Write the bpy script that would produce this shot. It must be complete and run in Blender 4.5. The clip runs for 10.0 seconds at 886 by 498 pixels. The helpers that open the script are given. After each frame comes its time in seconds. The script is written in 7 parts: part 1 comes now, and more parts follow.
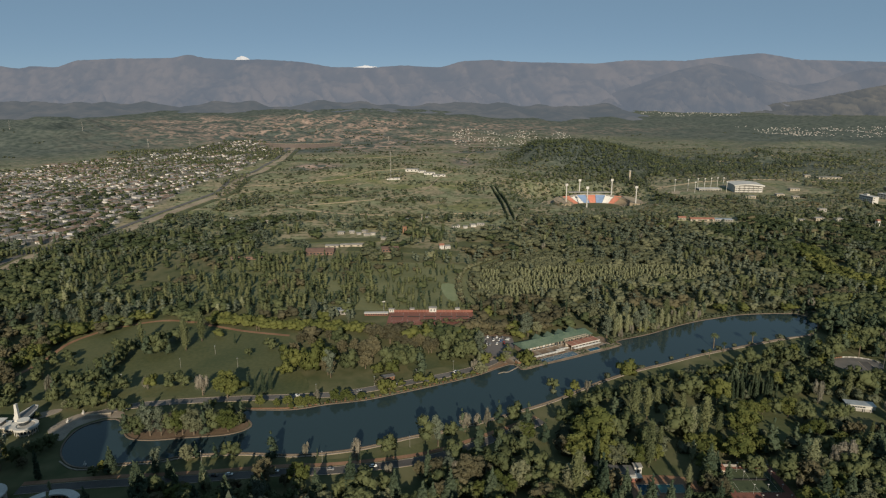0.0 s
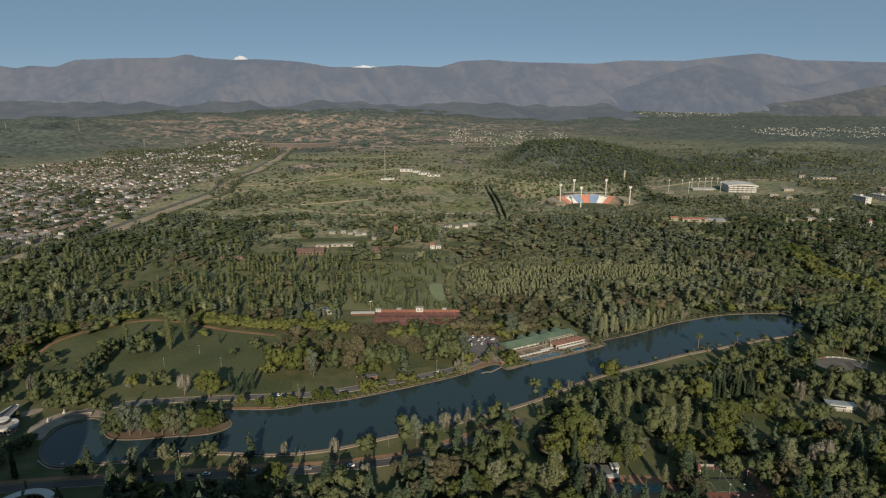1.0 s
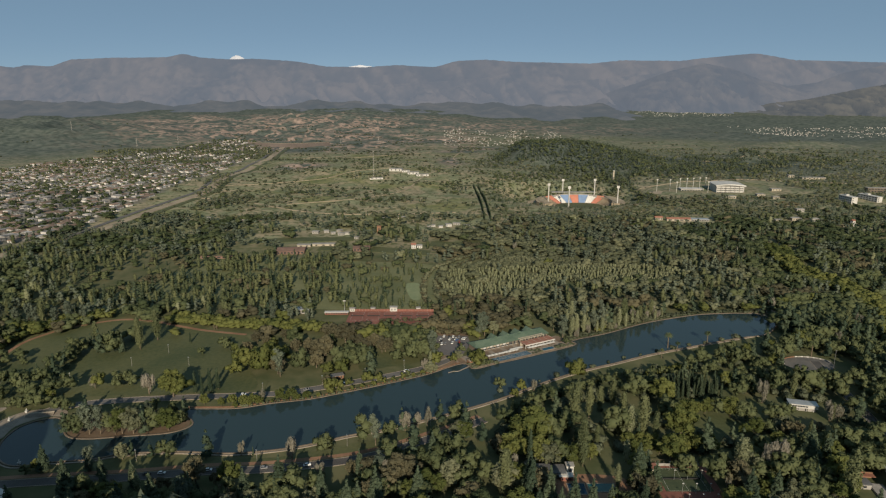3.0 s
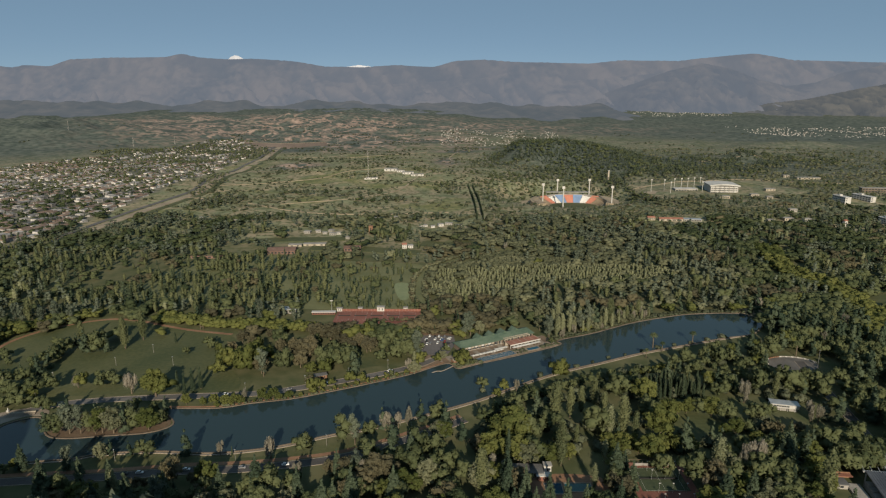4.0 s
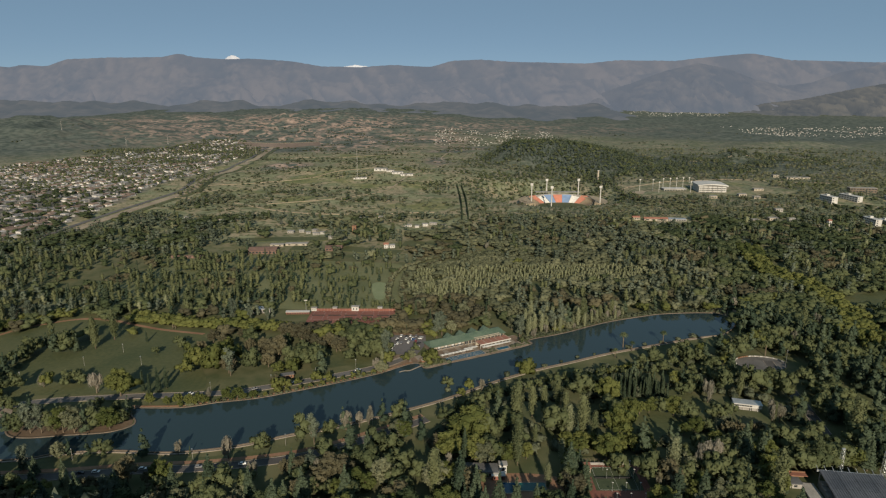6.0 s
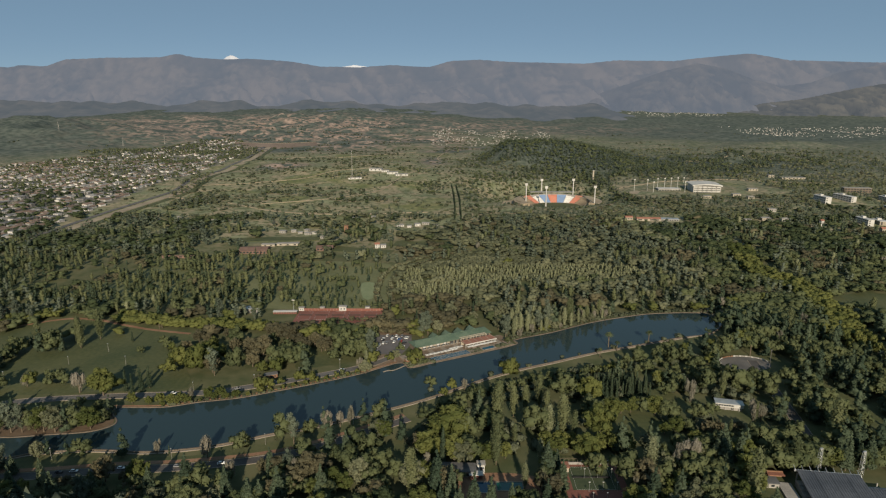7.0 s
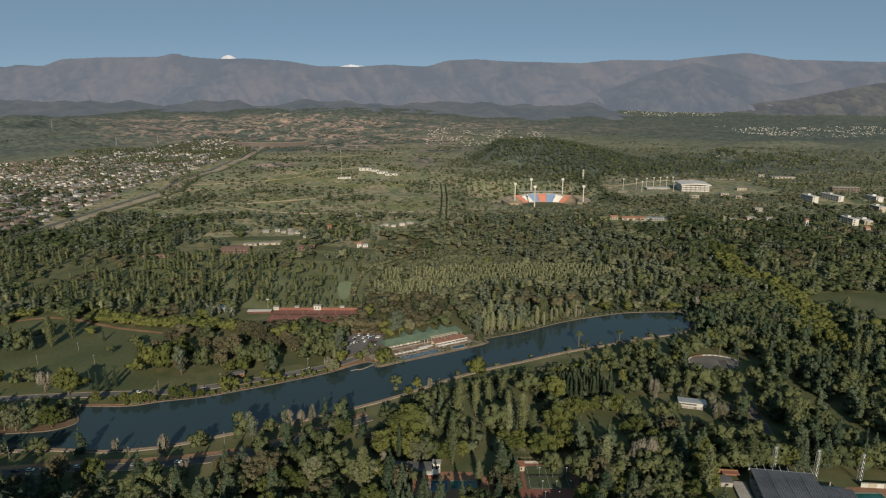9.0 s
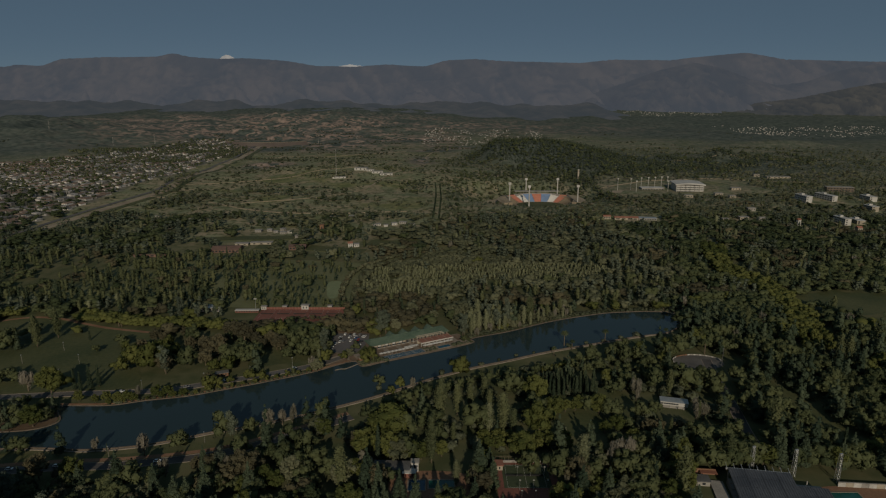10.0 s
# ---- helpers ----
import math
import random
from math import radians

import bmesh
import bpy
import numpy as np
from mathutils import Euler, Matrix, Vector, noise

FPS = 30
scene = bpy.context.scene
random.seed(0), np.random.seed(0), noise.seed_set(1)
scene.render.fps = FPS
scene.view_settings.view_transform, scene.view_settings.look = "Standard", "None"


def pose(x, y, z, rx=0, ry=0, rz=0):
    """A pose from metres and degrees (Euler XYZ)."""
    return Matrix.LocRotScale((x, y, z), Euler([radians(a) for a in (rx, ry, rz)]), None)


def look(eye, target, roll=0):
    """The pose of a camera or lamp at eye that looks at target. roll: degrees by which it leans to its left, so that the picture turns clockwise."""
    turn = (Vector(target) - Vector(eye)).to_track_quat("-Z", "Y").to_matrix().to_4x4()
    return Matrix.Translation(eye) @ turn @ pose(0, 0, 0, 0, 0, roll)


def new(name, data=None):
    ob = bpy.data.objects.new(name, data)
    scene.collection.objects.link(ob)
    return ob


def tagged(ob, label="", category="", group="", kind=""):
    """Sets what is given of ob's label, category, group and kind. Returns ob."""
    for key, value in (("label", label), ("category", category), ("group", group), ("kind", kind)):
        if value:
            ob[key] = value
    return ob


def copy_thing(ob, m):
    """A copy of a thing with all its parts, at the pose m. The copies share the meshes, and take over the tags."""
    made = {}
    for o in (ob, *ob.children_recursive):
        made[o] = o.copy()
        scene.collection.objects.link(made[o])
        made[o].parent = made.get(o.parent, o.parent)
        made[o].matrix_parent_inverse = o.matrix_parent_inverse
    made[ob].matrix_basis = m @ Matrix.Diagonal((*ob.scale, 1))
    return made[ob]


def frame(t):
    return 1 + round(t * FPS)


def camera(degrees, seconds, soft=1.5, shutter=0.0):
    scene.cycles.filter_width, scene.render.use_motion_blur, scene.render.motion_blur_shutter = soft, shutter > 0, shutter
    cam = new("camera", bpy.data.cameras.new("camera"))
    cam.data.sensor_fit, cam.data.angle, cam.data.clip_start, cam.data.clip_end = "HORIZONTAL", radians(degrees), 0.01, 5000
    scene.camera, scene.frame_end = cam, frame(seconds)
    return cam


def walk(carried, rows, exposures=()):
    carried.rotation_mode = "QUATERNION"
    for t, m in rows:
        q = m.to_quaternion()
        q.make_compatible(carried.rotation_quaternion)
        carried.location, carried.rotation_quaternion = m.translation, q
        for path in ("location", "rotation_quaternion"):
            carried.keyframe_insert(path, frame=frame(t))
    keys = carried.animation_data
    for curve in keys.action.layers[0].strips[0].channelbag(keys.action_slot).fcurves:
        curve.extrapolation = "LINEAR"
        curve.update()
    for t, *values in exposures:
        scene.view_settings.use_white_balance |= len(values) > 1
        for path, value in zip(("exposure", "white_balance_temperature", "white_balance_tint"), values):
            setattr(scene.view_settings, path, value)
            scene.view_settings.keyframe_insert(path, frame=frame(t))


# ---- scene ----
# ================= camera =================
cam = camera(71.0, 10.0, soft=1.2)
METRES, EYE, TILT, LEAN, TURN = 125.0, 210.0, -14.44, 0.0, 0.0
ROWS = [
    (0.0, 0.0, 0.0, 0.0, 0.0, 0.0, -0.0),
    (0.5, 0.0505, -0.0006, -0.0005, -0.01, -0.01, -0.03),
    (1.0, 0.1004, -0.0011, -0.0012, -0.02, 0.0, -0.05),
    (1.5, 0.1502, -0.0017, -0.0017, -0.03, 0.01, -0.06),
    (2.0, 0.1999, -0.002, -0.0017, -0.05, -0.01, -0.07),
    (2.5, 0.2494, -0.0025, -0.0023, -0.06, -0.02, -0.08),
    (4.0, 0.3997, -0.004, -0.004, -0.04, -0.02, -0.1),
    (4.5, 0.4499, -0.0047, -0.0041, -0.03, -0.02, -0.11),
    (5.0, 0.4999, -0.0052, -0.0047, -0.03, -0.03, -0.1),
    (5.5, 0.5496, -0.0058, -0.0048, -0.04, -0.03, -0.1),
    (7.0, 0.6994, -0.0076, -0.0079, -0.0, -0.01, -0.11),
    (7.5, 0.7497, -0.0082, -0.0081, 0.0, -0.02, -0.1),
    (8.0, 0.8, -0.0088, -0.0086, 0.02, -0.03, -0.1),
    (8.5, 0.8505, -0.0093, -0.0093, 0.02, -0.04, -0.1),
    (9.0, 0.9008, -0.0097, -0.0099, 0.04, -0.05, -0.1),
    (9.5, 0.9512, -0.0099, -0.0109, 0.05, -0.06, -0.11),
    (10.0, 0.9998, -0.0115, -0.0122, 0.07, -0.06, -0.11),
]
EXPOSURE = 0.3
walk(cam, [(t, pose(0, 0, EYE, TILT, LEAN, TURN) @ pose(METRES * x, METRES * y, METRES * z, 90 + pitch, roll, yaw)) for t, x, y, z, yaw, pitch, roll in ROWS],
     exposures=[(0.0, EXPOSURE), (9.4, EXPOSURE), (9.6, EXPOSURE - 0.15), (9.8, EXPOSURE - 0.75), (10.0, EXPOSURE - 1.45)])

# ================= daylight =================
SUN_ELEVATION, SUN_AZIMUTH = radians(23), radians(176)      # azimuth from +Y, clockwise: the sun stands behind the camera
world = bpy.data.worlds.new("sky")
scene.world = world
world.use_nodes = True
wn = world.node_tree.nodes
sky = wn.new("ShaderNodeTexSky")
sky.sky_type, sky.sun_disc = "NISHITA", False
sky.sun_elevation, sky.sun_rotation = SUN_ELEVATION, SUN_AZIMUTH
sky.altitude, sky.air_density, sky.dust_density, sky.ozone_density = 3500, 0.52, 0.03, 0.0
tint = wn.new("ShaderNodeMix")          # even veil of evening haze over the whole sky
tint.data_type = "RGBA"
tint.inputs[0].default_value, tint.inputs[7].default_value = 0.70, (3.05, 4.95, 6.55, 1)
world.node_tree.links.new(sky.outputs[0], tint.inputs[6])
world.node_tree.links.new(tint.outputs[2], wn["Background"].inputs[0])
wn["Background"].inputs[1].default_value = 0.05
sun_data = bpy.data.lights.new("sun", "SUN")
sun_data.energy, sun_data.angle, sun_data.color = 4.83, radians(0.5), (1.0, 0.872, 0.672)
sun = new("sun", sun_data)
sun.matrix_world = look((0, 0, 900), (-math.sin(SUN_AZIMUTH) * 100, -math.cos(SUN_AZIMUTH) * 100, 900 - 100 * math.tan(SUN_ELEVATION)))

# ================= materials =================
def material(name, dark, light, rough=0.8, big=0.05, small=1.0, metal=0.0, bump=0.0, spread=0.0, island=0.0, spec=0.3, tone=0.0):
    """Two colours mixed by a broad and a fine noise, at real size (1/m); spread: per object, island: per piece."""
    m = bpy.data.materials.new(name)
    m.use_nodes = True
    n, l = m.node_tree.nodes, m.node_tree.links
    b = n["Principled BSDF"]
    geo = n.new("ShaderNodeNewGeometry")
    def tex(scale, detail):
        t = n.new("ShaderNodeTexNoise")
        t.inputs["Scale"].default_value, t.inputs["Detail"].default_value = scale, detail
        l.new(geo.outputs["Position"], t.inputs["Vector"])
        return t.outputs["Fac"]
    def calc(op, a, c):
        q = n.new("ShaderNodeMath")
        q.operation = op
        for i, v in enumerate((a, c)):
            if isinstance(v, (int, float)):
                q.inputs[i].default_value = v
            else:
                l.new(v, q.inputs[i])
        return q.outputs[0]
    t1, t2 = tex(big, 3), tex(small, 2)
    f = calc("ADD", calc("MULTIPLY", calc("SUBTRACT", t1, 0.5), 2.2), calc("ADD", calc("MULTIPLY", calc("SUBTRACT", t2, 0.5), 1.4), 0.5))
    if spread:
        info = n.new("ShaderNodeObjectInfo")
        f = calc("ADD", f, calc("MULTIPLY", calc("SUBTRACT", info.outputs["Random"], 0.5), spread))
    if tone:
        at = n.new("ShaderNodeAttribute")
        at.attribute_name = "tone"
        f = calc("ADD", f, calc("MULTIPLY", at.outputs["Fac"], tone))
    if island:
        f = calc("ADD", f, calc("MULTIPLY", calc("SUBTRACT", geo.outputs["Random Per Island"], 0.5), island))
    ramp = n.new("ShaderNodeMix")
    ramp.data_type, ramp.clamp_factor = "RGBA", True
    l.new(f, ramp.inputs[0])
    ramp.inputs[6].default_value, ramp.inputs[7].default_value = (*dark, 1), (*light, 1)
    l.new(ramp.outputs[2], b.inputs["Base Color"])
    b.inputs["Roughness"].default_value, b.inputs["Metallic"].default_value = rough, metal
    b.inputs["Specular IOR Level"].default_value = spec
    if bump:
        u = n.new("ShaderNodeBump")
        u.inputs["Strength"].default_value, u.inputs["Distance"].default_value = 0.6, bump
        l.new(t2, u.inputs["Height"])
        l.new(u.outputs[0], b.inputs["Normal"])
    return m


def foliage(name, dark, light):
    """Leaves: part of the light that falls on them comes through."""
    m = material(name, dark, light, rough=0.7, big=0.03, small=0.9, spread=0.9, island=0.16, spec=0.06, tone=0.8)
    n, l = m.node_tree.nodes, m.node_tree.links
    b, tr, mx = n["Principled BSDF"], n.new("ShaderNodeBsdfTranslucent"), n.new("ShaderNodeMixShader")
    l.new(b.inputs["Base Color"].links[0].from_socket, tr.inputs["Color"])
    mx.inputs[0].default_value = 0.45
    l.new(b.outputs[0], mx.inputs[1])
    l.new(tr.outputs[0], mx.inputs[2])
    l.new(mx.outputs[0], n["Material Output"].inputs["Surface"])
    return m


# elm and shrub are lightened, euca blued, partly for haze over far woods
LEAF = {
    "plane": foliage("plane_leaf", (0.079, 0.098, 0.033), (0.163, 0.174, 0.058)),
    "broad": foliage("broad_leaf", (0.058, 0.078, 0.040), (0.136, 0.155, 0.076)),
    "elm": foliage("elm_leaf", (0.118, 0.129, 0.080), (0.222, 0.228, 0.140)),
    "euca": foliage("eucalyptus_leaf", (0.088, 0.110, 0.082), (0.168, 0.194, 0.140)),
    "poplar": foliage("poplar_leaf", (0.092, 0.111, 0.058), (0.174, 0.188, 0.095)),
    "cypress": foliage("cypress_leaf", (0.042, 0.063, 0.041), (0.088, 0.113, 0.068)),
    "conifer": foliage("conifer_needle", (0.055, 0.081, 0.054), (0.117, 0.148, 0.092)),
    "rust": foliage("brown_leaf", (0.091, 0.087, 0.056), (0.170, 0.153, 0.092)),
    "pale": foliage("bare_twig", (0.175, 0.170, 0.132), (0.303, 0.276, 0.226)),
    "silver": foliage("silver_poplar_leaf", (0.170, 0.185, 0.106), (0.275, 0.288, 0.172)),
    "shrub": foliage("shrub_leaf", (0.081, 0.097, 0.063), (0.160, 0.175, 0.114)),
}
BARK = material("bark", (0.069, 0.052, 0.034), (0.161, 0.127, 0.092), big=0.5, small=6, bump=0.05)
GRASS = material("mown_grass", (0.044, 0.056, 0.022), (0.087, 0.089, 0.038), big=0.02, small=0.35, bump=0.05)
SOIL = material("red_soil", (0.161, 0.086, 0.052), (0.253, 0.149, 0.092), big=0.06, small=0.8)
ASPHALT = material("asphalt", (0.075, 0.071, 0.069), (0.132, 0.124, 0.117), big=0.08, small=1.5)
# darker copy of the asphalt: tree shade on the park roads put into its colour
SHADED_ASPHALT = material("shaded_asphalt", (0.050, 0.046, 0.045), (0.090, 0.083, 0.079), big=0.08, small=1.5)
PAVING = material("pale_paving", (0.172, 0.144, 0.115), (0.287, 0.241, 0.196), big=0.1, small=1.2)
STONE = material("shore_stone", (0.098, 0.076, 0.057), (0.178, 0.140, 0.109), big=0.15, small=1.5, island=0.5)
CLAY_MAT = material("red_clay", (0.138, 0.057, 0.044), (0.213, 0.090, 0.067), big=0.05, small=0.7)
WHITE = material("white_paint", (0.345, 0.333, 0.310), (0.483, 0.471, 0.448), big=0.1, small=1.0, rough=0.6)
CREAM = material("cream_plaster", (0.253, 0.218, 0.172), (0.368, 0.328, 0.265), big=0.2, small=1.5)
CONCRETE = material("concrete", (0.196, 0.184, 0.170), (0.310, 0.293, 0.270), big=0.1, small=1.2)
GREEN_ROOF = material("green_sheet_roof", (0.056, 0.088, 0.062), (0.106, 0.140, 0.098), big=0.1, small=0.8, rough=0.5)
RED_ROOF = material("red_tile_roof", (0.196, 0.086, 0.060), (0.290, 0.136, 0.096), big=0.1, small=1.0)
GREY_ROOF = material("grey_roof", (0.075, 0.075, 0.078), (0.127, 0.127, 0.129), rough=0.6, big=0.1, small=1.0)
DARK = material("dark_void", (0.015, 0.015, 0.016), (0.03, 0.03, 0.03), rough=0.4)
GLASS = material("dark_glass", (0.02, 0.025, 0.03), (0.035, 0.04, 0.045), rough=0.08, spec=0.6)
STEEL = material("galvanised_steel", (0.368, 0.380, 0.391), (0.517, 0.529, 0.529), rough=0.45, metal=0.6, big=0.2, small=2)


def ground_material():
    m = bpy.data.materials.new("scrub_ground")
    m.use_nodes = True
    n, l = m.node_tree.nodes, m.node_tree.links
    geo = n.new("ShaderNodeNewGeometry")
    def tex(scale, detail=4.0):
        t = n.new("ShaderNodeTexNoise")
        t.inputs["Scale"].default_value, t.inputs["Detail"].default_value = scale, detail
        l.new(geo.outputs["Position"], t.inputs["Vector"])
        return t.outputs["Fac"]
    def ramp(src, lo, hi):
        r = n.new("ShaderNodeMapRange")
        r.inputs[1].default_value, r.inputs[2].default_value = lo, hi
        l.new(src, r.inputs[0])
        return r.outputs[0]
    def mix(f, a, c):
        q = n.new("ShaderNodeMix")
        q.data_type = "RGBA"
        l.new(f, q.inputs[0])
        for i, v in ((6, a), (7, c)):
            if isinstance(v, tuple):
                q.inputs[i].default_value = (*v, 1)
            else:
                l.new(v, q.inputs[i])
        return q.outputs[2]
    green = mix(ramp(tex(0.02), 0.35, 0.65), (0.130, 0.148, 0.088), (0.218, 0.224, 0.136))
    dry = mix(ramp(tex(0.05), 0.35, 0.65), (0.186, 0.164, 0.108), (0.290, 0.244, 0.164))
    a = mix(ramp(tex(0.025, 8), 0.42, 0.58), green, dry)
    a = mix(ramp(tex(0.007, 3), 0.54, 0.64), a, mix(ramp(tex(0.05), 0.4, 0.6), (0.124, 0.138, 0.060), (0.205, 0.194, 0.096)))
    a = mix(ramp(tex(0.11, 6), 0.52, 0.60), a, (0.098, 0.109, 0.057))
    red = mix(ramp(tex(0.03), 0.3, 0.7), (0.215, 0.155, 0.124), (0.405, 0.300, 0.248))
    zone = n.new("ShaderNodeAttribute")
    zone.attribute_name = "bare_soil"
    f = n.new("ShaderNodeMath")
    f.operation = "MULTIPLY"
    l.new(zone.outputs["Fac"], f.inputs[0])
    patch = n.new("ShaderNodeMath")
    patch.operation = "MULTIPLY"
    l.new(ramp(tex(0.006, 4), 0.40, 0.52), patch.inputs[0])
    mid, dist = n.new("ShaderNodeMath"), n.new("ShaderNodeMath")
    mid.operation, dist.operation = "SUBTRACT", "ABSOLUTE"
    mid.inputs[1].default_value = 0.5
    l.new(tex(0.02, 6), mid.inputs[0])
    l.new(mid.outputs[0], dist.inputs[0])
    l.new(ramp(dist.outputs[0], 0.085, 0.015), patch.inputs[1])
    l.new(patch.outputs[0], f.inputs[1])
    # dark scrub of the hills; its bluish tone also paints haze far out
    hill = n.new("ShaderNodeAttribute")
    hill.attribute_name = "hill_and_haze"
    scrub = mix(ramp(tex(0.05, 9), 0.38, 0.62), (0.050, 0.065, 0.057), (0.104, 0.118, 0.102))
    a = mix(zone.outputs["Fac"], mix(hill.outputs["Fac"], a, scrub), scrub)
    park = mix(ramp(tex(0.06), 0.35, 0.65), (0.060, 0.071, 0.034), (0.110, 0.106, 0.057))
    wild = n.new("ShaderNodeAttribute")
    wild.attribute_name = "open_country"
    town = n.new("ShaderNodeAttribute")
    town.attribute_name = "streets"
    grey = mix(ramp(tex(0.08, 5), 0.4, 0.6), (0.092, 0.090, 0.081), (0.167, 0.159, 0.140))
    l.new(mix(town.outputs["Fac"], mix(wild.outputs["Fac"], park, mix(f.outputs[0], a, red)), grey), n["Principled BSDF"].inputs["Base Color"])
    n["Principled BSDF"].inputs["Roughness"].default_value = 0.95
    n["Principled BSDF"].inputs["Specular IOR Level"].default_value = 0.1
    return m


def water_material():
    m = bpy.data.materials.new("lake_water")
    m.use_nodes = True
    n, l = m.node_tree.nodes, m.node_tree.links
    b = n["Principled BSDF"]
    b.inputs["Base Color"].default_value = (0.021, 0.037, 0.042, 1)
    b.inputs["Roughness"].default_value, b.inputs["IOR"].default_value = 0.06, 1.33
    geo, t, u = n.new("ShaderNodeNewGeometry"), n.new("ShaderNodeTexNoise"), n.new("ShaderNodeBump")
    t.inputs["Scale"].default_value, t.inputs["Detail"].default_value = 0.6, 3
    l.new(geo.outputs["Position"], t.inputs["Vector"])
    u.inputs["Strength"].default_value, u.inputs["Distance"].default_value = 0.25, 0.06
    l.new(t.outputs["Fac"], u.inputs["Height"])
    l.new(u.outputs[0], b.inputs["Normal"])
    return m


GROUND = ground_material()
WATER = water_material()

# ================= mesh helpers =================
def link_mesh(name, verts, faces, mats, parent=None, smooth=False):
    me = bpy.data.meshes.new(name)
    me.from_pydata(verts, [], faces)
    for m in (mats if isinstance(mats, (list, tuple)) else [mats]):
        me.materials.append(m)
    if smooth:
        me.polygons.foreach_set("use_smooth", np.ones(len(me.polygons), bool))
    me.update()
    ob = new(name, me)
    ob.parent = parent
    return ob


def part(name, bm, mat, parent=None, label=""):
    me = bpy.data.meshes.new(name)
    bm.to_mesh(me)
    bm.free()
    me.materials.append(mat)
    ob = new(name, me)
    ob.parent = parent
    return tagged(ob, label) if label else ob


def thing(name, x, y, z=0.0, turn=0.0, label="", category="", group="", kind=""):
    ob = new(name)
    ob.matrix_basis = pose(x, y, z, 0, 0, turn)
    return tagged(ob, label, category, group, kind)


def box(x0, x1, y0, y1, z0, z1, bm=None, bevel=0.0):
    own = bm or bmesh.new()
    v = [own.verts.new((x, y, z)) for z in (z0, z1) for y in (y0, y1) for x in (x0, x1)]
    fs = [own.faces.new([v[i] for i in f]) for f in ((0, 2, 3, 1), (4, 5, 7, 6), (0, 1, 5, 4), (2, 6, 7, 3), (0, 4, 6, 2), (1, 3, 7, 5))]
    if bevel:
        bmesh.ops.bevel(own, geom=list({e for f in fs for e in f.edges}), offset=bevel, segments=1, affect="EDGES")
    return own


def rod(a, b, r0, r1, sides=6, bm=None):
    own = bm or bmesh.new()
    a, b = Vector(a), Vector(b)
    q = (b - a).to_track_quat("Z", "Y").to_matrix()
    rings = [[own.verts.new(p + q @ Vector((r * math.cos(k * 2 * math.pi / sides), r * math.sin(k * 2 * math.pi / sides), 0))) for k in range(sides)] for p, r in ((a, r0), (b, r1))]
    for k in range(sides):
        own.faces.new((rings[0][k], rings[0][(k + 1) % sides], rings[1][(k + 1) % sides], rings[1][k]))
    own.faces.new(rings[1])
    own.faces.new(rings[0][::-1])
    return own


def prism(outline, z0, z1, bm=None):
    """A slab over a flat outline (anticlockwise)."""
    own = bm or bmesh.new()
    lo, hi = [own.verts.new((x, y, z0)) for x, y in outline], [own.verts.new((x, y, z1)) for x, y in outline]
    own.faces.new(hi)
    own.faces.new(lo[::-1])
    for i in range(len(outline)):
        j = (i + 1) % len(outline)
        own.faces.new((lo[i], lo[j], hi[j], hi[i]))
    return own


def smooth_line(points, per=6, closed=False):
    """A Catmull-Rom curve through plan points."""
    p = np.array(points, float)
    n = len(p)
    out = []
    for i in range(n if closed else n - 1):
        a, b, c, d = (p[(i - 1) % n], p[i], p[(i + 1) % n], p[(i + 2) % n]) if closed else (p[max(i - 1, 0)], p[i], p[i + 1], p[min(i + 2, n - 1)])
        for k in range(per):
            t = k / per
            out.append(0.5 * (2 * b + (c - a) * t + (2 * a - 5 * b + 4 * c - d) * t * t + (3 * b - a - 3 * c + d) * t ** 3))
    if not closed:
        out.append(p[-1])
    return np.array(out)


def side_line(line, off, closed=False):
    """The line shifted to its left by off metres."""
    t = (np.roll(line, -1, 0) - np.roll(line, 1, 0)) if closed else np.gradient(line, axis=0)
    t /= np.linalg.norm(t, axis=1)[:, None] + 1e-9
    return line + off * np.stack((-t[:, 1], t[:, 0]), 1)


def ribbon(name, line, left, right, z0, z1, mat, closed=False, kind="structure", label="", category="", base=None, parent=None):
    """A slab that follows a line, from right to left metres beside it."""
    a, b = side_line(line, left, closed), side_line(line, right, closed)
    n = len(line)
    g = np.zeros(n) if base is None else base(line[:, 0], line[:, 1])
    verts = [(*q, zz + gg) for zz in (z0, z1) for row in (a, b) for q, gg in zip(row, g)]
    faces = []
    for i in range(n if closed else n - 1):
        j = (i + 1) % n
        faces += [(2 * n + i, 3 * n + i, 3 * n + j, 2 * n + j), (i, 2 * n + i, 2 * n + j, j), (n + j, 3 * n + j, 3 * n + i, n + i)]
    return tagged(link_mesh(name, verts, faces, mat, parent), label, category, "", kind)


def inside(x, y, poly):
    """Which plan points lie in the outline."""
    p = np.asarray(poly, float)
    hit = np.zeros(np.shape(x), bool)
    for (ax, ay), (bx, by) in zip(p, np.roll(p, -1, 0)):
        if ay != by:
            hit ^= ((ay > y) != (by > y)) & (x < (bx - ax) * (y - ay) / (by - ay) + ax)
    return hit


def near_line(x, y, line, d):
    """Which plan points lie within d metres of the line."""
    best = np.full(np.shape(x), 1e9)
    for (ax, ay), (bx, by) in zip(line[:-1], line[1:]):
        ux, uy = bx - ax, by - ay
        t = np.clip(((x - ax) * ux + (y - ay) * uy) / (ux * ux + uy * uy + 1e-9), 0, 1)
        best = np.minimum(best, (x - ax - t * ux) ** 2 + (y - ay - t * uy) ** 2)
    return best < d * d


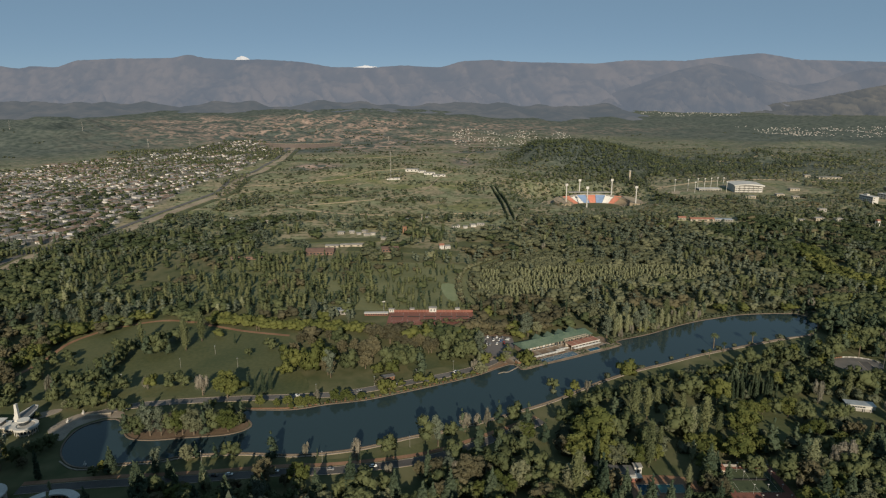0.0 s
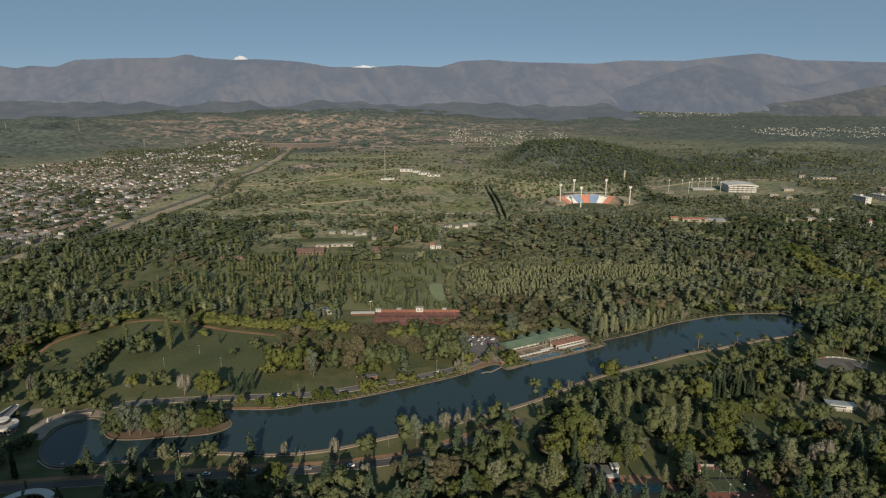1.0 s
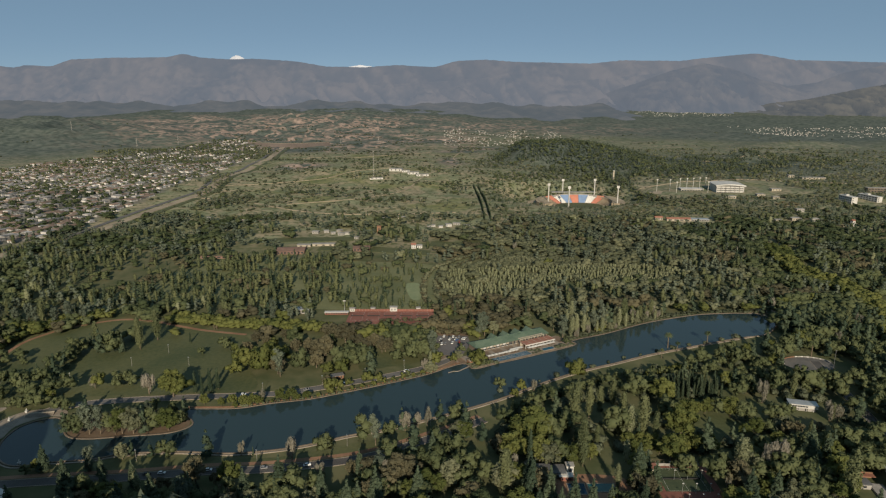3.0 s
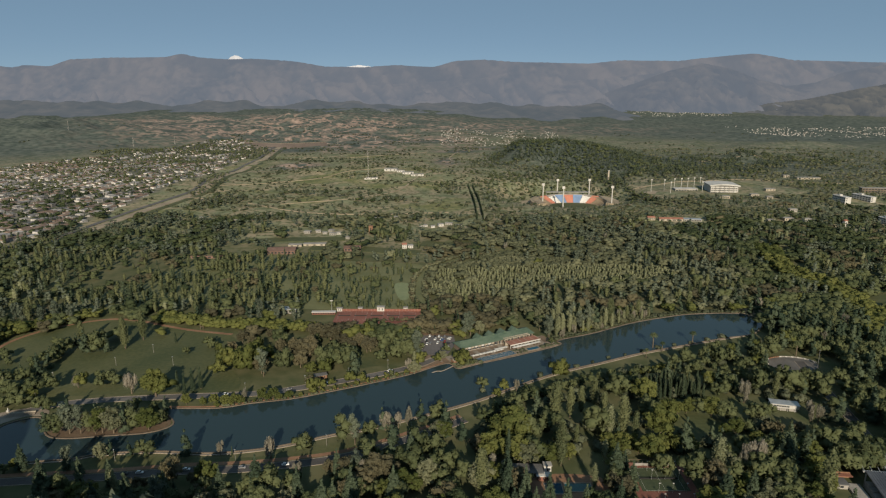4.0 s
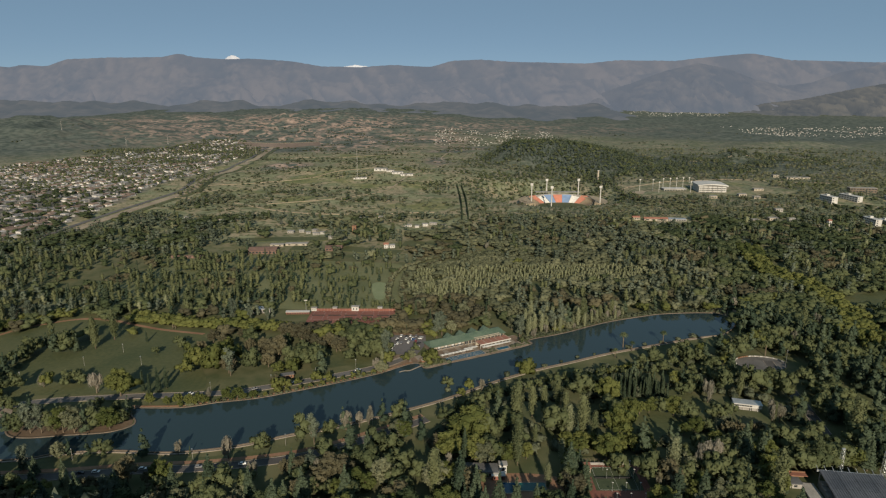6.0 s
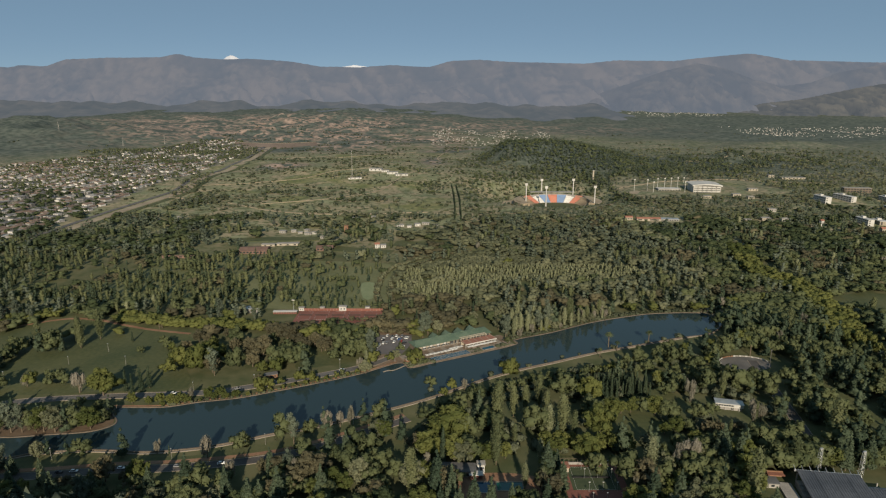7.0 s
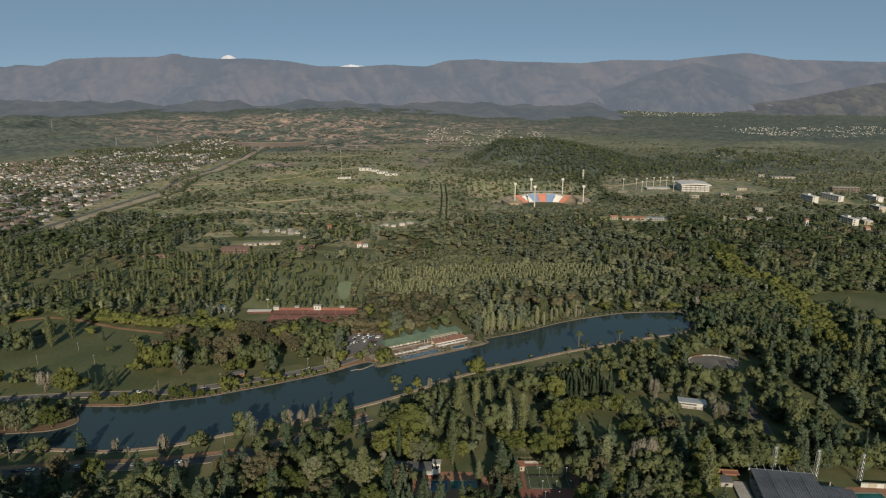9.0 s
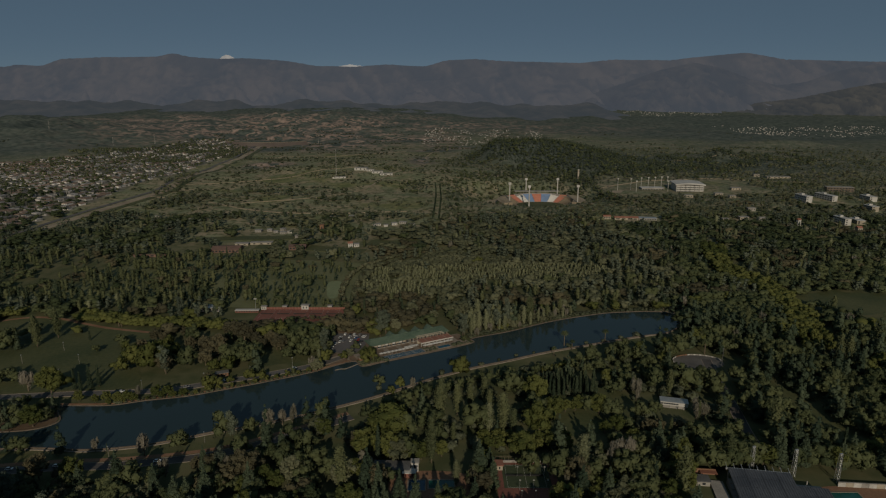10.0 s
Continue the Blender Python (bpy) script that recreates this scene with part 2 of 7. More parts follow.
def wave(x, y, s, k=0.0):
    """A cheap smooth field between -1 and 1 with features s metres wide."""
    a, b = np.asarray(x) / s, np.asarray(y) / s
    return (np.sin(a * 2.1 + 1.3 * np.sin(b * 1.7 + k) + k) + np.sin(b * 2.4 + 1.5 * np.sin(a * 1.3 + 2 * k) + 2.3 * k) + np.sin((a + b) * 1.5 + 1.1 * np.sin((a - b) * 1.9 + k))) / 3
# ================= plan =================
LAKE_NORTH = [(-231, 336), (-232, 354), (-223, 364), (-212, 365), (-197, 345), (-182, 341), (-160, 344), (-134, 348), (-123, 358), (-131, 370), (-136, 378), (-102, 379), (-80, 386),
              (-55, 392), (-34, 401), (-4, 415), (26, 431), (53, 450), (62, 441), (80, 450), (110, 465), (149, 487), (150, 497), (183, 513), (223, 537), (258, 552), (291, 562), (338, 563), (346, 540)]
LAKE_SOUTH = [(325, 513), (292, 502), (243, 483), (208, 469), (174, 452), (148, 440), (119, 423), (98, 408), (66, 386), (10, 357), (-20, 346), (-45, 335), (-66, 329), (-90, 326),
              (-122, 328), (-152, 325), (-166, 320), (-187, 317), (-208, 313), (-222, 321)]
MEADOW = [(-316, 441), (-318, 488), (-292, 528), (-262, 543), (-208, 530), (-135, 508), (-119, 456), (-97, 408), (-142, 402), (-212, 396), (-245, 384), (-287, 396), (-316, 408)]
MEADOW_PATH = [(-325, 428), (-318, 454), (-319, 490), (-309, 514), (-294, 530), (-263, 546), (-233, 543), (-209, 533), (-176, 520), (-135, 510)]
FAR_ROAD = [(-231, 372), (-219, 382), (-189, 390), (-144, 395), (-105, 398), (-74, 402), (-43, 413), (-6, 428), (29, 446), (50, 467)]
NEAR_ROAD = [(-230, 292), (-187, 298), (-142, 302), (-97, 308), (-59, 311), (-8, 322), (34, 345), (65, 365)]
PARKING = [(31, 513), (27, 472), (44, 465), (58, 484), (59, 522)]
CLAY = [(-52, 569), (-36, 536), (-23, 549), (28, 548), (29, 564)]
CLEARING = [(197, 372), (201, 345), (221, 345), (249, 369), (260, 384), (243, 408), (227, 408)]
RIGHT_FIELD = [(489, 608), (483, 577), (503, 564), (536, 558), (600, 600), (590, 618), (542, 626), (512, 622)]
RIGHT_GLADE = [(356, 414), (366, 414), (376, 382), (382, 335), (375, 326), (358, 335), (355, 365)]
PLANE_AVENUE = [(490, 819), (458, 706), (472, 641), (461, 558), (446, 509), (432, 467)]
RIGHT_ROAD = [(334, 456), (327, 417), (320, 372), (315, 345), (313, 320)]
SUBURB = [(-603, 819), (-557, 819), (-525, 885), (-520, 1030), (-526, 1262), (-519, 1565), (-540, 1963), (-681, 2406), (-800, 2312), (-863, 2104), (-959, 1810), (-1059, 1704),
          (-1118, 1565), (-1177, 1377), (-649, 735)]
GULLY = [(-528, 710), (-530, 789), (-490, 868), (-479, 984), (-464, 1107), (-445, 1262), (-474, 1465), (-464, 1679), (-535, 2246)]
AVENUE = [(112, 998), (114, 1135), (114, 1262), (111, 1377)]
NEAR_LAWN = [(-165, 317), (-154, 307), (-108, 311), (-60, 313), (-8, 326), (34, 348), (16, 351), (-15, 338), (-61, 322), (-121, 322)]


def mound(x, y, cx, cy, sx, sy, h):
    return h * np.exp(-((x - cx) / sx) ** 2 - ((y - cy) / sy) ** 2)


def ground_z(x, y):
    """The height of the ground: level round the lake, hilly beyond."""
    x, y = np.asarray(x, float), np.asarray(y, float)
    far = np.clip((y - 800) / 700, 0, 1)
    z = far * (5 + 5 * wave(x, y, 160, 1) + 2 * wave(x, y, 60, 2))
    z = z + 52 / (1 + np.exp(np.clip((250 - x) / 10, -40, 40))) * np.exp(-(np.maximum(x - 400, 0) / 200) ** 2 - ((y - 1880) / 200) ** 2) * (1 + 0.08 * wave(x, y, 45, 2)) + mound(x, y, -1650, 2450, 640, 440, 92) * (1 + 0.25 * wave(x, y, 260, 8) - 0.34 * np.abs(wave(x * 1.6, y, 150, 9)) - 0.10 * np.abs(wave(x * 1.5, y, 60, 4))) + mound(x, y, -150, 1600, 260, 250, 16) + mound(x, y, 960, 1900, 45, 60, 22) + mound(x, y, 1360, 2330, 170, 70, 20)
    z = z + mound(x, y, -760, 1350, 260, 500, 12) - mound(x, y, 315, 1330, 170, 170, 32)
    rough = np.clip((y - 2100) / 700, 0, 1)
    z = z + rough * (18 * np.abs(wave(x, y, 130, 3)) + 20 * np.abs(wave(x, y, 70, 4)) + 8 * np.abs(wave(x, y, 40, 6)) - 8) * (0.55 + 0.45 * np.tanh((-200 - x) / 300)) * (1 - 0.8 * np.clip((-750 - x) / 350, 0, 1))
    # the last mound is an unseen hill, added to shade the inlet
    z = z + np.clip((y - 3200) / 1800, 0, 1) * 22 + mound(x, y, -214, 130, 52, 40, 106)
    z = z + 66 * np.clip((y - 3000) / 1900, 0, 1) ** 1.2 * np.clip((x + 100) / 900, 0, 1)
    z = z + 58 * np.clip((y - 2450) / 1000, 0, 1) ** 1.1 * np.clip((900 - x) / 1100, 0.2, 1) * np.clip((x + 2600) / 900, 0.5, 1)
    s = np.clip((np.hypot((x - 315) / 112, (y - 1345) / 100) - 0.9) / 0.7, 0, 1)
    s = s * s * (3 - 2 * s)
    z = s * z + (1 - s) * -37.5
    return z


# ================= ground, mountains =================
def grid_sheet(name, xs, ys, zs, mat, smooth=True):
    ny, nx = xs.shape
    verts = np.stack((xs, ys, zs), -1).reshape(-1, 3)
    i = np.arange(ny * nx).reshape(ny, nx)
    faces = np.stack((i[:-1, :-1], i[:-1, 1:], i[1:, 1:], i[1:, :-1]), -1).reshape(-1, 4)
    return link_mesh(name, verts.tolist(), faces.tolist(), mat, smooth=smooth)


gy = np.concatenate((np.linspace(-1500, -20, 8), np.linspace(0, 250, 22), np.linspace(260, 1000, 40), 1000 * 4.97 ** (np.arange(1, 171) / 170)))
gu = np.linspace(-1, 1, 261)
gx = gu[None, :] * (np.maximum(gy, 0)[:, None] * 0.80 + 1300)
gyy = gy[:, None] + 0 * gx
ground = tagged(grid_sheet("ground", gx, gyy, ground_z(gx, gyy), GROUND), "dry green scrubland and park ground with bare soil", "ground", "", "structure")
bare = np.clip((gyy - 1900) / 500, 0, 1) * np.clip(1.1 - np.abs(gx + 450) / 900, 0, 1) + 0.5 * np.clip((gyy - 2600) / 500, 0, 1) * np.clip(1.1 - np.abs(gx - 500) / 900, 0, 1)
for cx, cy, sx, sy in ((100, 2080, 55, 60), (180, 2250, 90, 60), (-60, 2500, 160, 60), (-470, 2120, 170, 60), (-330, 2300, 120, 50), (60, 1790, 25, 120), (-330, 1600, 60, 40)):
    bare = bare + mound(gx, gyy, cx, cy, sx, sy, 1.6)
bare = bare + mound(gx, gyy, -1250, 3250, 520, 420, 1.1) + mound(gx, gyy, -780, 2650, 330, 210, 1.5) + mound(gx, gyy, 420, 3700, 420, 160, 1.2)
bare = bare * np.clip((3650 - gyy) / 500, 0, 1)
# the hill mask also spreads over the far plain, where its tone stands for haze
for zone_name, values in (("bare_soil", bare), ("hill_and_haze", mound(gx, gyy, 440, 1880, 230, 300, 1.3) + mound(gx, gyy, 850, 1700, 480, 260, 0.8) + mound(gx, gyy, -1650, 2350, 760, 620, 2.0) + mound(gx, gyy, 1700, 2700, 1100, 900, 0.9) + np.clip((gyy - 2500) / 700, 0, 1) * np.clip(1.0 - gx / 6000, 0.8, 1)),
                          ("open_country", (gyy - 720) / 200 + 0.3 * wave(gx, gyy, 60, 2)), ("streets", 0.8 * inside(gx, gyy, SUBURB))):
    zone = ground.data.attributes.new(zone_name, "FLOAT", "POINT")
    zone.data.foreach_set("value", np.clip(values, 0, 1).ravel().astype(np.float32))


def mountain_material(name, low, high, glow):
    """Rock with scrub, pale scree and gullies; an even glow paints the distance haze, and gully shade is in the colour.
    """
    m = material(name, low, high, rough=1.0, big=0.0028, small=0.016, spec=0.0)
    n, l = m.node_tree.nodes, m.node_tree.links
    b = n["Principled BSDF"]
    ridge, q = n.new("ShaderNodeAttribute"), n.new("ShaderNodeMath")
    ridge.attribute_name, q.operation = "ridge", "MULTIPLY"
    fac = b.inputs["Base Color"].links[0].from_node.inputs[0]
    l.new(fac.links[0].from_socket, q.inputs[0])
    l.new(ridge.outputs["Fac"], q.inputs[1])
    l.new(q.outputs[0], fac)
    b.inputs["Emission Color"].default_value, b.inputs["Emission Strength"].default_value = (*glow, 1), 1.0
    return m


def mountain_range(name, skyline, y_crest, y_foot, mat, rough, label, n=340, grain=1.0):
    """A range whose crest is fitted to the camera's view by skyline: (bearing as x over depth, height in metres)."""
    s = np.array(skyline, float)
    bx = np.linspace(s[0, 0], s[-1, 0], n)
    h = np.interp(bx, s[:, 0], s[:, 1])
    if y_crest < 4400 and rough < 50:
        h = h * (1 + 0.22 * wave(bx * y_crest, 0, 210, 2) + 0.12 * wave(bx * y_crest, 0, 80, 5))
    k = 1
    h = np.convolve(np.pad(h, k, mode="edge"), np.ones(2 * k + 1) / (2 * k + 1), "valid")
    v = np.linspace(0, 1.0, 30 if n > 100 else 10)
    yy = y_foot + (y_crest - y_foot) * v[:, None] + 0 * bx[None, :]
    xx = bx[None, :] * y_crest * (0.98 + 0.02 * v[:, None])
    spur = np.array([[noise.ridged_multi_fractal((grain * (a + 0.5 * b) / 190, grain * (b - 0.2 * a) / 480, y_crest * 0.01), 0.9, 2.1, 5, 1.0, 2.0) for a, b in zip(ra, rb)] for ra, rb in zip(xx, yy)]) * 0.75
    zz = h[None, :] * v[:, None] ** 1.1 + rough * (spur - 0.8) * np.sin(np.pi * np.clip(v, 0, 1))[:, None] ** 0.8 * np.clip(h / 120, 0.15, 1)[None, :]
    zz = np.minimum(zz, h[None, :] * (0.2 + 0.8 * v[:, None]) + 3) + (2.0 * wave(bx * y_crest, 0, 14, 3) + 2.0 * wave(bx * y_crest, 0, 5.5, 1))[None, :] * v[:, None] ** 3
    zz[0, :] = -5
    ob = grid_sheet(name, xx, yy, zz, mat)
    # lighter on ridges, darker in gullies: relief shading put into the colour
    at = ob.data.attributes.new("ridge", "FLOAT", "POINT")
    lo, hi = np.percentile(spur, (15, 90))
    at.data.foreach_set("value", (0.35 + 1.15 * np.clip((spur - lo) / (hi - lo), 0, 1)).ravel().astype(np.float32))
    return tagged(ob, label, "mountains", "", "structure")
# the third colour glows: distance haze painted onto the ranges
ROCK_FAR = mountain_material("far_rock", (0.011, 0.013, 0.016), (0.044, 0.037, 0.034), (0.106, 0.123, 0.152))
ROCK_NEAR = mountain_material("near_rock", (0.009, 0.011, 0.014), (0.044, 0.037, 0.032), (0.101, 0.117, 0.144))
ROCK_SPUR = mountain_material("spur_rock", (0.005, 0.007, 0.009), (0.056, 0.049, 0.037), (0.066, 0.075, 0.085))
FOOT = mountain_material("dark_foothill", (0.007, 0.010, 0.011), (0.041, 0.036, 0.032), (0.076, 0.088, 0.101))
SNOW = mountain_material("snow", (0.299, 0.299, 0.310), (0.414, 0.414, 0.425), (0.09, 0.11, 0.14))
# skylines fitted to the camera's view, so heights hold only at y_crest
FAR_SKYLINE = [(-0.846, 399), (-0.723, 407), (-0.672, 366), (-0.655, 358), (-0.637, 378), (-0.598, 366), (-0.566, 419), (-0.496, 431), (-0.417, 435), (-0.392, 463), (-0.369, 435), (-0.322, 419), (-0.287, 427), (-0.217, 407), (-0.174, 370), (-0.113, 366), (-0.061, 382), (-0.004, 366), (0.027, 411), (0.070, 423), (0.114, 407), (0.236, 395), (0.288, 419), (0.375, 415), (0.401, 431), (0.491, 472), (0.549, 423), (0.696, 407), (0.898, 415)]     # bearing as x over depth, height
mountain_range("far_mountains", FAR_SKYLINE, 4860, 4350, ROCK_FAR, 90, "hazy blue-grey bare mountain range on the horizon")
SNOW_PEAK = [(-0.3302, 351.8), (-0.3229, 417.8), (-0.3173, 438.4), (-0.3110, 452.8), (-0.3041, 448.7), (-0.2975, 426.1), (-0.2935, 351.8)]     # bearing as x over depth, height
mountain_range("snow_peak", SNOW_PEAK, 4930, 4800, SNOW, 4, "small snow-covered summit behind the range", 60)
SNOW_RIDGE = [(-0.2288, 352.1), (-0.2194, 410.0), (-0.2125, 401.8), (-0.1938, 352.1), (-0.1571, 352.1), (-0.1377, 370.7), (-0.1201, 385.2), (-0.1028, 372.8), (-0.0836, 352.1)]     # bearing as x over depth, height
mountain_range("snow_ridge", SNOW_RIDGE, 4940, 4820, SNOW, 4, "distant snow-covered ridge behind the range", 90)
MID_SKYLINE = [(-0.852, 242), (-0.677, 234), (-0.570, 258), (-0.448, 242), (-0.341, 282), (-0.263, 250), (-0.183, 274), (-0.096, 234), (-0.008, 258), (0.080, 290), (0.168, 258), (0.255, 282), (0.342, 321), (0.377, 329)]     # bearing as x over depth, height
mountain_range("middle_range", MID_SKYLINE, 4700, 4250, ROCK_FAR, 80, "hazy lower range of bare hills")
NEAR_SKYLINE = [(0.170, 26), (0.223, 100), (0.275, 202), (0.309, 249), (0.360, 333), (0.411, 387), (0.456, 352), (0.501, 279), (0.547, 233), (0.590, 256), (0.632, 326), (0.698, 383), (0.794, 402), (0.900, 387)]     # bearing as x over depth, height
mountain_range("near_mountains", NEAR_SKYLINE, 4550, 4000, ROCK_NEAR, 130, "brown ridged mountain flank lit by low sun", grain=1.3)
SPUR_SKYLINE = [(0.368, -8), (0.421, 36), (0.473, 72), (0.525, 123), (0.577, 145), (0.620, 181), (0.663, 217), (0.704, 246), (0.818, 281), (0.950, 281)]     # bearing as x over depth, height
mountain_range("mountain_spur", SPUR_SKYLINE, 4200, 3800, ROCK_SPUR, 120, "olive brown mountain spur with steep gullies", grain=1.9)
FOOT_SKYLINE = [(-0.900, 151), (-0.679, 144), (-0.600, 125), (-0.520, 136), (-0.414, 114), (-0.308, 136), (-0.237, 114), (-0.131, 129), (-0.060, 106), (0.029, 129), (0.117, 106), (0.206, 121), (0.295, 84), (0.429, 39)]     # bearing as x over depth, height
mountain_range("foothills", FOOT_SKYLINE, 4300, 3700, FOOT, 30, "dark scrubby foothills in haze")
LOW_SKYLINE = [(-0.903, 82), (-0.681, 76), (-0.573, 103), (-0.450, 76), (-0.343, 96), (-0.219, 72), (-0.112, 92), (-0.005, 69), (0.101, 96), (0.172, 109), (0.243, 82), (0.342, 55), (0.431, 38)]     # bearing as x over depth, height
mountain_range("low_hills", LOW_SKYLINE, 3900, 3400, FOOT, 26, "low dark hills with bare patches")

EARTH = material("pale_earth", (0.196, 0.155, 0.109), (0.322, 0.265, 0.190), big=0.03, small=0.4)

# ================= lake =================
SHORE = smooth_line(LAKE_NORTH + LAKE_SOUTH, 5, closed=True)
wm = bmesh.new()
wf = wm.faces.new([wm.verts.new((x, y, 0.25)) for x, y in SHORE[::-1]])
wf.normal_update()
bmesh.ops.triangulate(wm, faces=[wf])
wm.normal_update()
for f in wm.faces:
    if f.normal.z < 0:
        f.normal_flip()
tagged(part("water", wm, WATER), "calm dark blue-green lake water", "lake", "", "structure")
ribbon("shore_bank", SHORE, 0.7, -0.2, 0.0, 0.65, STONE, closed=True, label="low stone wall round the lake", category="shore wall")
south = smooth_line(LAKE_SOUTH, 6)
ribbon("promenade", south, 2.6, 1.7, 0.0, 0.45, PAVING, label="pale paved promenade along the lake", category="path")
north = smooth_line(LAKE_NORTH[10:18], 6)
ribbon("promenade", north, 3.9, 2.6, 0.0, 0.30, SOIL, label="reddish earth path along the lake shore", category="path")
ribbon("meadow_path", smooth_line(MEADOW_PATH, 6), 1.8, -1.8, 0.0, 0.12, SOIL, label="red earth path round the meadow", category="path")
for nm, pts, wd, surf in (("far_road", FAR_ROAD, 3.5, ASPHALT), ("near_road", NEAR_ROAD, 3.3, SHADED_ASPHALT), ("side_road", RIGHT_ROAD, 3.5, SHADED_ASPHALT)):
    ribbon(nm, smooth_line(pts, 6), wd, -wd, 0.0, 0.15, surf, label="grey asphalt park road", category="road")
    for s in (1, -1):
        ribbon("kerb", smooth_line(pts, 6), s * wd + 0.4 if s > 0 else -wd, s * wd if s > 0 else -wd - 0.4, 0.0, 0.28, PAVING, label="pale concrete road kerb", category="kerb")
ribbon("road_verge", smooth_line(NEAR_ROAD, 6), 8.0, 4.6, 0.0, 0.10, SOIL, label="bare red earth verge beside the road", category="verge")
ribbon("dry_gully", smooth_line(GULLY, 6), 4, -13, -0.5, 0.5, EARTH, label="dry earth flood channel beside the suburb", category="channel", base=ground_z)
ribbon("suburb_road", side_line(smooth_line(GULLY, 6), 14), 4.5, -4.5, -0.5, 0.6, ASPHALT, label="grey road along the edge of the suburb", category="road", base=ground_z)
ribbon("gully_bank", side_line(smooth_line(GULLY, 6), -22), 5, -6, -0.5, 0.6, GRASS, label="grass bank of the dry channel", category="bank", base=ground_z)
DAM = material("dam_face", (0.076, 0.061, 0.054), (0.115, 0.093, 0.082), big=0.02, small=0.3)
dm = bmesh.new()
DAM_LINE = smooth_line([(-760, 2360), (-670, 2285), (-560, 2240), (-450, 2250), (-380, 2300)], 8)
DAM_SIDES = [side_line(DAM_LINE, q) for q in (-44, -5, 5, 34)]
dv = [[dm.verts.new((*p, z)) for p in ln] for ln, z in zip(DAM_SIDES, (-14, 21, 21, -10))]
for ra, rb in zip(dv[:-1], dv[1:]):
    for i in range(len(DAM_LINE) - 1):
        dm.faces.new((ra[i], ra[i + 1], rb[i + 1], rb[i]))
tagged(part("dam", dm, DAM), "long earth dam across the valley", "dam", "", "structure")
ribbon("dam_road", DAM_LINE, 3, -3, 20.5, 21.6, EARTH, label="pale track along the crest of the dam", category="track")


def sheet(name, outline, z, mat, label, category):
    bm = bmesh.new()
    line = smooth_line(outline, 4, closed=True)
    f = bm.faces.new([bm.verts.new((x, y, z)) for x, y in line])
    f.normal_update()
    if f.normal.z < 0:
        f.normal_flip()
    bmesh.ops.triangulate(bm, faces=[f])
    return tagged(part(name, bm, mat), label, category, "", "structure")


sheet("meadow_lawn", MEADOW, 0.08, GRASS, "short green meadow grass", "lawn")
sheet("lake_lawn", NEAR_LAWN, 0.08, GRASS, "narrow lawn beside the lake promenade", "lawn")
# red soil in a darker copy, with the trees' shade put into its colour
sheet("peninsula_earth", [(-200, 347), (-184, 343), (-160, 345.5), (-136, 349.5), (-125, 358), (-132, 370), (-138, 378), (-172, 377), (-208, 370)], 0.09, material("shaded_earth", (0.085, 0.056, 0.036), (0.135, 0.095, 0.062), big=0.08, small=0.6), "reddish bare earth under the trees of the peninsula", "earth")
sheet("clearing_lawn", CLEARING, 0.08, GRASS, "lawn clearing among trees", "lawn")
sheet("field_lawn", RIGHT_FIELD, 0.10, GRASS, "open green playing field", "lawn")
sheet("glade_lawn", RIGHT_GLADE, 0.08, GRASS, "narrow grass glade among trees", "lawn")
for pts, wd in (([(-60, 812), (-20, 800), (20, 790)], 13), ([(20, 840), (60, 835), (95, 845)], 15), ([(70, 905), (110, 900)], 11), ([(-130, 815), (-95, 812)], 12), ([(-235, 850), (-170, 862), (-90, 868)], 12), ([(-330, 900), (-240, 905)], 14)):
    ribbon("garden_lawn", smooth_line(pts, 8), wd, -wd, -0.5, 0.5, GRASS, label="green lawn between far gardens", category="lawn", base=ground_z)
# pale patch between the trees, drawn in a light green tone
sheet("pale_lawn", [(-3, 656), (5, 608), (15, 608), (13, 656)], 0.10, material("light_grass", (0.144, 0.172, 0.090), (0.207, 0.230, 0.129), big=0.05, small=0.4), "smooth pale green lawn strip between trees", "lawn")
CAR_PARK = [(29, 508), (28, 468), (54, 467), (61, 489), (60, 508)]
tagged(part("car_park", prism(CAR_PARK, 0, 0.12), material("worn_asphalt", (0.083, 0.076, 0.076), (0.132, 0.122, 0.120), big=0.08, small=1.2)), "worn grey asphalt car park", "car park", "", "structure")
RED_EARTH = material("trodden_earth", (0.112, 0.080, 0.056), (0.188, 0.136, 0.096), big=0.08, small=0.6)
sheet("parking_earth", [(24, 509), (27, 522), (60, 523), (64, 509)], 0.09, RED_EARTH, "trodden reddish earth behind the car park", "earth")
sheet("bank_earth", [(29, 446), (30, 464), (50, 466), (57, 456), (54, 451), (40, 444)], 0.10, RED_EARTH, "bare reddish earth between the car park and the lake", "earth")
ribbon("bank_path", smooth_line([(32, 453), (45, 463), (50, 452)], 5), 0.9, -0.9, 0.0, 0.2, PAVING, label="pale footpath across the earth bank", category="path")

for pts in ([(-250, 1130), (-120, 1180), (-40, 1290), (-10, 1420), (40, 1560), (90, 1720), (70, 1900), (110, 2060)], [(-420, 1300), (-280, 1390), (-180, 1480), (-90, 1540)], [(-440, 1180), (-330, 1150), (-200, 1060), (-60, 1040), (60, 1060)],
            [(480, 1390), (620, 1430), (800, 1440), (960, 1400)], [(-500, 1750), (-380, 1860), (-200, 1930), (0, 2040)], [(600, 1700), (900, 1850), (1300, 1900)]):
    ribbon("track", smooth_line(pts, 10), 1.7, -1.7, -1.0, 0.8, EARTH, label="pale earth track through scrubland", category="track", base=ground_z)

sheet("lake_end_plaza", [(332, 566), (345, 548), (356, 552), (366, 566), (352, 580), (338, 576)], 0.1, EARTH, "bare earth bank at the end of the lake", "bank")

# ================= trees =================
rng = np.random.default_rng(7)


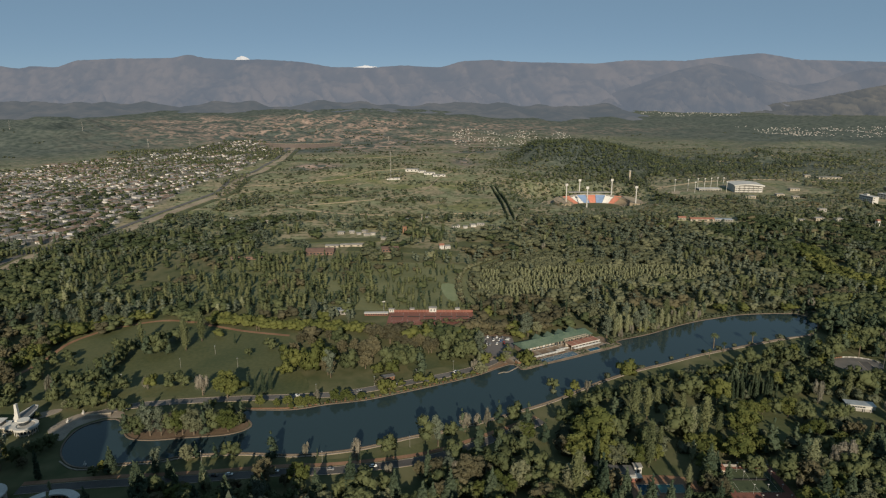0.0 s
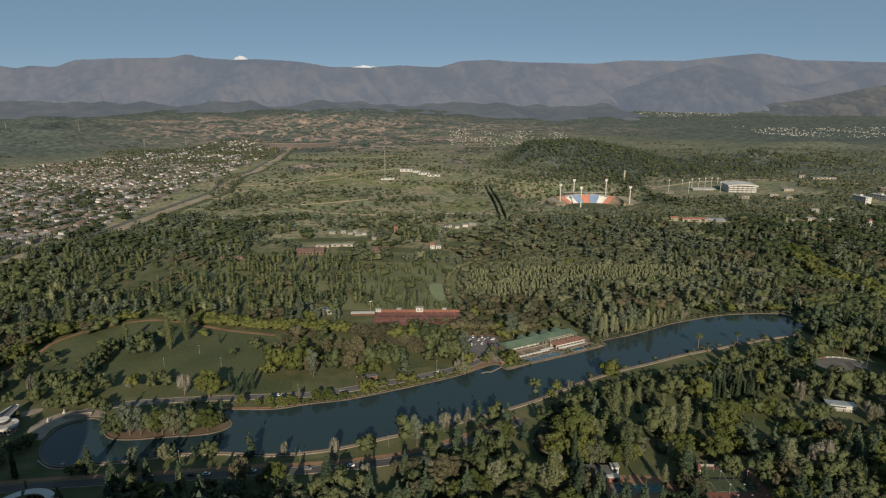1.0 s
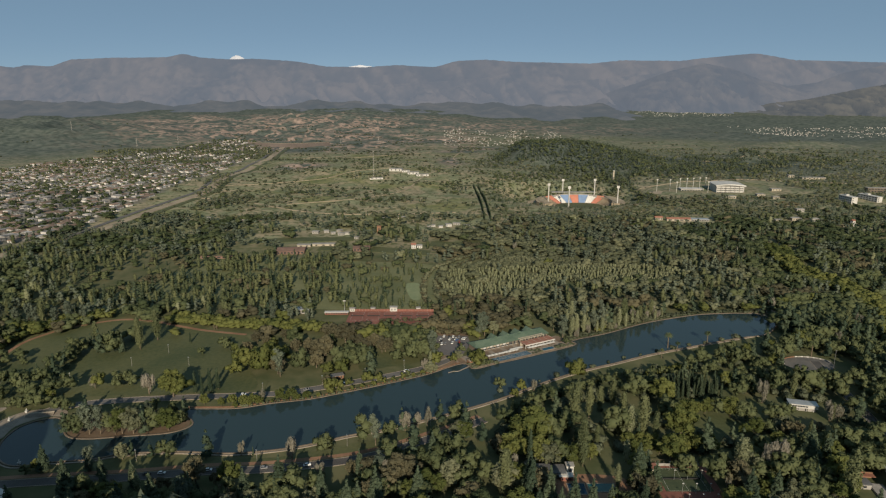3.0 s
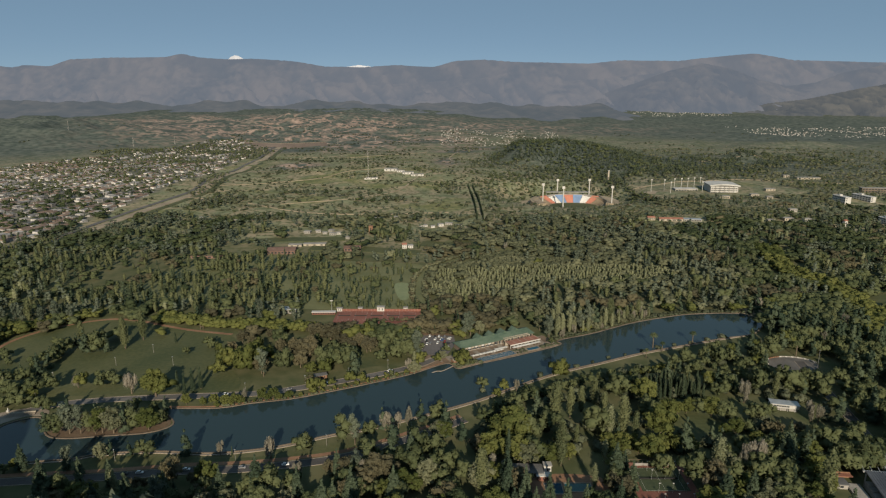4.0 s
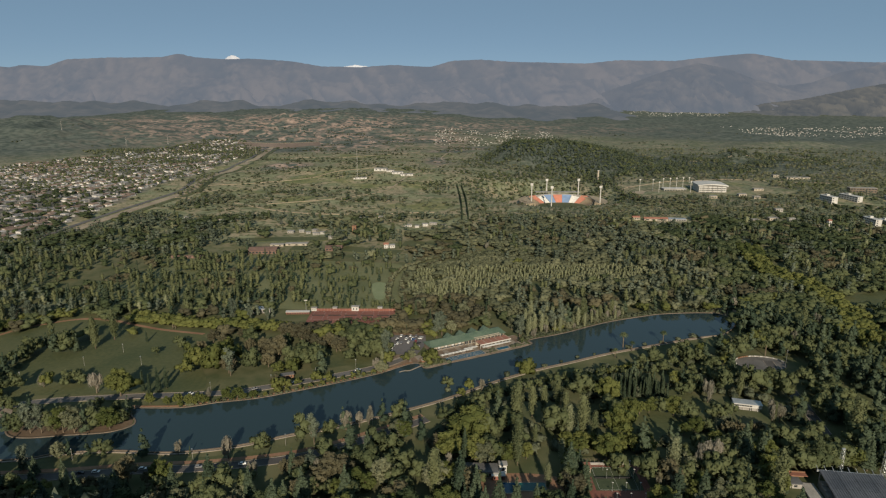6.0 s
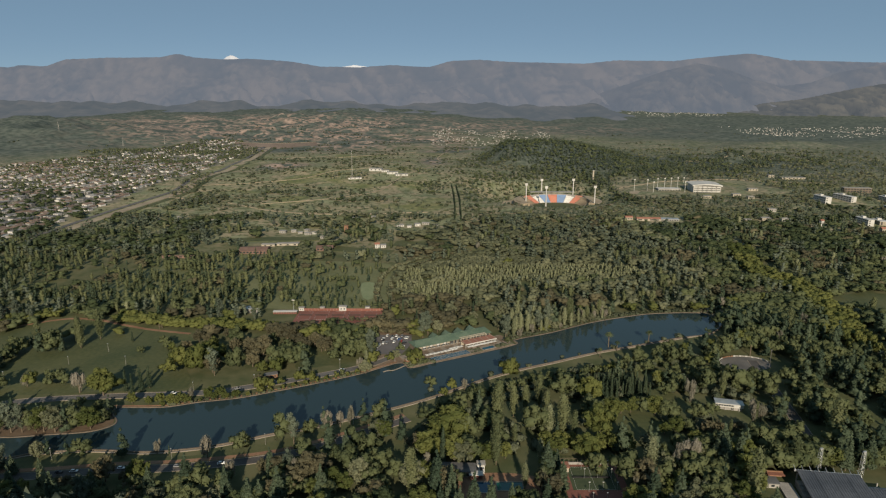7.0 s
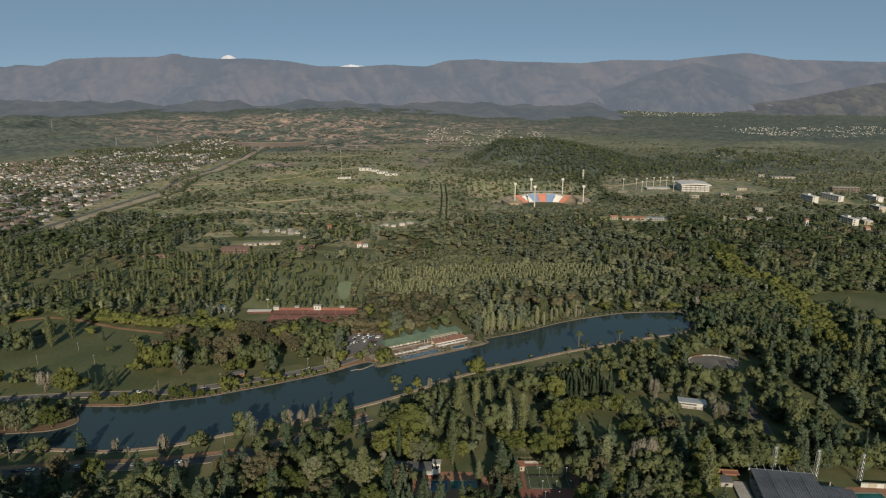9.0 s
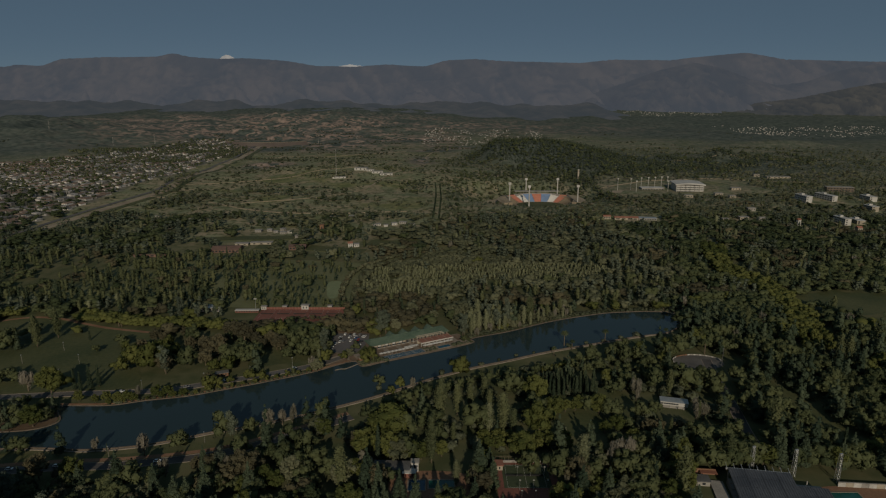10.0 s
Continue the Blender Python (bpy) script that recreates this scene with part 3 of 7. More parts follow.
def blob(n_ring=5, rows=3):
    """A rough unit ball of few faces."""
    v = [(0, 0, -1)]
    for r in range(1, rows + 1):
        a = math.pi * r / (rows + 1) - math.pi / 2
        v += [(math.cos(a) * math.cos(2 * math.pi * (k + 0.5 * r) / n_ring), math.cos(a) * math.sin(2 * math.pi * (k + 0.5 * r) / n_ring), math.sin(a)) for k in range(n_ring)]
    v.append((0, 0, 1))
    f = [(0, 1 + (k + 1) % n_ring, 1 + k, -1) for k in range(n_ring)]
    for r in range(rows - 1):
        for k in range(n_ring):
            a, b = 1 + r * n_ring + k, 1 + r * n_ring + (k + 1) % n_ring
            f.append((a, b, b + n_ring, a + n_ring))
    e = 1 + (rows - 1) * n_ring
    f += [(e + k, e + (k + 1) % n_ring, len(v) - 1, -1) for k in range(n_ring)]
    return np.array(v, float), f


def lobes_of(kind, r):
    """Lobes (centre, radii) of a crown, in metres."""
    L = []
    if kind in ("broad", "elm", "plane", "rust"):
        L.append(((0, 0, 6.0), (3.4, 3.4, 2.9)))
        for k in range(30):
            a, e = r.uniform(0, 6.28), math.asin(r.uniform(-0.8, 1.0))
            d = r.uniform(0.78, 1.08)
            L.append(((3.9 * d * math.cos(e) * math.cos(a), 3.9 * d * math.cos(e) * math.sin(a), 6.3 + 3.7 * d * math.sin(e)), (r.uniform(0.9, 1.8),) * 2 + (r.uniform(0.8, 1.45),)))
    elif kind == "euca":
        L += [((0, 0, z), (1.9, 1.9, 2.4)) for z in (7, 10.5, 14)]
        for k in range(11):
            z = r.uniform(4, 18.5)
            a, d = r.uniform(0, 6.28), (3.6 - 0.14 * abs(z - 12) * 2) * r.uniform(0.2, 1)
            L.append(((d * math.cos(a), d * math.sin(a), z), (r.uniform(1.3, 2.4),) * 2 + (r.uniform(1.3, 2.2),)))
    elif kind in ("poplar", "silver"):
        for z in np.arange(3.5, 19.5, 1.7):
            q = (2.8 if kind == "poplar" else 3.2) * math.sin(math.pi * (z - 0.5) / 21) ** 0.6
            L.append(((r.uniform(-0.4, 0.4), r.uniform(-0.4, 0.4), z), (q * r.uniform(0.75, 1.15),) * 2 + (r.uniform(2.5, 3.6),)))
    elif kind == "cypress":
        for z in np.arange(1.5, 14.0, 1.5):
            q = 1.5 * (1 - (z / 15.5)) ** 0.6
            L.append(((r.uniform(-0.15, 0.15), r.uniform(-0.15, 0.15), z), (q * r.uniform(0.9, 1.1),) * 2 + (1.5,)))
    elif kind == "conifer":
        for z in np.arange(3.0, 18.0, 1.5):
            q = 3.9 * (1 - z / 19.5) + 0.3
            turn = r.uniform(0, 6.28)
            for k in range(4 if q > 1.4 else 1):
                a = turn + k * 1.57 + r.uniform(-0.3, 0.3)
                d = q * r.uniform(0.42, 0.62) if q > 1.4 else 0
                L.append(((d * math.cos(a), d * math.sin(a), z - 0.25 * d), (q * 0.55,) * 2 + (0.9,)))
    elif kind == "shrub":
        for k in range(4):
            L.append(((r.uniform(-1, 1), r.uniform(-1, 1), r.uniform(0.8, 1.6)), (r.uniform(0.8, 1.4),) * 2 + (r.uniform(0.7, 1.1),)))
    elif kind == "pale":
        for k in range(7):
            a, d = r.uniform(0, 6.28), r.uniform(0.3, 2.2)
            L.append(((d * math.cos(a), d * math.sin(a), r.uniform(4, 8.5)), (r.uniform(0.9, 1.5),) * 2 + (r.uniform(2.5, 3.6),)))
    return L


def crown(kind, seed, cards, size, core=True, rings=5, rows=3, most=99):
    """Vertices, quads and normals of a crown: lumpy lobes with leaf clumps that stand out of them."""
    r = np.random.default_rng(seed)
    L = lobes_of(kind, r)
    if len(L) > most:
        grow = (len(L) / most) ** 0.4
        L = [(c, tuple(min(e * grow, max(e, 2.9)) for e in q)) for c, q in L[::-(-len(L) // most)]]
    V, Fq, N = [], [], []
    n = 0
    mid = np.mean([c for c, q in L], 0)
    ext = np.max([np.abs(np.array(c) - mid) + np.array(q) for c, q in L], 0)
    def outward(d, p, k):
        """Normals that round off the lobes and the whole crown."""
        w_ = (p - mid) / ext ** 2
        w_ /= np.linalg.norm(w_, axis=1)[:, None] + 1e-9
        o = 0.62 * d + 0.38 * w_ + k * r.standard_normal(d.shape)
        return o / (np.linalg.norm(o, axis=1)[:, None] + 1e-9)
    if core:
        bv, bf = blob(rings, rows)
        for c, q in L:
            jit = (0.86 if kind in ("poplar", "silver", "euca") else 1) * (1 + 0.13 * r.standard_normal(len(bv)))
            V.append(np.array(c) + bv * np.array(q) * (0.92 * jit)[:, None])
            N.append(outward(bv, V[-1], 0.1))
            Fq += [tuple(n + i if i >= 0 else -1 for i in f) for f in bf]
            n += len(bv)
    w = np.array([q[0] * q[2] for c, q in L])
    pick = r.choice(len(L), cards, p=w / w.sum())
    C, Q = np.array([c for c, q in L])[pick], np.array([q for c, q in L])[pick]
    d = r.standard_normal((cards, 3))
    d[:, 2] += 0.35
    d /= np.linalg.norm(d, axis=1)[:, None]
    p = C + d * Q * r.uniform(0.88, 1.16, cards)[:, None]
    nrm = d + 0.4 * r.standard_normal((cards, 3))
    if kind == "pale":
        nrm[:, 2] *= 0.15
    nrm /= np.linalg.norm(nrm, axis=1)[:, None]
    u = np.cross(nrm, r.standard_normal((cards, 3)) if kind != "pale" else np.array([[0, 0, 1.0]]) + 0.25 * r.standard_normal((cards, 3)))
    u /= np.linalg.norm(u, axis=1)[:, None] + 1e-9
    v = np.cross(nrm, u)
    s = size * r.uniform(0.6, 1.3, (cards, 1))
    a, b = (s, s * r.uniform(0.6, 1.0, (cards, 1))) if kind != "pale" else (s * 0.22, s * 2.2)
    tri = np.stack((p - 1.1 * a * u - 0.6 * b * v, p + 1.1 * a * u - 0.4 * b * v, p + 0.2 * a * u + 1.2 * b * v), 1)
    out = outward(d, p, 0.22)
    back = (np.cross(tri[:, 1] - tri[:, 0], tri[:, 2] - tri[:, 0]) * out).sum(1) < 0
    tri[back] = tri[back][:, ::-1]
    V.append(tri.reshape(-1, 3))
    N.append(np.repeat(out, 3, 0))
    Fq += [(n + 3 * k, n + 3 * k + 1, n + 3 * k + 2, -1) for k in range(cards)]
    return np.concatenate(V), Fq, np.concatenate(N)


HEIGHT = {"silver": 21, "broad": 11.5, "elm": 11.5, "plane": 11.5, "rust": 11.5, "euca": 20, "poplar": 21, "cypress": 15, "conifer": 19, "shrub": 2.6, "pale": 11.5}
WORDS = {"silver": "pale silvery green poplar with upright branches", "broad": "dark green leafy park tree on grass", "elm": "light olive-green elm with a rounded crown", "plane": "bright yellow-green plane tree with a wide crown", "rust": "brownish autumn park tree with a rounded crown",
         "euca": "tall grey-green eucalyptus with a ragged crown", "poplar": "tall narrow green poplar", "cypress": "dark slender pointed cypress",
         "conifer": "tall dark green conifer with a tapering crown", "shrub": "low green shrub", "pale": "pale leafless tree with upright twigs"}


def trunk_mesh(kind, seed):
    r = np.random.default_rng(seed)
    h = HEIGHT[kind]
    bm = rod((0, 0, -0.2), (0.1, 0, h * 0.45), 0.32, 0.2, 6)
    if kind not in ("cypress", "shrub"):
        for k in range(4):
            a = r.uniform(0, 6.28)
            z = h * r.uniform(0.22, 0.45)
            d = h * (0.16 if kind not in ("poplar", "silver", "conifer") else 0.05)
            rod((0, 0, z), (d * math.cos(a), d * math.sin(a), z + h * 0.22), 0.14, 0.05, 5, bm)
    me = bpy.data.meshes.new("trunk")
    bm.to_mesh(me)
    bm.free()
    me.materials.append(BARK)
    return me


def soften(me, normals):
    """Give the leaf clumps the rounded shading of the crown they sit on."""
    me.attributes.new("custom_normal", "FLOAT_VECTOR", "POINT").data.foreach_set("vector", np.ascontiguousarray(normals, np.float32).ravel())


def crown_mesh(kind, seed, cards, size):
    v, f, nn = crown(kind, seed, cards, size, True, 4, 2)
    me = bpy.data.meshes.new("crown")
    me.from_pydata(v.tolist(), [], [tuple(i for i in q if i >= 0) for q in f])
    me.materials.append(LEAF[kind])
    me.update()
    soften(me, nn)
    return me


NEAR_MESH = {k: [(trunk_mesh(k, s), crown_mesh(k, s, {"shrub": 110, "cypress": 480, "pale": 620, "poplar": 720, "silver": 760}.get(k, 920), 0.40 if k != "shrub" else 0.35)) for s in range(4)] for k in HEIGHT}


def tree(kind, x, y, h, turn, variant, group):
    k = h / HEIGHT[kind]
    t = new(NAMES[kind])
    wide = k * (0.85 + 0.3 * ((variant * 37 % 10) / 10))
    t.matrix_basis = pose(x, y, float(ground_z(x, y)), 0, 0, turn) @ Matrix.Diagonal((wide, wide, k, 1))
    tagged(t, WORDS[kind], "tree" if kind != "shrub" else "shrub", group)
    for nm, me in zip(("trunk", "crown"), NEAR_MESH[kind][variant % 4]):
        o = new(nm, me)
        o.parent = t
    return t


def scatter(name, kind, rows, cards, size, label, rings=5, rows_n=3, variants=3, most=99, spread=1.0):
    """Many trees of one kind as one mesh of kind stuff. rows: x, y, h, turn."""
    rows = np.array(rows)
    if not len(rows):
        return
    V, F3, F4, N, T, n = [], [], [], [], [], 0
    for s in range(variants):
        v, f, nn = crown(kind, 50 + s, cards, size, True, rings, rows_n, most)
        sel = rows[s::variants]
        if not len(sel):
            continue
        k = sel[:, 2] / HEIGHT[kind]
        w_ = k * (spread if kind in ("broad", "elm", "rust", "plane", "euca", "shrub", "silver", "poplar") else 1.0)
        c, sn = np.cos(sel[:, 3]), np.sin(sel[:, 3])
        X = sel[:, 0, None] + w_[:, None] * (c[:, None] * v[None, :, 0] - sn[:, None] * v[None, :, 1])
        Y = sel[:, 1, None] + w_[:, None] * (sn[:, None] * v[None, :, 0] + c[:, None] * v[None, :, 1])
        Z = ground_z(sel[:, 0], sel[:, 1])[:, None] + (k / np.sqrt(w_ / k))[:, None] * v[None, :, 2]
        V.append(np.stack((X, Y, Z), -1).reshape(-1, 3))
        N.append(np.stack((c[:, None] * nn[None, :, 0] - sn[:, None] * nn[None, :, 1], sn[:, None] * nn[None, :, 0] + c[:, None] * nn[None, :, 1], nn[None, :, 2] + 0 * c[:, None]), -1).reshape(-1, 3))
        T.append(np.repeat(np.sin(sel[:, 0] * 12.9898 + sel[:, 1] * 78.233) * 0.5, len(v)))
        off = n + np.arange(len(sel))[:, None, None] * len(v)
        f3 = np.array([q[:3] for q in f if q[3] < 0]).reshape(-1, 3)
        f4 = np.array([q for q in f if q[3] >= 0]).reshape(-1, 4)
        F3.append((off + f3[None]).reshape(-1, 3))
        F4.append((off + f4[None]).reshape(-1, 4))
        n += len(sel) * len(v)
    V, F3, F4 = np.concatenate(V), np.concatenate(F3), np.concatenate(F4)
    me = bpy.data.meshes.new(name)
    me.vertices.add(len(V))
    me.vertices.foreach_set("co", V.ravel().astype(np.float32))
    me.loops.add(F3.size + F4.size)
    me.loops.foreach_set("vertex_index", np.concatenate((F3.ravel(), F4.ravel())).astype(np.int32))
    me.polygons.add(len(F3) + len(F4))
    me.polygons.foreach_set("loop_start", np.concatenate((np.arange(len(F3)) * 3, F3.size + np.arange(len(F4)) * 4)).astype(np.int32))
    me.update(calc_edges=True)
    me.materials.append(LEAF[kind])
    soften(me, np.concatenate(N))
    me.attributes.new("tone", "FLOAT", "POINT").data.foreach_set("value", np.concatenate(T).astype(np.float32))
    tagged(new(name, me), label, "woods" if kind != "shrub" else "scrub", "", "stuff")


SHORE_POLY = SHORE[::2]
ROADS = [(smooth_line(p, 3), d) for p, d in ((FAR_ROAD, 6), (NEAR_ROAD, 9), (RIGHT_ROAD, 6), (GULLY, 18), (MEADOW_PATH, 3), (LAKE_SOUTH, 7), (AVENUE, 9), (PLANE_AVENUE, 19))]
SHORE_LOOP = np.vstack((SHORE[::2], SHORE[:1]))
OPEN = [MEADOW, PARKING, CLAY, CLEARING, RIGHT_FIELD, RIGHT_GLADE, SUBURB, NEAR_LAWN, SHORE_POLY]
RECTS = []      # x0, x1, y0, y1 kept free of trees for buildings


def free(x, y):
    ok = np.ones(np.shape(x), bool)
    for p in OPEN:
        ok &= ~inside(x, y, p)
    for ln, d in ROADS:
        ok &= ~near_line(x, y, ln, d)
    for x0, x1, y0, y1 in RECTS:
        ok &= ~((x > x0) & (x < x1) & (y > y0) & (y < y1))
    return ok & ~near_line(x, y, SHORE_LOOP, 2.5)


def jittered(x0, x1, y0, y1, step):
    gx_, gy_ = np.meshgrid(np.arange(x0, x1, step), np.arange(y0, y1, step))
    x, y = gx_.ravel() + rng.uniform(-0.48, 0.48, gx_.size) * step, gy_.ravel() + rng.uniform(-0.48, 0.48, gx_.size) * step
    return x, y
PLANE_ROW = [(-214, 543), (-170, 532), (-132, 525), (-96, 522), (-66, 519)]
PALE_GRASS = material("pale_grass", (0.085, 0.096, 0.044), (0.148, 0.150, 0.074), big=0.03, small=0.4)
GROVE_LAWN = [(-23, 467), (5, 474), (26, 459), (-1, 446), (-26, 440)]
OPEN += [GROVE_LAWN]
sheet("grove_lawn", GROVE_LAWN, 0.09, GRASS, "mown lawn between the grove and the lake road", "lawn")
HEDGE = [(32, 587), (25, 617), (24, 655), (30, 702), (52, 737), (87, 778), (120, 803)]
RECTS += [(x - 12, x + 12, y - 26, y + 10) for x, y in ((606, 1214), (689, 1202), (663, 1070), (642, 989), (580, 984), (616, 998), (679, 1241), (739, 1298), (682, 954), (914, 1484), (945, 1490))]
RECTS += [(735, 775, 925, 985), (775, 805, 935, 990), (795, 885, 1110, 1200), (865, 890, 1040, 1090), (915, 950, 1125, 1185), (905, 965, 1235, 1275)]
RECTS += [(92, 138, 274, 313), (152, 196, 262, 318), (256, 375, 240, 306), (260, 300, 338, 390), (-300, -240, 330, 392), (-245, -175, 255, 296),
          (-85, 32, 524, 576), (-2, 17, 590, 665), (-75, 25, 785, 812), (15, 100, 818, 850), (-240, -85, 838, 872), (-182, -105, 765, 840), (-85, -55, 795, 815), (-14, 10, 795, 822), (30, 62, 465, 535), (378, 488, 950, 1020), (735, 755, 870, 915), (-165, -95, 872, 925), (10, 85, 925, 975), (-140, 10, 1385, 1515)]
OPEN += [[(60, 437), (150, 484), (126, 531), (40, 486)]]
OPEN += [[(303, 424), (348, 420), (352, 442), (300, 442)]]
OPEN += [[(330 + 25 * math.cos(a), 451 + 16 * math.sin(a)) for a in np.linspace(0, 6.1, 12)]]
ROADS += [(smooth_line(HEDGE, 3), 10), (smooth_line(PLANE_ROW, 3), 15)]
ribbon("hedge_lane", smooth_line(HEDGE, 6), 5, -5, 0.0, 0.25, PALE_GRASS, label="grass lane between clipped hedges", category="lane")
POOL = {k: [] for k in HEIGHT}     # every tree of the woods: kind -> rows of x, y, h, turn


TALL = ("euca", "poplar", "silver", "conifer")


def plant(x, y, kinds, sizes=(0.75, 1.25)):
    for i in range(len(x)):
        k = kinds[i]
        low = 0.66 if k in TALL and y[i] > 540 else 1.0
        POOL[k].append((x[i], y[i], HEIGHT[k] * low * rng.uniform(*sizes), rng.uniform(0, 6.28)))


def choose(x, y, table, patch=60.0, stray=0.4):
    """A kind for every place: patches of one kind, mixed with strays."""
    names = [t for t, w_ in table]
    w_ = np.cumsum([b for t, b in table])
    u = (wave(x, y, patch, 1.7) * 0.95 + 1) / 2
    u = np.clip(np.where(rng.uniform(0, 1, len(x)) < stray, rng.uniform(0, 1, len(x)), u), 0, 0.999) * w_[-1]
    return [names[i] for i in np.searchsorted(w_, u, side="right")]


def row(line, step, offs, kind, sizes, first=0.0, last=1.0):
    """Trees in lines beside a path."""
    line = smooth_line(line, 8)
    d = np.concatenate(([0], np.cumsum(np.linalg.norm(np.diff(line, axis=0), axis=1))))
    for o in offs:
        sl = side_line(line, o)
        s = np.arange(first * d[-1], last * d[-1], step)
        x, y = np.interp(s, d, sl[:, 0]) + rng.uniform(-0.6, 0.6, len(s)), np.interp(s, d, sl[:, 1]) + rng.uniform(-0.6, 0.6, len(s))
        plant(x, y, [kind] * len(s), sizes)


# the wood on the near bank
x, y = jittered(-300, 500, 215, 600, 9.6)
q = np.interp(x, [p[0] for p in LAKE_SOUTH[::-1]], [p[1] for p in LAKE_SOUTH[::-1]])
NEAR_GROVE = [(69, 382), (98, 407), (157, 439), (202, 446), (242, 445), (346, 447), (291, 340), (262, 325), (203, 328), (129, 311), (68, 328)]     # planted tree by tree below
keep = free(x, y) & ~inside(x, y, NEAR_GROVE) & (y < np.where(x > 335, 600, np.where(x > 60, q - 30, q - 3))) & (np.abs(x - 70) < y * 0.75 + 110) & ((wave(x, y, 26, 8) > -0.72) | (x > 290)) & ((x > 75) | (rng.uniform(0, 1, len(x)) < np.where(y < 275, 0.7, 0.42)))
x, y = x[keep], y[keep]
kinds = choose(x, y, [("broad", 5.0), ("elm", 0.3), ("plane", 1.0), ("conifer", 1.4), ("euca", 0.3), ("rust", 1.0), ("poplar", 0.4), ("pale", 0.5), ("cypress", 0.7)], 30, 0.35)
kinds = ["conifer" if k_ in ("elm", "rust", "euca") and a_ else "broad" if k_ == "plane" and a_ and v < 0.5 else k_ for k_, a_, v in zip(kinds, x > 270, rng.uniform(0, 1, len(x)))]
plant(x, y, kinds, (0.95, 1.6))
# single trees between the lake and the pools
for k, x, y, h in (("broad", 78, 358, 12), ("plane", 93, 337, 23), ("plane", 86, 340, 17), ("broad", 100, 336, 20), ("conifer", 111, 363, 21), ("euca", 123, 360, 27), ("broad", 116, 348, 18), ("euca", 134, 368, 20), ("euca", 143, 376, 17), ("euca", 153, 381, 19), ("euca", 155, 364, 18), ("broad", 172, 394, 18), ("broad", 185, 405, 13), ("broad", 146, 345, 20), ("silver", 153, 343, 20), ("broad", 162, 345, 25), ("broad", 168, 339, 18), ("conifer", 158, 340, 12), ("plane", 188, 387, 18), ("broad", 184, 366, 17), ("plane", 184, 341, 22), ("plane", 198, 366, 14), ("broad", 227, 412, 15), ("plane", 216, 377, 9),):
    POOL["poplar" if k == "euca" or k == "broad" and h > 12 and (x + y) % 3 == 0 else k].append((x, y, 1.13 * h, rng.uniform(0, 6.28)))
for k, x, y, h in (("broad", 122, 336, 12), ("broad", 131, 334, 13), ("plane", 103, 317, 11), ("plane", 112, 317, 12), ("plane", 124, 320, 10), ("silver", 144, 317, 13), ("silver", 132, 292, 14), ("silver", 141, 289, 13), ("broad", 101, 374, 8), ("plane", 94, 405, 9), ("pale", 103, 405, 8), ("plane", 137, 425, 16), ("rust", 80, 337, 8), ("rust", 71, 328, 10), ("plane", 50, 341, 12), ("plane", 29, 291, 12), ("broad", 109, 398, 8), ("plane", 228, 370, 13), ("broad", 235, 364, 14), ("plane", 234, 348, 11), ("broad", 243, 397, 10), ("broad", 243, 414, 8), ("broad", 276, 406, 18), ("broad", 284, 397, 17),):
    POOL["poplar" if k == "euca" or k == "broad" and h > 12 and (x + y) % 3 == 0 else k].append((x, y, 1.13 * h, rng.uniform(0, 6.28)))
for k, x, y, h in (("broad", 297, 406, 18), ("broad", 306, 406, 16), ("broad", 314, 404, 18), ("broad", 316, 396, 17), ("broad", 243, 326, 13), ("broad", 254, 331, 12), ("broad", 258, 326, 12), ("broad", 267, 326, 10), ("broad", 250, 319, 11), ("silver", 202, 300, 24), ("plane", 212, 286, 12), ("broad", 276, 331, 17), ("broad", 281, 327, 16), ("broad", 275, 305, 18), ("broad", 286, 308, 20), ("broad", 294, 310, 16), ("broad", 300, 310, 12), ("broad", 173, 305, 14), ("broad", 188, 299, 18), ("broad", 227, 328, 11), ("broad", 255, 407, 13), ("broad", 242, 347, 10), ("plane", 240, 334, 10), ("broad", 253, 364, 12),):
    POOL["poplar" if k == "euca" or k == "broad" and h > 12 and (x + y) % 3 == 0 else k].append((x, y, 1.13 * h, rng.uniform(0, 6.28)))
for k, x, y, h in (("broad", 264, 368, 10),):
    POOL["poplar" if k == "euca" or k == "broad" and h > 12 and (x + y) % 3 == 0 else k].append((x, y, 1.13 * h, rng.uniform(0, 6.28)))
row([(150, 327), (203, 327)], 8, (0, 6), "plane", (0.75, 0.95))
row([(186, 427), (207, 436), (228, 442)], 3.5, (-1.5, 1.5), "plane", (0.32, 0.42))
x, y = jittered(60, 345, 312, 445, 9)
keep = inside(x, y, NEAR_GROVE) & free(x, y) & (y < np.interp(x, [p[0] for p in LAKE_SOUTH[::-1]], [p[1] for p in LAKE_SOUTH[::-1]]) - 20) & (rng.uniform(0, 1, len(x)) < 0.6)
plant(x[keep], y[keep], ["shrub"] * int(keep.sum()), (0.4, 1.0))
x, y = jittered(165, 322, 400, 470, 9.5)
keep = free(x, y) & (y < np.interp(x, [165, 208, 292, 330], [420, 439, 476, 492])) & (rng.uniform(0, 1, len(x)) < 0.9) & ((x < 195) | (x > 236) | (y > 418))
plant(x[keep], y[keep], ["broad" if v < 0.62 else "conifer" if v < 0.76 else "shrub" if v < 0.86 else "plane" for v in rng.uniform(0, 1, int(keep.sum()))], (0.6, 1.05))
row([(86, 374), (120, 395), (150, 412), (180, 425)], 8.5, (0,), "broad", (0.6, 0.95))
row([(92, 380), (130, 402), (172, 424)], 17, (0,), "conifer", (0.4, 0.6))
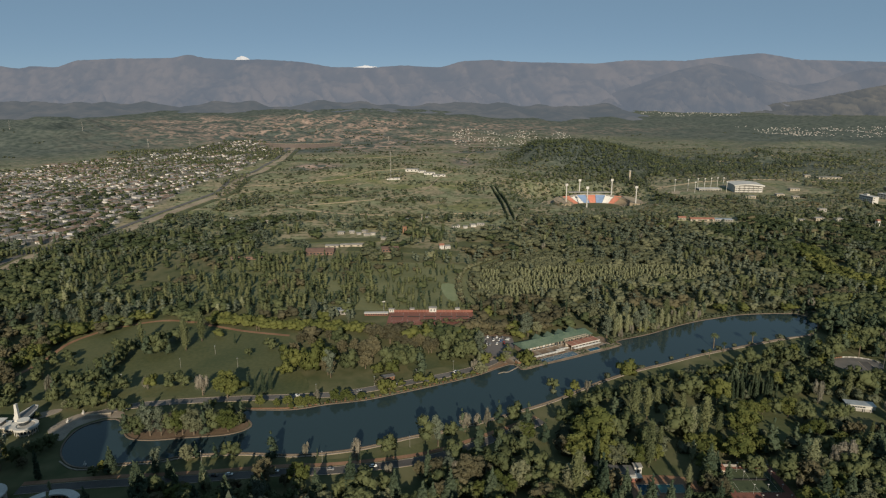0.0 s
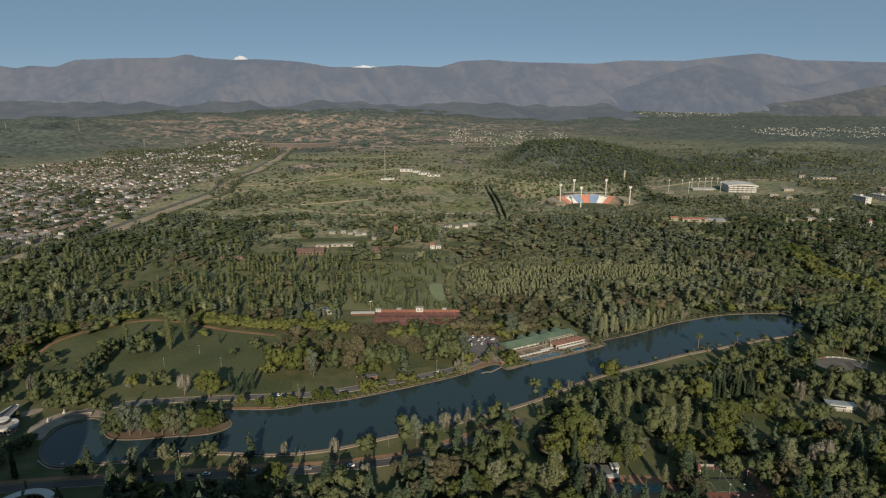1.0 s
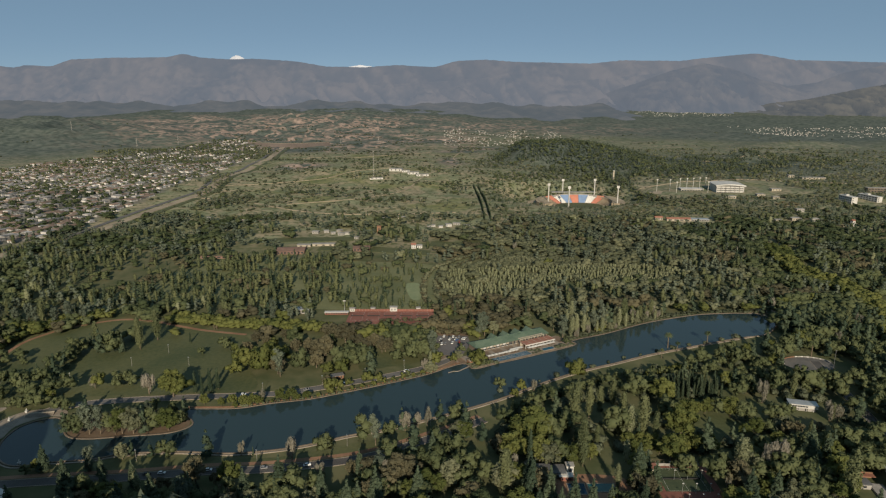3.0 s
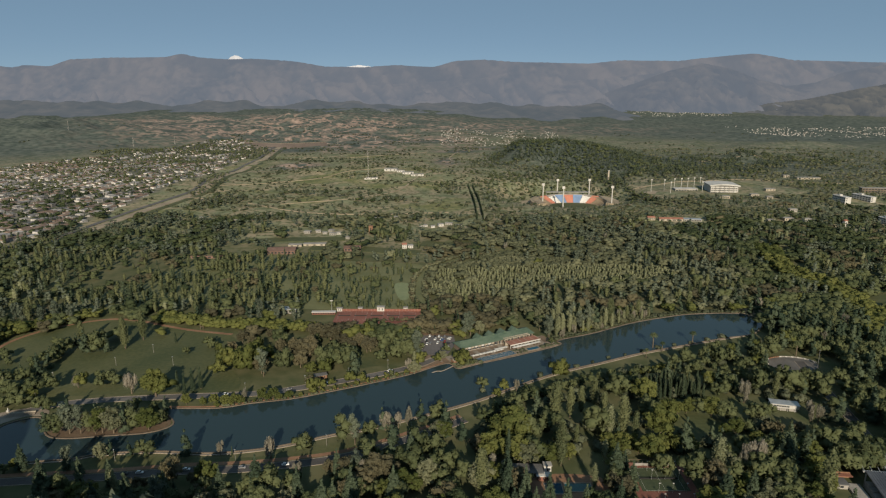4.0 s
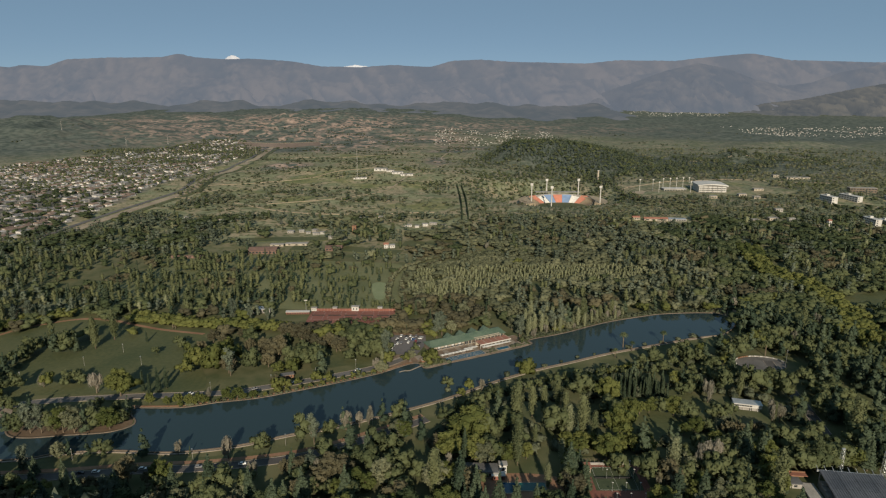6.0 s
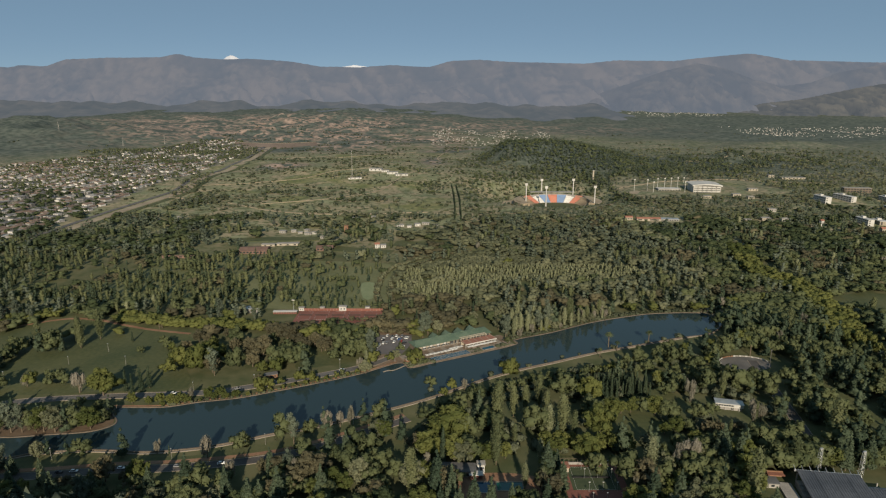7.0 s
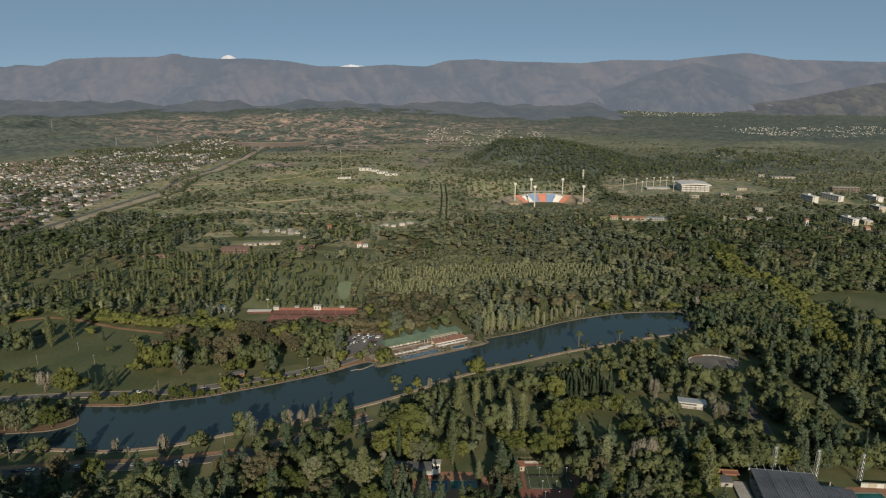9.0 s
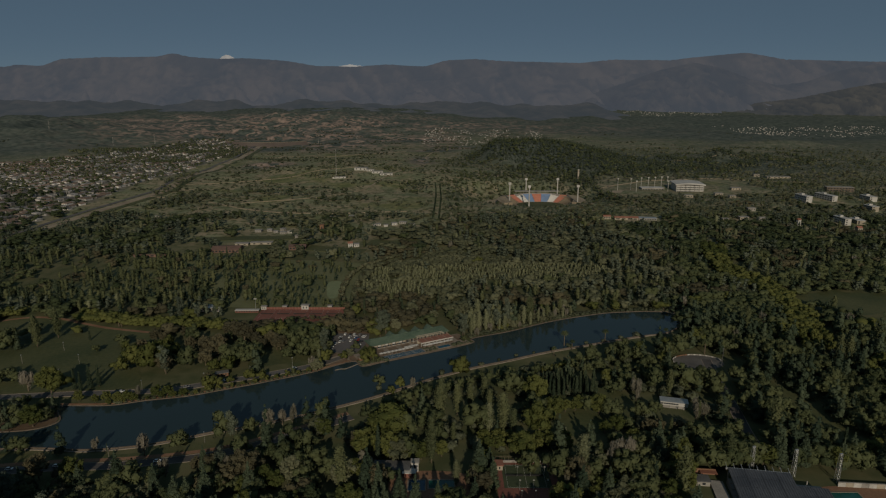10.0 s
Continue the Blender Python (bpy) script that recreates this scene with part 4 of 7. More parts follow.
# trees behind the grandstand
for k, x, y, h in (("broad", 315, 306, 14), ("broad", 326, 303, 18), ("broad", 334, 303, 18), ("broad", 340, 301, 19), ("broad", 349, 300, 18), ("broad", 356, 299, 19), ("broad", 311, 309, 11), ("broad", 292, 305, 20), ("broad", 285, 304, 20), ("broad", 299, 309, 16), ("broad", 361, 299, 18), ("plane", 281, 308, 16), ("broad", 281, 319, 15), ("plane", 276, 323, 12), ("broad", 270, 326, 12), ("broad", 265, 309, 13),):
    POOL[k].append((x, y + 7, 0.9 * h, rng.uniform(0, 6.28)))
# trees along the near road
x, y = jittered(-150, 62, 256, 276, 9)
keep = free(x, y) & (rng.uniform(0, 1, len(x)) < 0.7)
plant(x[keep], y[keep], ["broad" if v < 0.5 else "conifer" if v < 0.7 else "rust" if v < 0.9 else "elm" for v in rng.uniform(0, 1, int(keep.sum()))], (1.0, 1.4))
for k, x, y, h in (("silver", -124, 287, 13), ("plane", -135, 285, 10), ("plane", -148, 285, 9), ("rust", -114, 286, 12), ("broad", -100, 287, 12), ("conifer", -92, 286, 10), ("broad", -76, 287, 12), ("broad", -66, 285, 11), ("conifer", -162, 308, 14), ("rust", -111, 292, 7), ("rust", -86, 296, 8), ("rust", -160, 287, 6),):
    POOL[k].append((x, y, h, rng.uniform(0, 6.28)))
for k, x, y, h in (("rust", -3, 302, 14), ("pale", 6, 299, 15), ("rust", 13, 301, 17), ("rust", 21, 301, 15), ("rust", 5, 284, 14), ("broad", 14, 286, 10), ("broad", 36, 309, 13), ("broad", 43, 301, 17), ("broad", 50, 294, 15), ("broad", -6, 294, 10), ("plane", 20, 284, 12), ("plane", 35, 289, 12), ("rust", -13, 305, 10), ("broad", 55, 310, 13), ("broad", 62, 300, 13),):
    POOL[k].append((x, y, h, rng.uniform(0, 6.28)))
# the great wood behind the lake
PLANTATION = [(-312, 577), (-370, 660), (-338, 768), (-218, 777), (-68, 751), (29, 731), (22, 662), (30, 579), (-61, 574), (-107, 578), (-210, 586)]
sheet("plantation_grass", PLANTATION, 0.07, PALE_GRASS, "rough green grass between rows of poplars", "lawn")
x, y = jittered(-640, 980, 380, 1010, 10.8)
qn = np.interp(x, [-400, -231, -136, -4, 53, 150, 258, 338, 360, 500], [330, 380, 385, 420, 455, 500, 556, 570, 600, 600])
keep = free(x, y) & (y > qn + 4) & (np.abs(x - 60) < y * 0.74 + 130)
keep &= (rng.uniform(0, 1, len(x)) < np.interp(y, [500, 720, 820, 900, 1010], [0.95, 0.9, 0.7, 0.45, 0.3])) | ((x > 150) & (rng.uniform(0, 1, len(x)) < 0.85))
keep &= ~((wave(x, y, 55, 2.2) > 0.55) & (y > 640) & (x < 150))
x, y = x[keep], y[keep]
left = (x < 20) & (y > 575) & (y < 760) & (wave(x, y, 40, 3) > -0.3)
kinds = choose(x, y, [("broad", 2.2), ("elm", 3.0), ("euca", 2.6), ("poplar", 0.7), ("conifer", 0.8), ("rust", 1.2), ("plane", 1.2), ("silver", 0.4), ("cypress", 0.3), ("pale", 0.2)], 62, 0.24)
kinds = ["silver" if l_ and r_ < 0.05 else "poplar" if l_ and r_ < 0.25 else "cypress" if l_ and r_ < 0.32 else k_ for k_, l_, r_ in zip(kinds, left, rng.uniform(0, 1, len(x)))]
kinds = [{"rust": "poplar", "plane": "broad"}.get(k_, k_) if a_ else k_ for k_, a_ in zip(kinds, (x < 20) & (y > 560))]
kinds = ["broad" if k_ == "elm" and a_ else "elm" if k_ in ("broad", "conifer", "plane") and b_ else k_ for k_, a_, b_ in zip(kinds, (x < -150) | (x > 400), (x > 30) & (x < 380) & (y > 570) & (rng.uniform(0, 1, len(x)) < 0.8))]
kinds = ["conifer" if k_ == "plane" and a_ else "broad" if k_ == "euca" and a_ and v < 0.5 else k_ for k_, a_, v in zip(kinds, x > 380, rng.uniform(0, 1, len(x)))]
brown = ((x - 70) / 55) ** 2 + ((y - 560) / 42) ** 2 < 1 + 0.3 * wave(x, y, 20, 1)
BELT = [(36, 618), (40, 690), (66, 735), (105, 775), (135, 795), (170, 770), (240, 730), (320, 722), (318, 668), (225, 652), (134, 640), (84, 603)]     # young silver poplars inside the hedged lane
belt = inside(x, y, BELT)
kinds = ["rust" if b_ and r_ < 0.6 else "cypress" if b_ and r_ < 0.75 else "none" if e_ and r_ < 0.94 else k_ for k_, b_, e_, r_ in zip(kinds, brown, belt, rng.uniform(0, 1, len(x)))]
x_all, y_all = x, y
grove = (y < 525) & (x < 28)
glade = inside(x, y, PLANTATION)
grove &= ~glade
plain = ~grove & ~glade & np.array([k_ != "none" for k_ in kinds])
plant(x[plain], y[plain], [k_ for k_, g_ in zip(kinds, plain) if g_], (0.92, 1.28))
glade &= rng.uniform(0, 1, len(x)) < np.where(x < -60, 0.5, 0.32)
plant(x[glade], y[glade], ["broad" if v < 0.45 else "rust" if v < 0.6 else "poplar" if v < 0.85 else "conifer" for v in rng.uniform(0, 1, int(glade.sum()))], (0.55, 1.05))
for x0, x1, y0, share, tall in ((-322, -64, 592, 0.85, 1.0), (-330, -80, 606, 0.45, 1.0), (-300, -75, 628, 0.6, 1.05), (-271, -71, 656, 0.85, 1.1), (-280, -90, 668, 0.35, 1.0), (-241, -87, 705, 0.85, 1.1), (-300, -240, 690, 0.6, 1.0),
                                (-255, -93, 738, 0.8, 1.1), (-240, -100, 757, 0.6, 1.0), (-62, 27, 579, 0.8, 0.72), (-60, 24, 600, 0.6, 0.7), (-53, 13, 622, 0.75, 0.75), (-60, -5, 642, 0.6, 0.75), (-60, -8, 661, 0.8, 0.8), (-58, 21, 694, 0.75, 0.75), (-70, 20, 715, 0.55, 0.7)):
    x = np.arange(x0, x1, 5.6)
    x = x[rng.uniform(0, 1, len(x)) < share] + rng.uniform(-1.5, 1.5, 1)
    y = y0 + rng.uniform(-4, 4, len(x))
    x, y = x[free(x, y)], y[free(x, y)]
    plant(x + rng.uniform(-1.6, 1.6, len(x)), y, ["poplar" if v < 0.72 else "conifer" if v < 0.84 else "cypress" for v in rng.uniform(0, 1, len(x))], (0.85 * tall, 1.25 * tall))
x, y = jittered(20, 330, 595, 800, 4.6)
keep = inside(x, y, BELT) & free(x, y) & (wave(x, y, 30, 6) > -0.75)
plant(x[keep], y[keep], ["silver" if v < 0.7 and q < 712 + 0.04 * p else "elm" for p, q, v in zip(x[keep], y[keep], rng.uniform(0, 1, int(keep.sum())))], (0.42, 0.62))
keep_grove = rng.uniform(0, 1, len(x_all)) < np.where(x_all > -145, 0.28, 0.75)
grove &= keep_grove
plant(x_all[grove], y_all[grove], choose(x_all[grove], y_all[grove], [("plane", 1.6), ("rust", 2.6), ("broad", 2.0), ("conifer", 0.6), ("euca", 0.6)], 24, 0.25), (0.9, 1.4))
# single trees of the grove by the car park
for k, x, y, h in (("plane", -111, 441, 19), ("plane", -98, 433, 25), ("plane", -92, 443, 22), ("plane", -87, 454, 14), ("plane", -110, 454, 14), ("broad", -71, 438, 20), ("rust", -82, 470, 13), ("rust", -72, 473, 13), ("rust", -57, 462, 20), ("rust", -55, 494, 14), ("broad", -36, 446, 17), ("broad", -22, 444, 19), ("broad", -31, 454, 17), ("rust", -60, 443, 14), ("broad", -17, 504, 12), ("broad", -0, 500, 14), ("broad", -9, 510, 14), ("broad", 20, 463, 16), ("broad", 12, 457, 16), ("broad", 24, 480, 14), ("plane", -29, 510, 9), ("broad", -2, 518, 13), ("rust", -61, 510, 13), ("rust", -98, 500, 10),):
    POOL[k].append((x, y, h, rng.uniform(0, 6.28)))
for k, x, y, h in (("rust", -46, 500, 11), ("broad", 1, 454, 12), ("broad", 12, 500, 10), ("plane", -20, 488, 13),):
    POOL[k].append((x, y, h, rng.uniform(0, 6.28)))
for k, x, y, h in (("plane", -26, 501, 17), ("plane", -14, 495, 18), ("broad", -3, 501, 18), ("broad", 8, 501, 16), ("broad", 18, 501, 15), ("broad", 28, 495, 14), ("broad", 2, 472, 17), ("broad", 14, 464, 17), ("broad", 23, 461, 17), ("broad", 30, 464, 13), ("broad", -8, 489, 13), ("rust", -26, 472, 13), ("rust", -12, 472, 12), ("rust", -20, 483, 13), ("silver", 28, 445, 13), ("plane", 33, 448, 12), ("broad", -37, 455, 19), ("broad", -30, 455, 13), ("broad", -42, 443, 19), ("rust", -58, 499, 15), ("rust", -45, 492, 19), ("rust", -40, 511, 15), ("rust", -63, 455, 19), ("rust", -57, 466, 17),):
    POOL[k].append((x, y, h, rng.uniform(0, 6.28)))
for k, x, y, h in (("broad", 16, 487, 16), ("broad", 6, 483, 18), ("rust", 17, 514, 13), ("rust", 25, 518, 13), ("rust", 32, 521, 13), ("rust", 40, 522, 14), ("rust", 48, 522, 15), ("rust", 54, 518, 16), ("rust", 28, 528, 15), ("plane", 60, 521, 13), ("plane", 71, 512, 12), ("poplar", 291, 363, 14), ("rust", 253, 346, 11), ("rust", 261, 349, 9), ("poplar", 267, 346, 11), ("rust", 272, 346, 10), ("poplar", 296, 365, 12), ("broad", 233, 365, 12), ("broad", 241, 368, 9), ("plane", 226, 346, 9),):
    POOL[k].append((x, y, h, rng.uniform(0, 6.28)))
for k, x, y, h in (("plane", 64, 445, 12), ("plane", 65, 503, 12), ("broad", 70, 448, 5.5), ("elm", 50, 457, 9), ("elm", 29, 432, 11)):
    POOL[k].append((x, y, h, rng.uniform(0, 6.28)))
x, y = jittered(28, 62, 511, 523, 4.6)
plant(x, y, ["rust" if v < 0.6 else "cypress" for v in rng.uniform(0, 1, len(x))], (0.4, 0.6))
# willows and pale poplars above the far shore
x, y = jittered(150, 300, 505, 590, 6)
keep = free(x, y) & (y > np.interp(x, [150, 183, 223, 258, 291], [500, 516, 540, 556, 566])) & (y < np.interp(x, [150, 300], [530, 585])) & (x < 250)
plant(x[keep], y[keep], ["silver" if v < 0.66 else "pale" if v < 0.85 else "elm" for v in rng.uniform(0, 1, int(keep.sum()))], (0.55, 0.9))
# woods round the stadium and on the hill
x, y = jittered(130, 1500, 1000, 2250, 11.5)
keep = free(x, y) & (np.abs(x - 60) < y * 0.74 + 150) & ~(np.hypot((x - 318) / 132, (y - 1302) / 138) < 1) & ~((x > 480) & (x < 800) & (y > 1225) & (y < 1420))
x2, y2 = jittered(150, 1250, 1420, 2300, 8.8)
keep2 = (((x2 - 432) / 215) ** 2 + ((y2 - 1860) / 320) ** 2 < 1 + 0.35 * wave(x2, y2, 70, 2) + 0.2 * wave(x2, y2, 25, 3)) | ((x2 > 430) & (np.abs(y2 - 1560 - 0.45 * (x2 - 430)) < 150 + 60 * wave(x2, y2, 80, 2)) & (wave(x2, y2, 45, 7) + rng.uniform(-0.5, 0.5, len(x2)) > np.interp(x2, [430, 700, 1250], [-0.6, -0.2, 0.5])))
plant(x2[keep2], y2[keep2], ["conifer" if v < 0.15 else "euca" if v < 0.7 else "cypress" if v < 0.76 else "broad" for v in rng.uniform(0, 1, int(keep2.sum()))], (0.55, 1.25))
hill = ((x - 440) / 200) ** 2 + ((y - 1860) / 320) ** 2 < 1
keep &= ~hill & (rng.uniform(0, 1, len(x)) < np.interp(y, [1000, 1400, 1700, 2250], [0.95, 0.85, 0.5, 0.12]) * np.interp(x + 60 * wave(x, y, 50, 3), [110, 310], [0.1, 1]))
x, y = x[keep], y[keep]
plant(x, y, choose(x, y, [("broad", 2), ("elm", 2.5), ("euca", 3.5), ("conifer", 0.4), ("poplar", 0.5), ("rust", 0.6)], 80), (0.55, 0.9))
# trees round the stadium's earth banks
x, y = jittered(120, 478, 1190, 1560, 9.5)
keep = free(x, y) & (np.hypot((x - 318) / 132, (y - 1302) / 138) > 1 + 0.12 * wave(x, y, 30, 2)) & ~near_line(x, y, smooth_line([(190, 1175), (205, 1215), (228, 1260), (240, 1300)], 3), 9) & (wave(x, y, 40, 5) > -0.6) & (rng.uniform(0, 1, len(x)) < np.interp(x + 50 * wave(x, y, 40, 3), [110, 280], [0.1, 1]))
plant(x[keep], y[keep], ["broad" if v < 0.5 else "conifer" if v < 0.6 else "euca" for v in rng.uniform(0, 1, int(keep.sum()))], (0.55, 0.9))
# scrubland
x, y = jittered(-1950, 1700, 900, 3000, 14.0)
keep = free(x, y) & (np.abs(x - 60) < y * 0.74 + 150) & (wave(x * 0.55, y, 45, 4) + 0.5 * wave(x * 0.6, y, 110, 5) + rng.uniform(-0.5, 0.5, len(x)) > np.interp(y, [930, 3000], [0.0, 0.75]) + np.where((x > 500) & (y > 1500), 0.5, np.where((x < -800) & (y > 1700), 0.75, 0))) & ~((x > 200) & (y < 1500))
x, y = x[keep], y[keep]
plant(x, y, ["shrub" if v < 0.80 else "euca" if v < 0.92 else "broad" for v in rng.uniform(0, 1, len(x))], (0.35, 0.7))
POOL["shrub"] = [(a, b, h * 2.4, t) for a, b, h, t in POOL["shrub"]]
# trees between the houses
x, y = jittered(-1400, -480, 700, 2450, 9.5)
keep = inside(x, y, SUBURB) & (rng.uniform(0, 1, len(x)) < 0.62 + 0.45 * wave(x, y, 75, 3))
plant(x[keep], y[keep], ["broad" if v < 0.75 else "cypress" if v < 0.85 else "conifer" for v in rng.uniform(0, 1, int(keep.sum()))], (0.38, 0.8))
# dark groves along the dry channel and on the plain
for cx, cy, ax, ay, turn in ((-372, 1130, 42, 75, -8), (-400, 990, 36, 50, 10), (-505, 850, 30, 60, 0), (-420, 880, 70, 45, 0), (-300, 860, 60, 30, 0), (-560, 2020, 60, 130, 10), (-700, 1990, 90, 60, 0), (-930, 1960, 110, 70, 0), (-620, 1720, 50, 60, 0),
                             (-130, 1430, 60, 35, 0), (60, 1330, 35, 60, 0), (-60, 1160, 70, 22, 0), (20, 1520, 60, 40, 0), (-230, 1240, 60, 26, 0), (-240, 1010, 70, 20, 0), (-440, 1290, 18, 90, 0), (-470, 1420, 12, 120, 0)):
    x, y = jittered(cx - 160, cx + 160, cy - 160, cy + 160, 9.0)
    a = radians(turn)
    u, v = (x - cx) * math.cos(a) + (y - cy) * math.sin(a), (y - cy) * math.cos(a) - (x - cx) * math.sin(a)
    keep = ((u / ax) ** 2 + (v / ay) ** 2 < 1 + 0.5 * wave(x, y, 30, cx)) & (rng.uniform(0, 1, len(x)) < 0.62)
    plant(x[keep], y[keep], ["broad" if q < 0.2 else "conifer" if q < 0.25 else "elm" if q < 0.55 else "euca" for q in rng.uniform(0, 1, int(keep.sum()))], (0.5, 0.9))
# avenues and rows
row([(-18, 541), (30, 541)], 6.5, (0,), "rust", (0.4, 0.6))
row([(75, 412), (120, 436), (200, 478), (300, 515)], 17, (-9,), "shrub", (0.5, 1.5))
row(LAKE_NORTH[22:29], 4.0, (4, 8), "shrub", (0.5, 1.1))
row(LAKE_NORTH[11:17], 8, (1.9,), "plane", (0.28, 0.62))
row(LAKE_NORTH[11:17], 3.5, (1.7,), "shrub", (0.4, 0.9))
row([(63, 441.5), (78, 449.5)], 2.6, (1.6, 4.5, 8), "shrub", (0.5, 0.95))
row([(112, 467.5), (122, 473)], 2.4, (1.5, 4.5, 7), "shrub", (0.45, 0.8))
row([(133, 479), (148, 486)], 2.8, (1.6, 4), "shrub", (0.4, 0.8))
for a, b in (((-330, 1010), (130, 1030)), ((-380, 1110), (60, 1080)), ((-300, 1200), (40, 1215)), ((-330, 1320), (-40, 1300)), ((-250, 1420), (90, 1450)), ((-420, 1560), (-180, 1540)), ((-300, 1680), (60, 1720)), ((130, 1620), (330, 1580)), ((-360, 930), (-60, 950))):
    x = np.arange(a[0], b[0], 5.0)
    u = (x - a[0]) / (b[0] - a[0])
    x = x + rng.uniform(-4, 4, len(x))
    y = a[1] + (b[1] - a[1]) * u + 22 * wave(x, 0 * x + a[1], 70, a[1]) + rng.normal(0, 7, len(x))
    keep = wave(x, y, 48, a[0]) + rng.uniform(-0.3, 0.3, len(x)) > -0.1
    plant(x[keep], y[keep], ["elm" if v < 0.4 else "euca" if v < 0.9 else "conifer" for v in rng.uniform(0, 1, int(keep.sum()))], (0.3, 0.8))
row(PLANE_ROW, 4.4, (-3, 4), "plane", (0.8, 1.0))
row(MEADOW_PATH, 8, (7, 15), "plane", (0.7, 1.1), 0.0, 0.5)
row(PLANE_AVENUE, 8, (-9, 0, 9), "plane", (0.8, 1.1))
row(AVENUE, 7, (-5, 5), "cypress", (0.55, 0.75))
row(HEDGE, 5.2, (-6.5, 6.5), "elm", (0.42, 0.56))
row(HEDGE, 6.0, (-7.5, 7.5), "rust", (0.36, 0.5))
row([(-640, 735), (-560, 790), (-500, 850)], 5, (-14, -20), "poplar", (0.6, 0.9))
# single trees on the meadow: tall ones, then low ones
for k, x, y, h in (("poplar", -213, 478, 23), ("poplar", -207, 497, 23), ("poplar", -216, 483, 21), ("conifer", -240, 467, 19), ("broad", -229, 467, 16), ("conifer", -223, 470, 15), ("poplar", -254, 488, 17), ("broad", -231, 500, 13),
                   ("broad", -235, 475, 15), ("broad", -297, 456, 9), ("broad", -257, 467, 13), ("broad", -257, 460, 12), ("broad", -256, 452, 12), ("conifer", -253, 440, 14), ("conifer", -249, 422, 19), ("plane", -195, 506, 8),
                   ("cypress", -177, 492, 8), ("broad", -144, 481, 9), ("broad", -140, 478, 8), ("plane", -123, 452, 14), ("broad", -158, 467, 6), ("broad", -307, 433, 9)):
    POOL[k].append((x, y, 1.22 * h, rng.uniform(0, 6.28)))
for k, x, y, h in (("broad", -262, 403, 14), ("broad", -254, 414, 12), ("broad", -246, 389, 14), ("conifer", -272, 396, 14), ("plane", -210, 409, 10), ("broad", -200, 416, 9), ("broad", -194, 417, 9), ("broad", -187, 412, 9), ("pale", -170, 400, 14),
                   ("plane", -151, 396, 18), ("plane", -146, 398, 14), ("cypress", -138, 402, 14), ("cypress", -128, 404, 15), ("cypress", -124, 408, 14), ("cypress", -132, 399, 13), ("pale", -280, 403, 12), ("broad", -236, 396, 14), ("broad", -229, 402, 13),
                   ("broad", -284, 418, 9), ("broad", -303, 447, 7), ("broad", -272, 482, 8), ("broad", -278, 420, 8), ("plane", -112, 440, 13), ("plane", -118, 428, 12)):
    POOL[k].append((x, y, 1.22 * h, rng.uniform(0, 6.28)))
# unseen trees south of the pavilions, the tallest oversized, added to cast shade
x, y = jittered(-330, -70, 200, 232, 8)
plant(x, y, ["euca"] * len(x), (1.9, 2.15))
x, y = jittered(-330, -105, 236, 252, 6)
plant(x, y, ["euca" if v < 0.6 else "conifer" for v in rng.uniform(0, 1, len(x))], (1.1, 1.25))
row([(-320, 252), (-110, 254)], 7, (0,), "euca", (1.05, 1.2))
x, y = jittered(-105, 70, 226, 252, 8.5)
plant(x, y, ["broad" if v < 0.5 else "conifer" if v < 0.8 else "euca" for v in rng.uniform(0, 1, len(x))], (1.1, 1.3))
# the wooded peninsula
x, y = jittered(-215, -115, 352, 385, 9.5)
keep = inside(x, y, [(-205, 354), (-184, 352), (-160, 352), (-137, 354), (-127, 360), (-133, 371), (-141, 378), (-172, 376), (-207, 370)]) & (rng.uniform(0, 1, len(x)) < 0.7)
plant(x[keep], y[keep], choose(x[keep], y[keep], [("conifer", 1.5), ("broad", 3), ("euca", 1.5)], 12, 0.6), (0.8, 1.15))
for k, x, y, h in (("conifer", -199, 349, 19), ("broad", -191, 347, 17), ("euca", -183, 347, 22), ("euca", -176, 347, 21), ("broad", -171, 349, 16), ("plane", -163, 348, 19), ("elm", -156, 348, 19), ("conifer", -150, 349, 21), ("broad", -144, 352, 17), ("plane", -136, 352, 16), ("broad", -131, 357, 12), ("rust", -167, 347, 10)):
    POOL[k].append((x, y, h, rng.uniform(0, 6.28)))
# trees round the inlet and the museum
for k, x, y, h in (("broad", -267, 388, 14), ("broad", -284, 385, 10), ("broad", -295, 381, 11), ("broad", -266, 367, 6), ("silver", -260, 400, 13), ("broad", -251, 379, 9), ("broad", -246, 379, 10), ("broad", -240, 380, 12), ("broad", -234, 381, 12), ("elm", -255, 380, 7), ("broad", -219, 375, 12), ("broad", -213, 375, 11)):
    POOL[k].append((x, y, h, rng.uniform(0, 6.28)))
for k, x, y, h in (("broad", -245, 316, 13), ("broad", -253, 322, 8), ("broad", -240, 327, 11), ("broad", -237, 333, 11), ("broad", -238, 339, 7), ("elm", -249, 331, 7), ("rust", -240, 312, 8), ("plane", -193, 310, 7), ("broad", -195, 305, 7), ("euca", -161, 308, 17), ("elm", -149, 320, 11), ("silver", -127, 291, 13), ("silver", -212, 292, 6), ("rust", -140, 289, 8)):
    POOL[k].append((x, y, h, rng.uniform(0, 6.28)))
x, y = jittered(198, 234, 394, 412, 4.2)
plant(x, y, ["cypress"] * len(x), (0.75, 1.0))
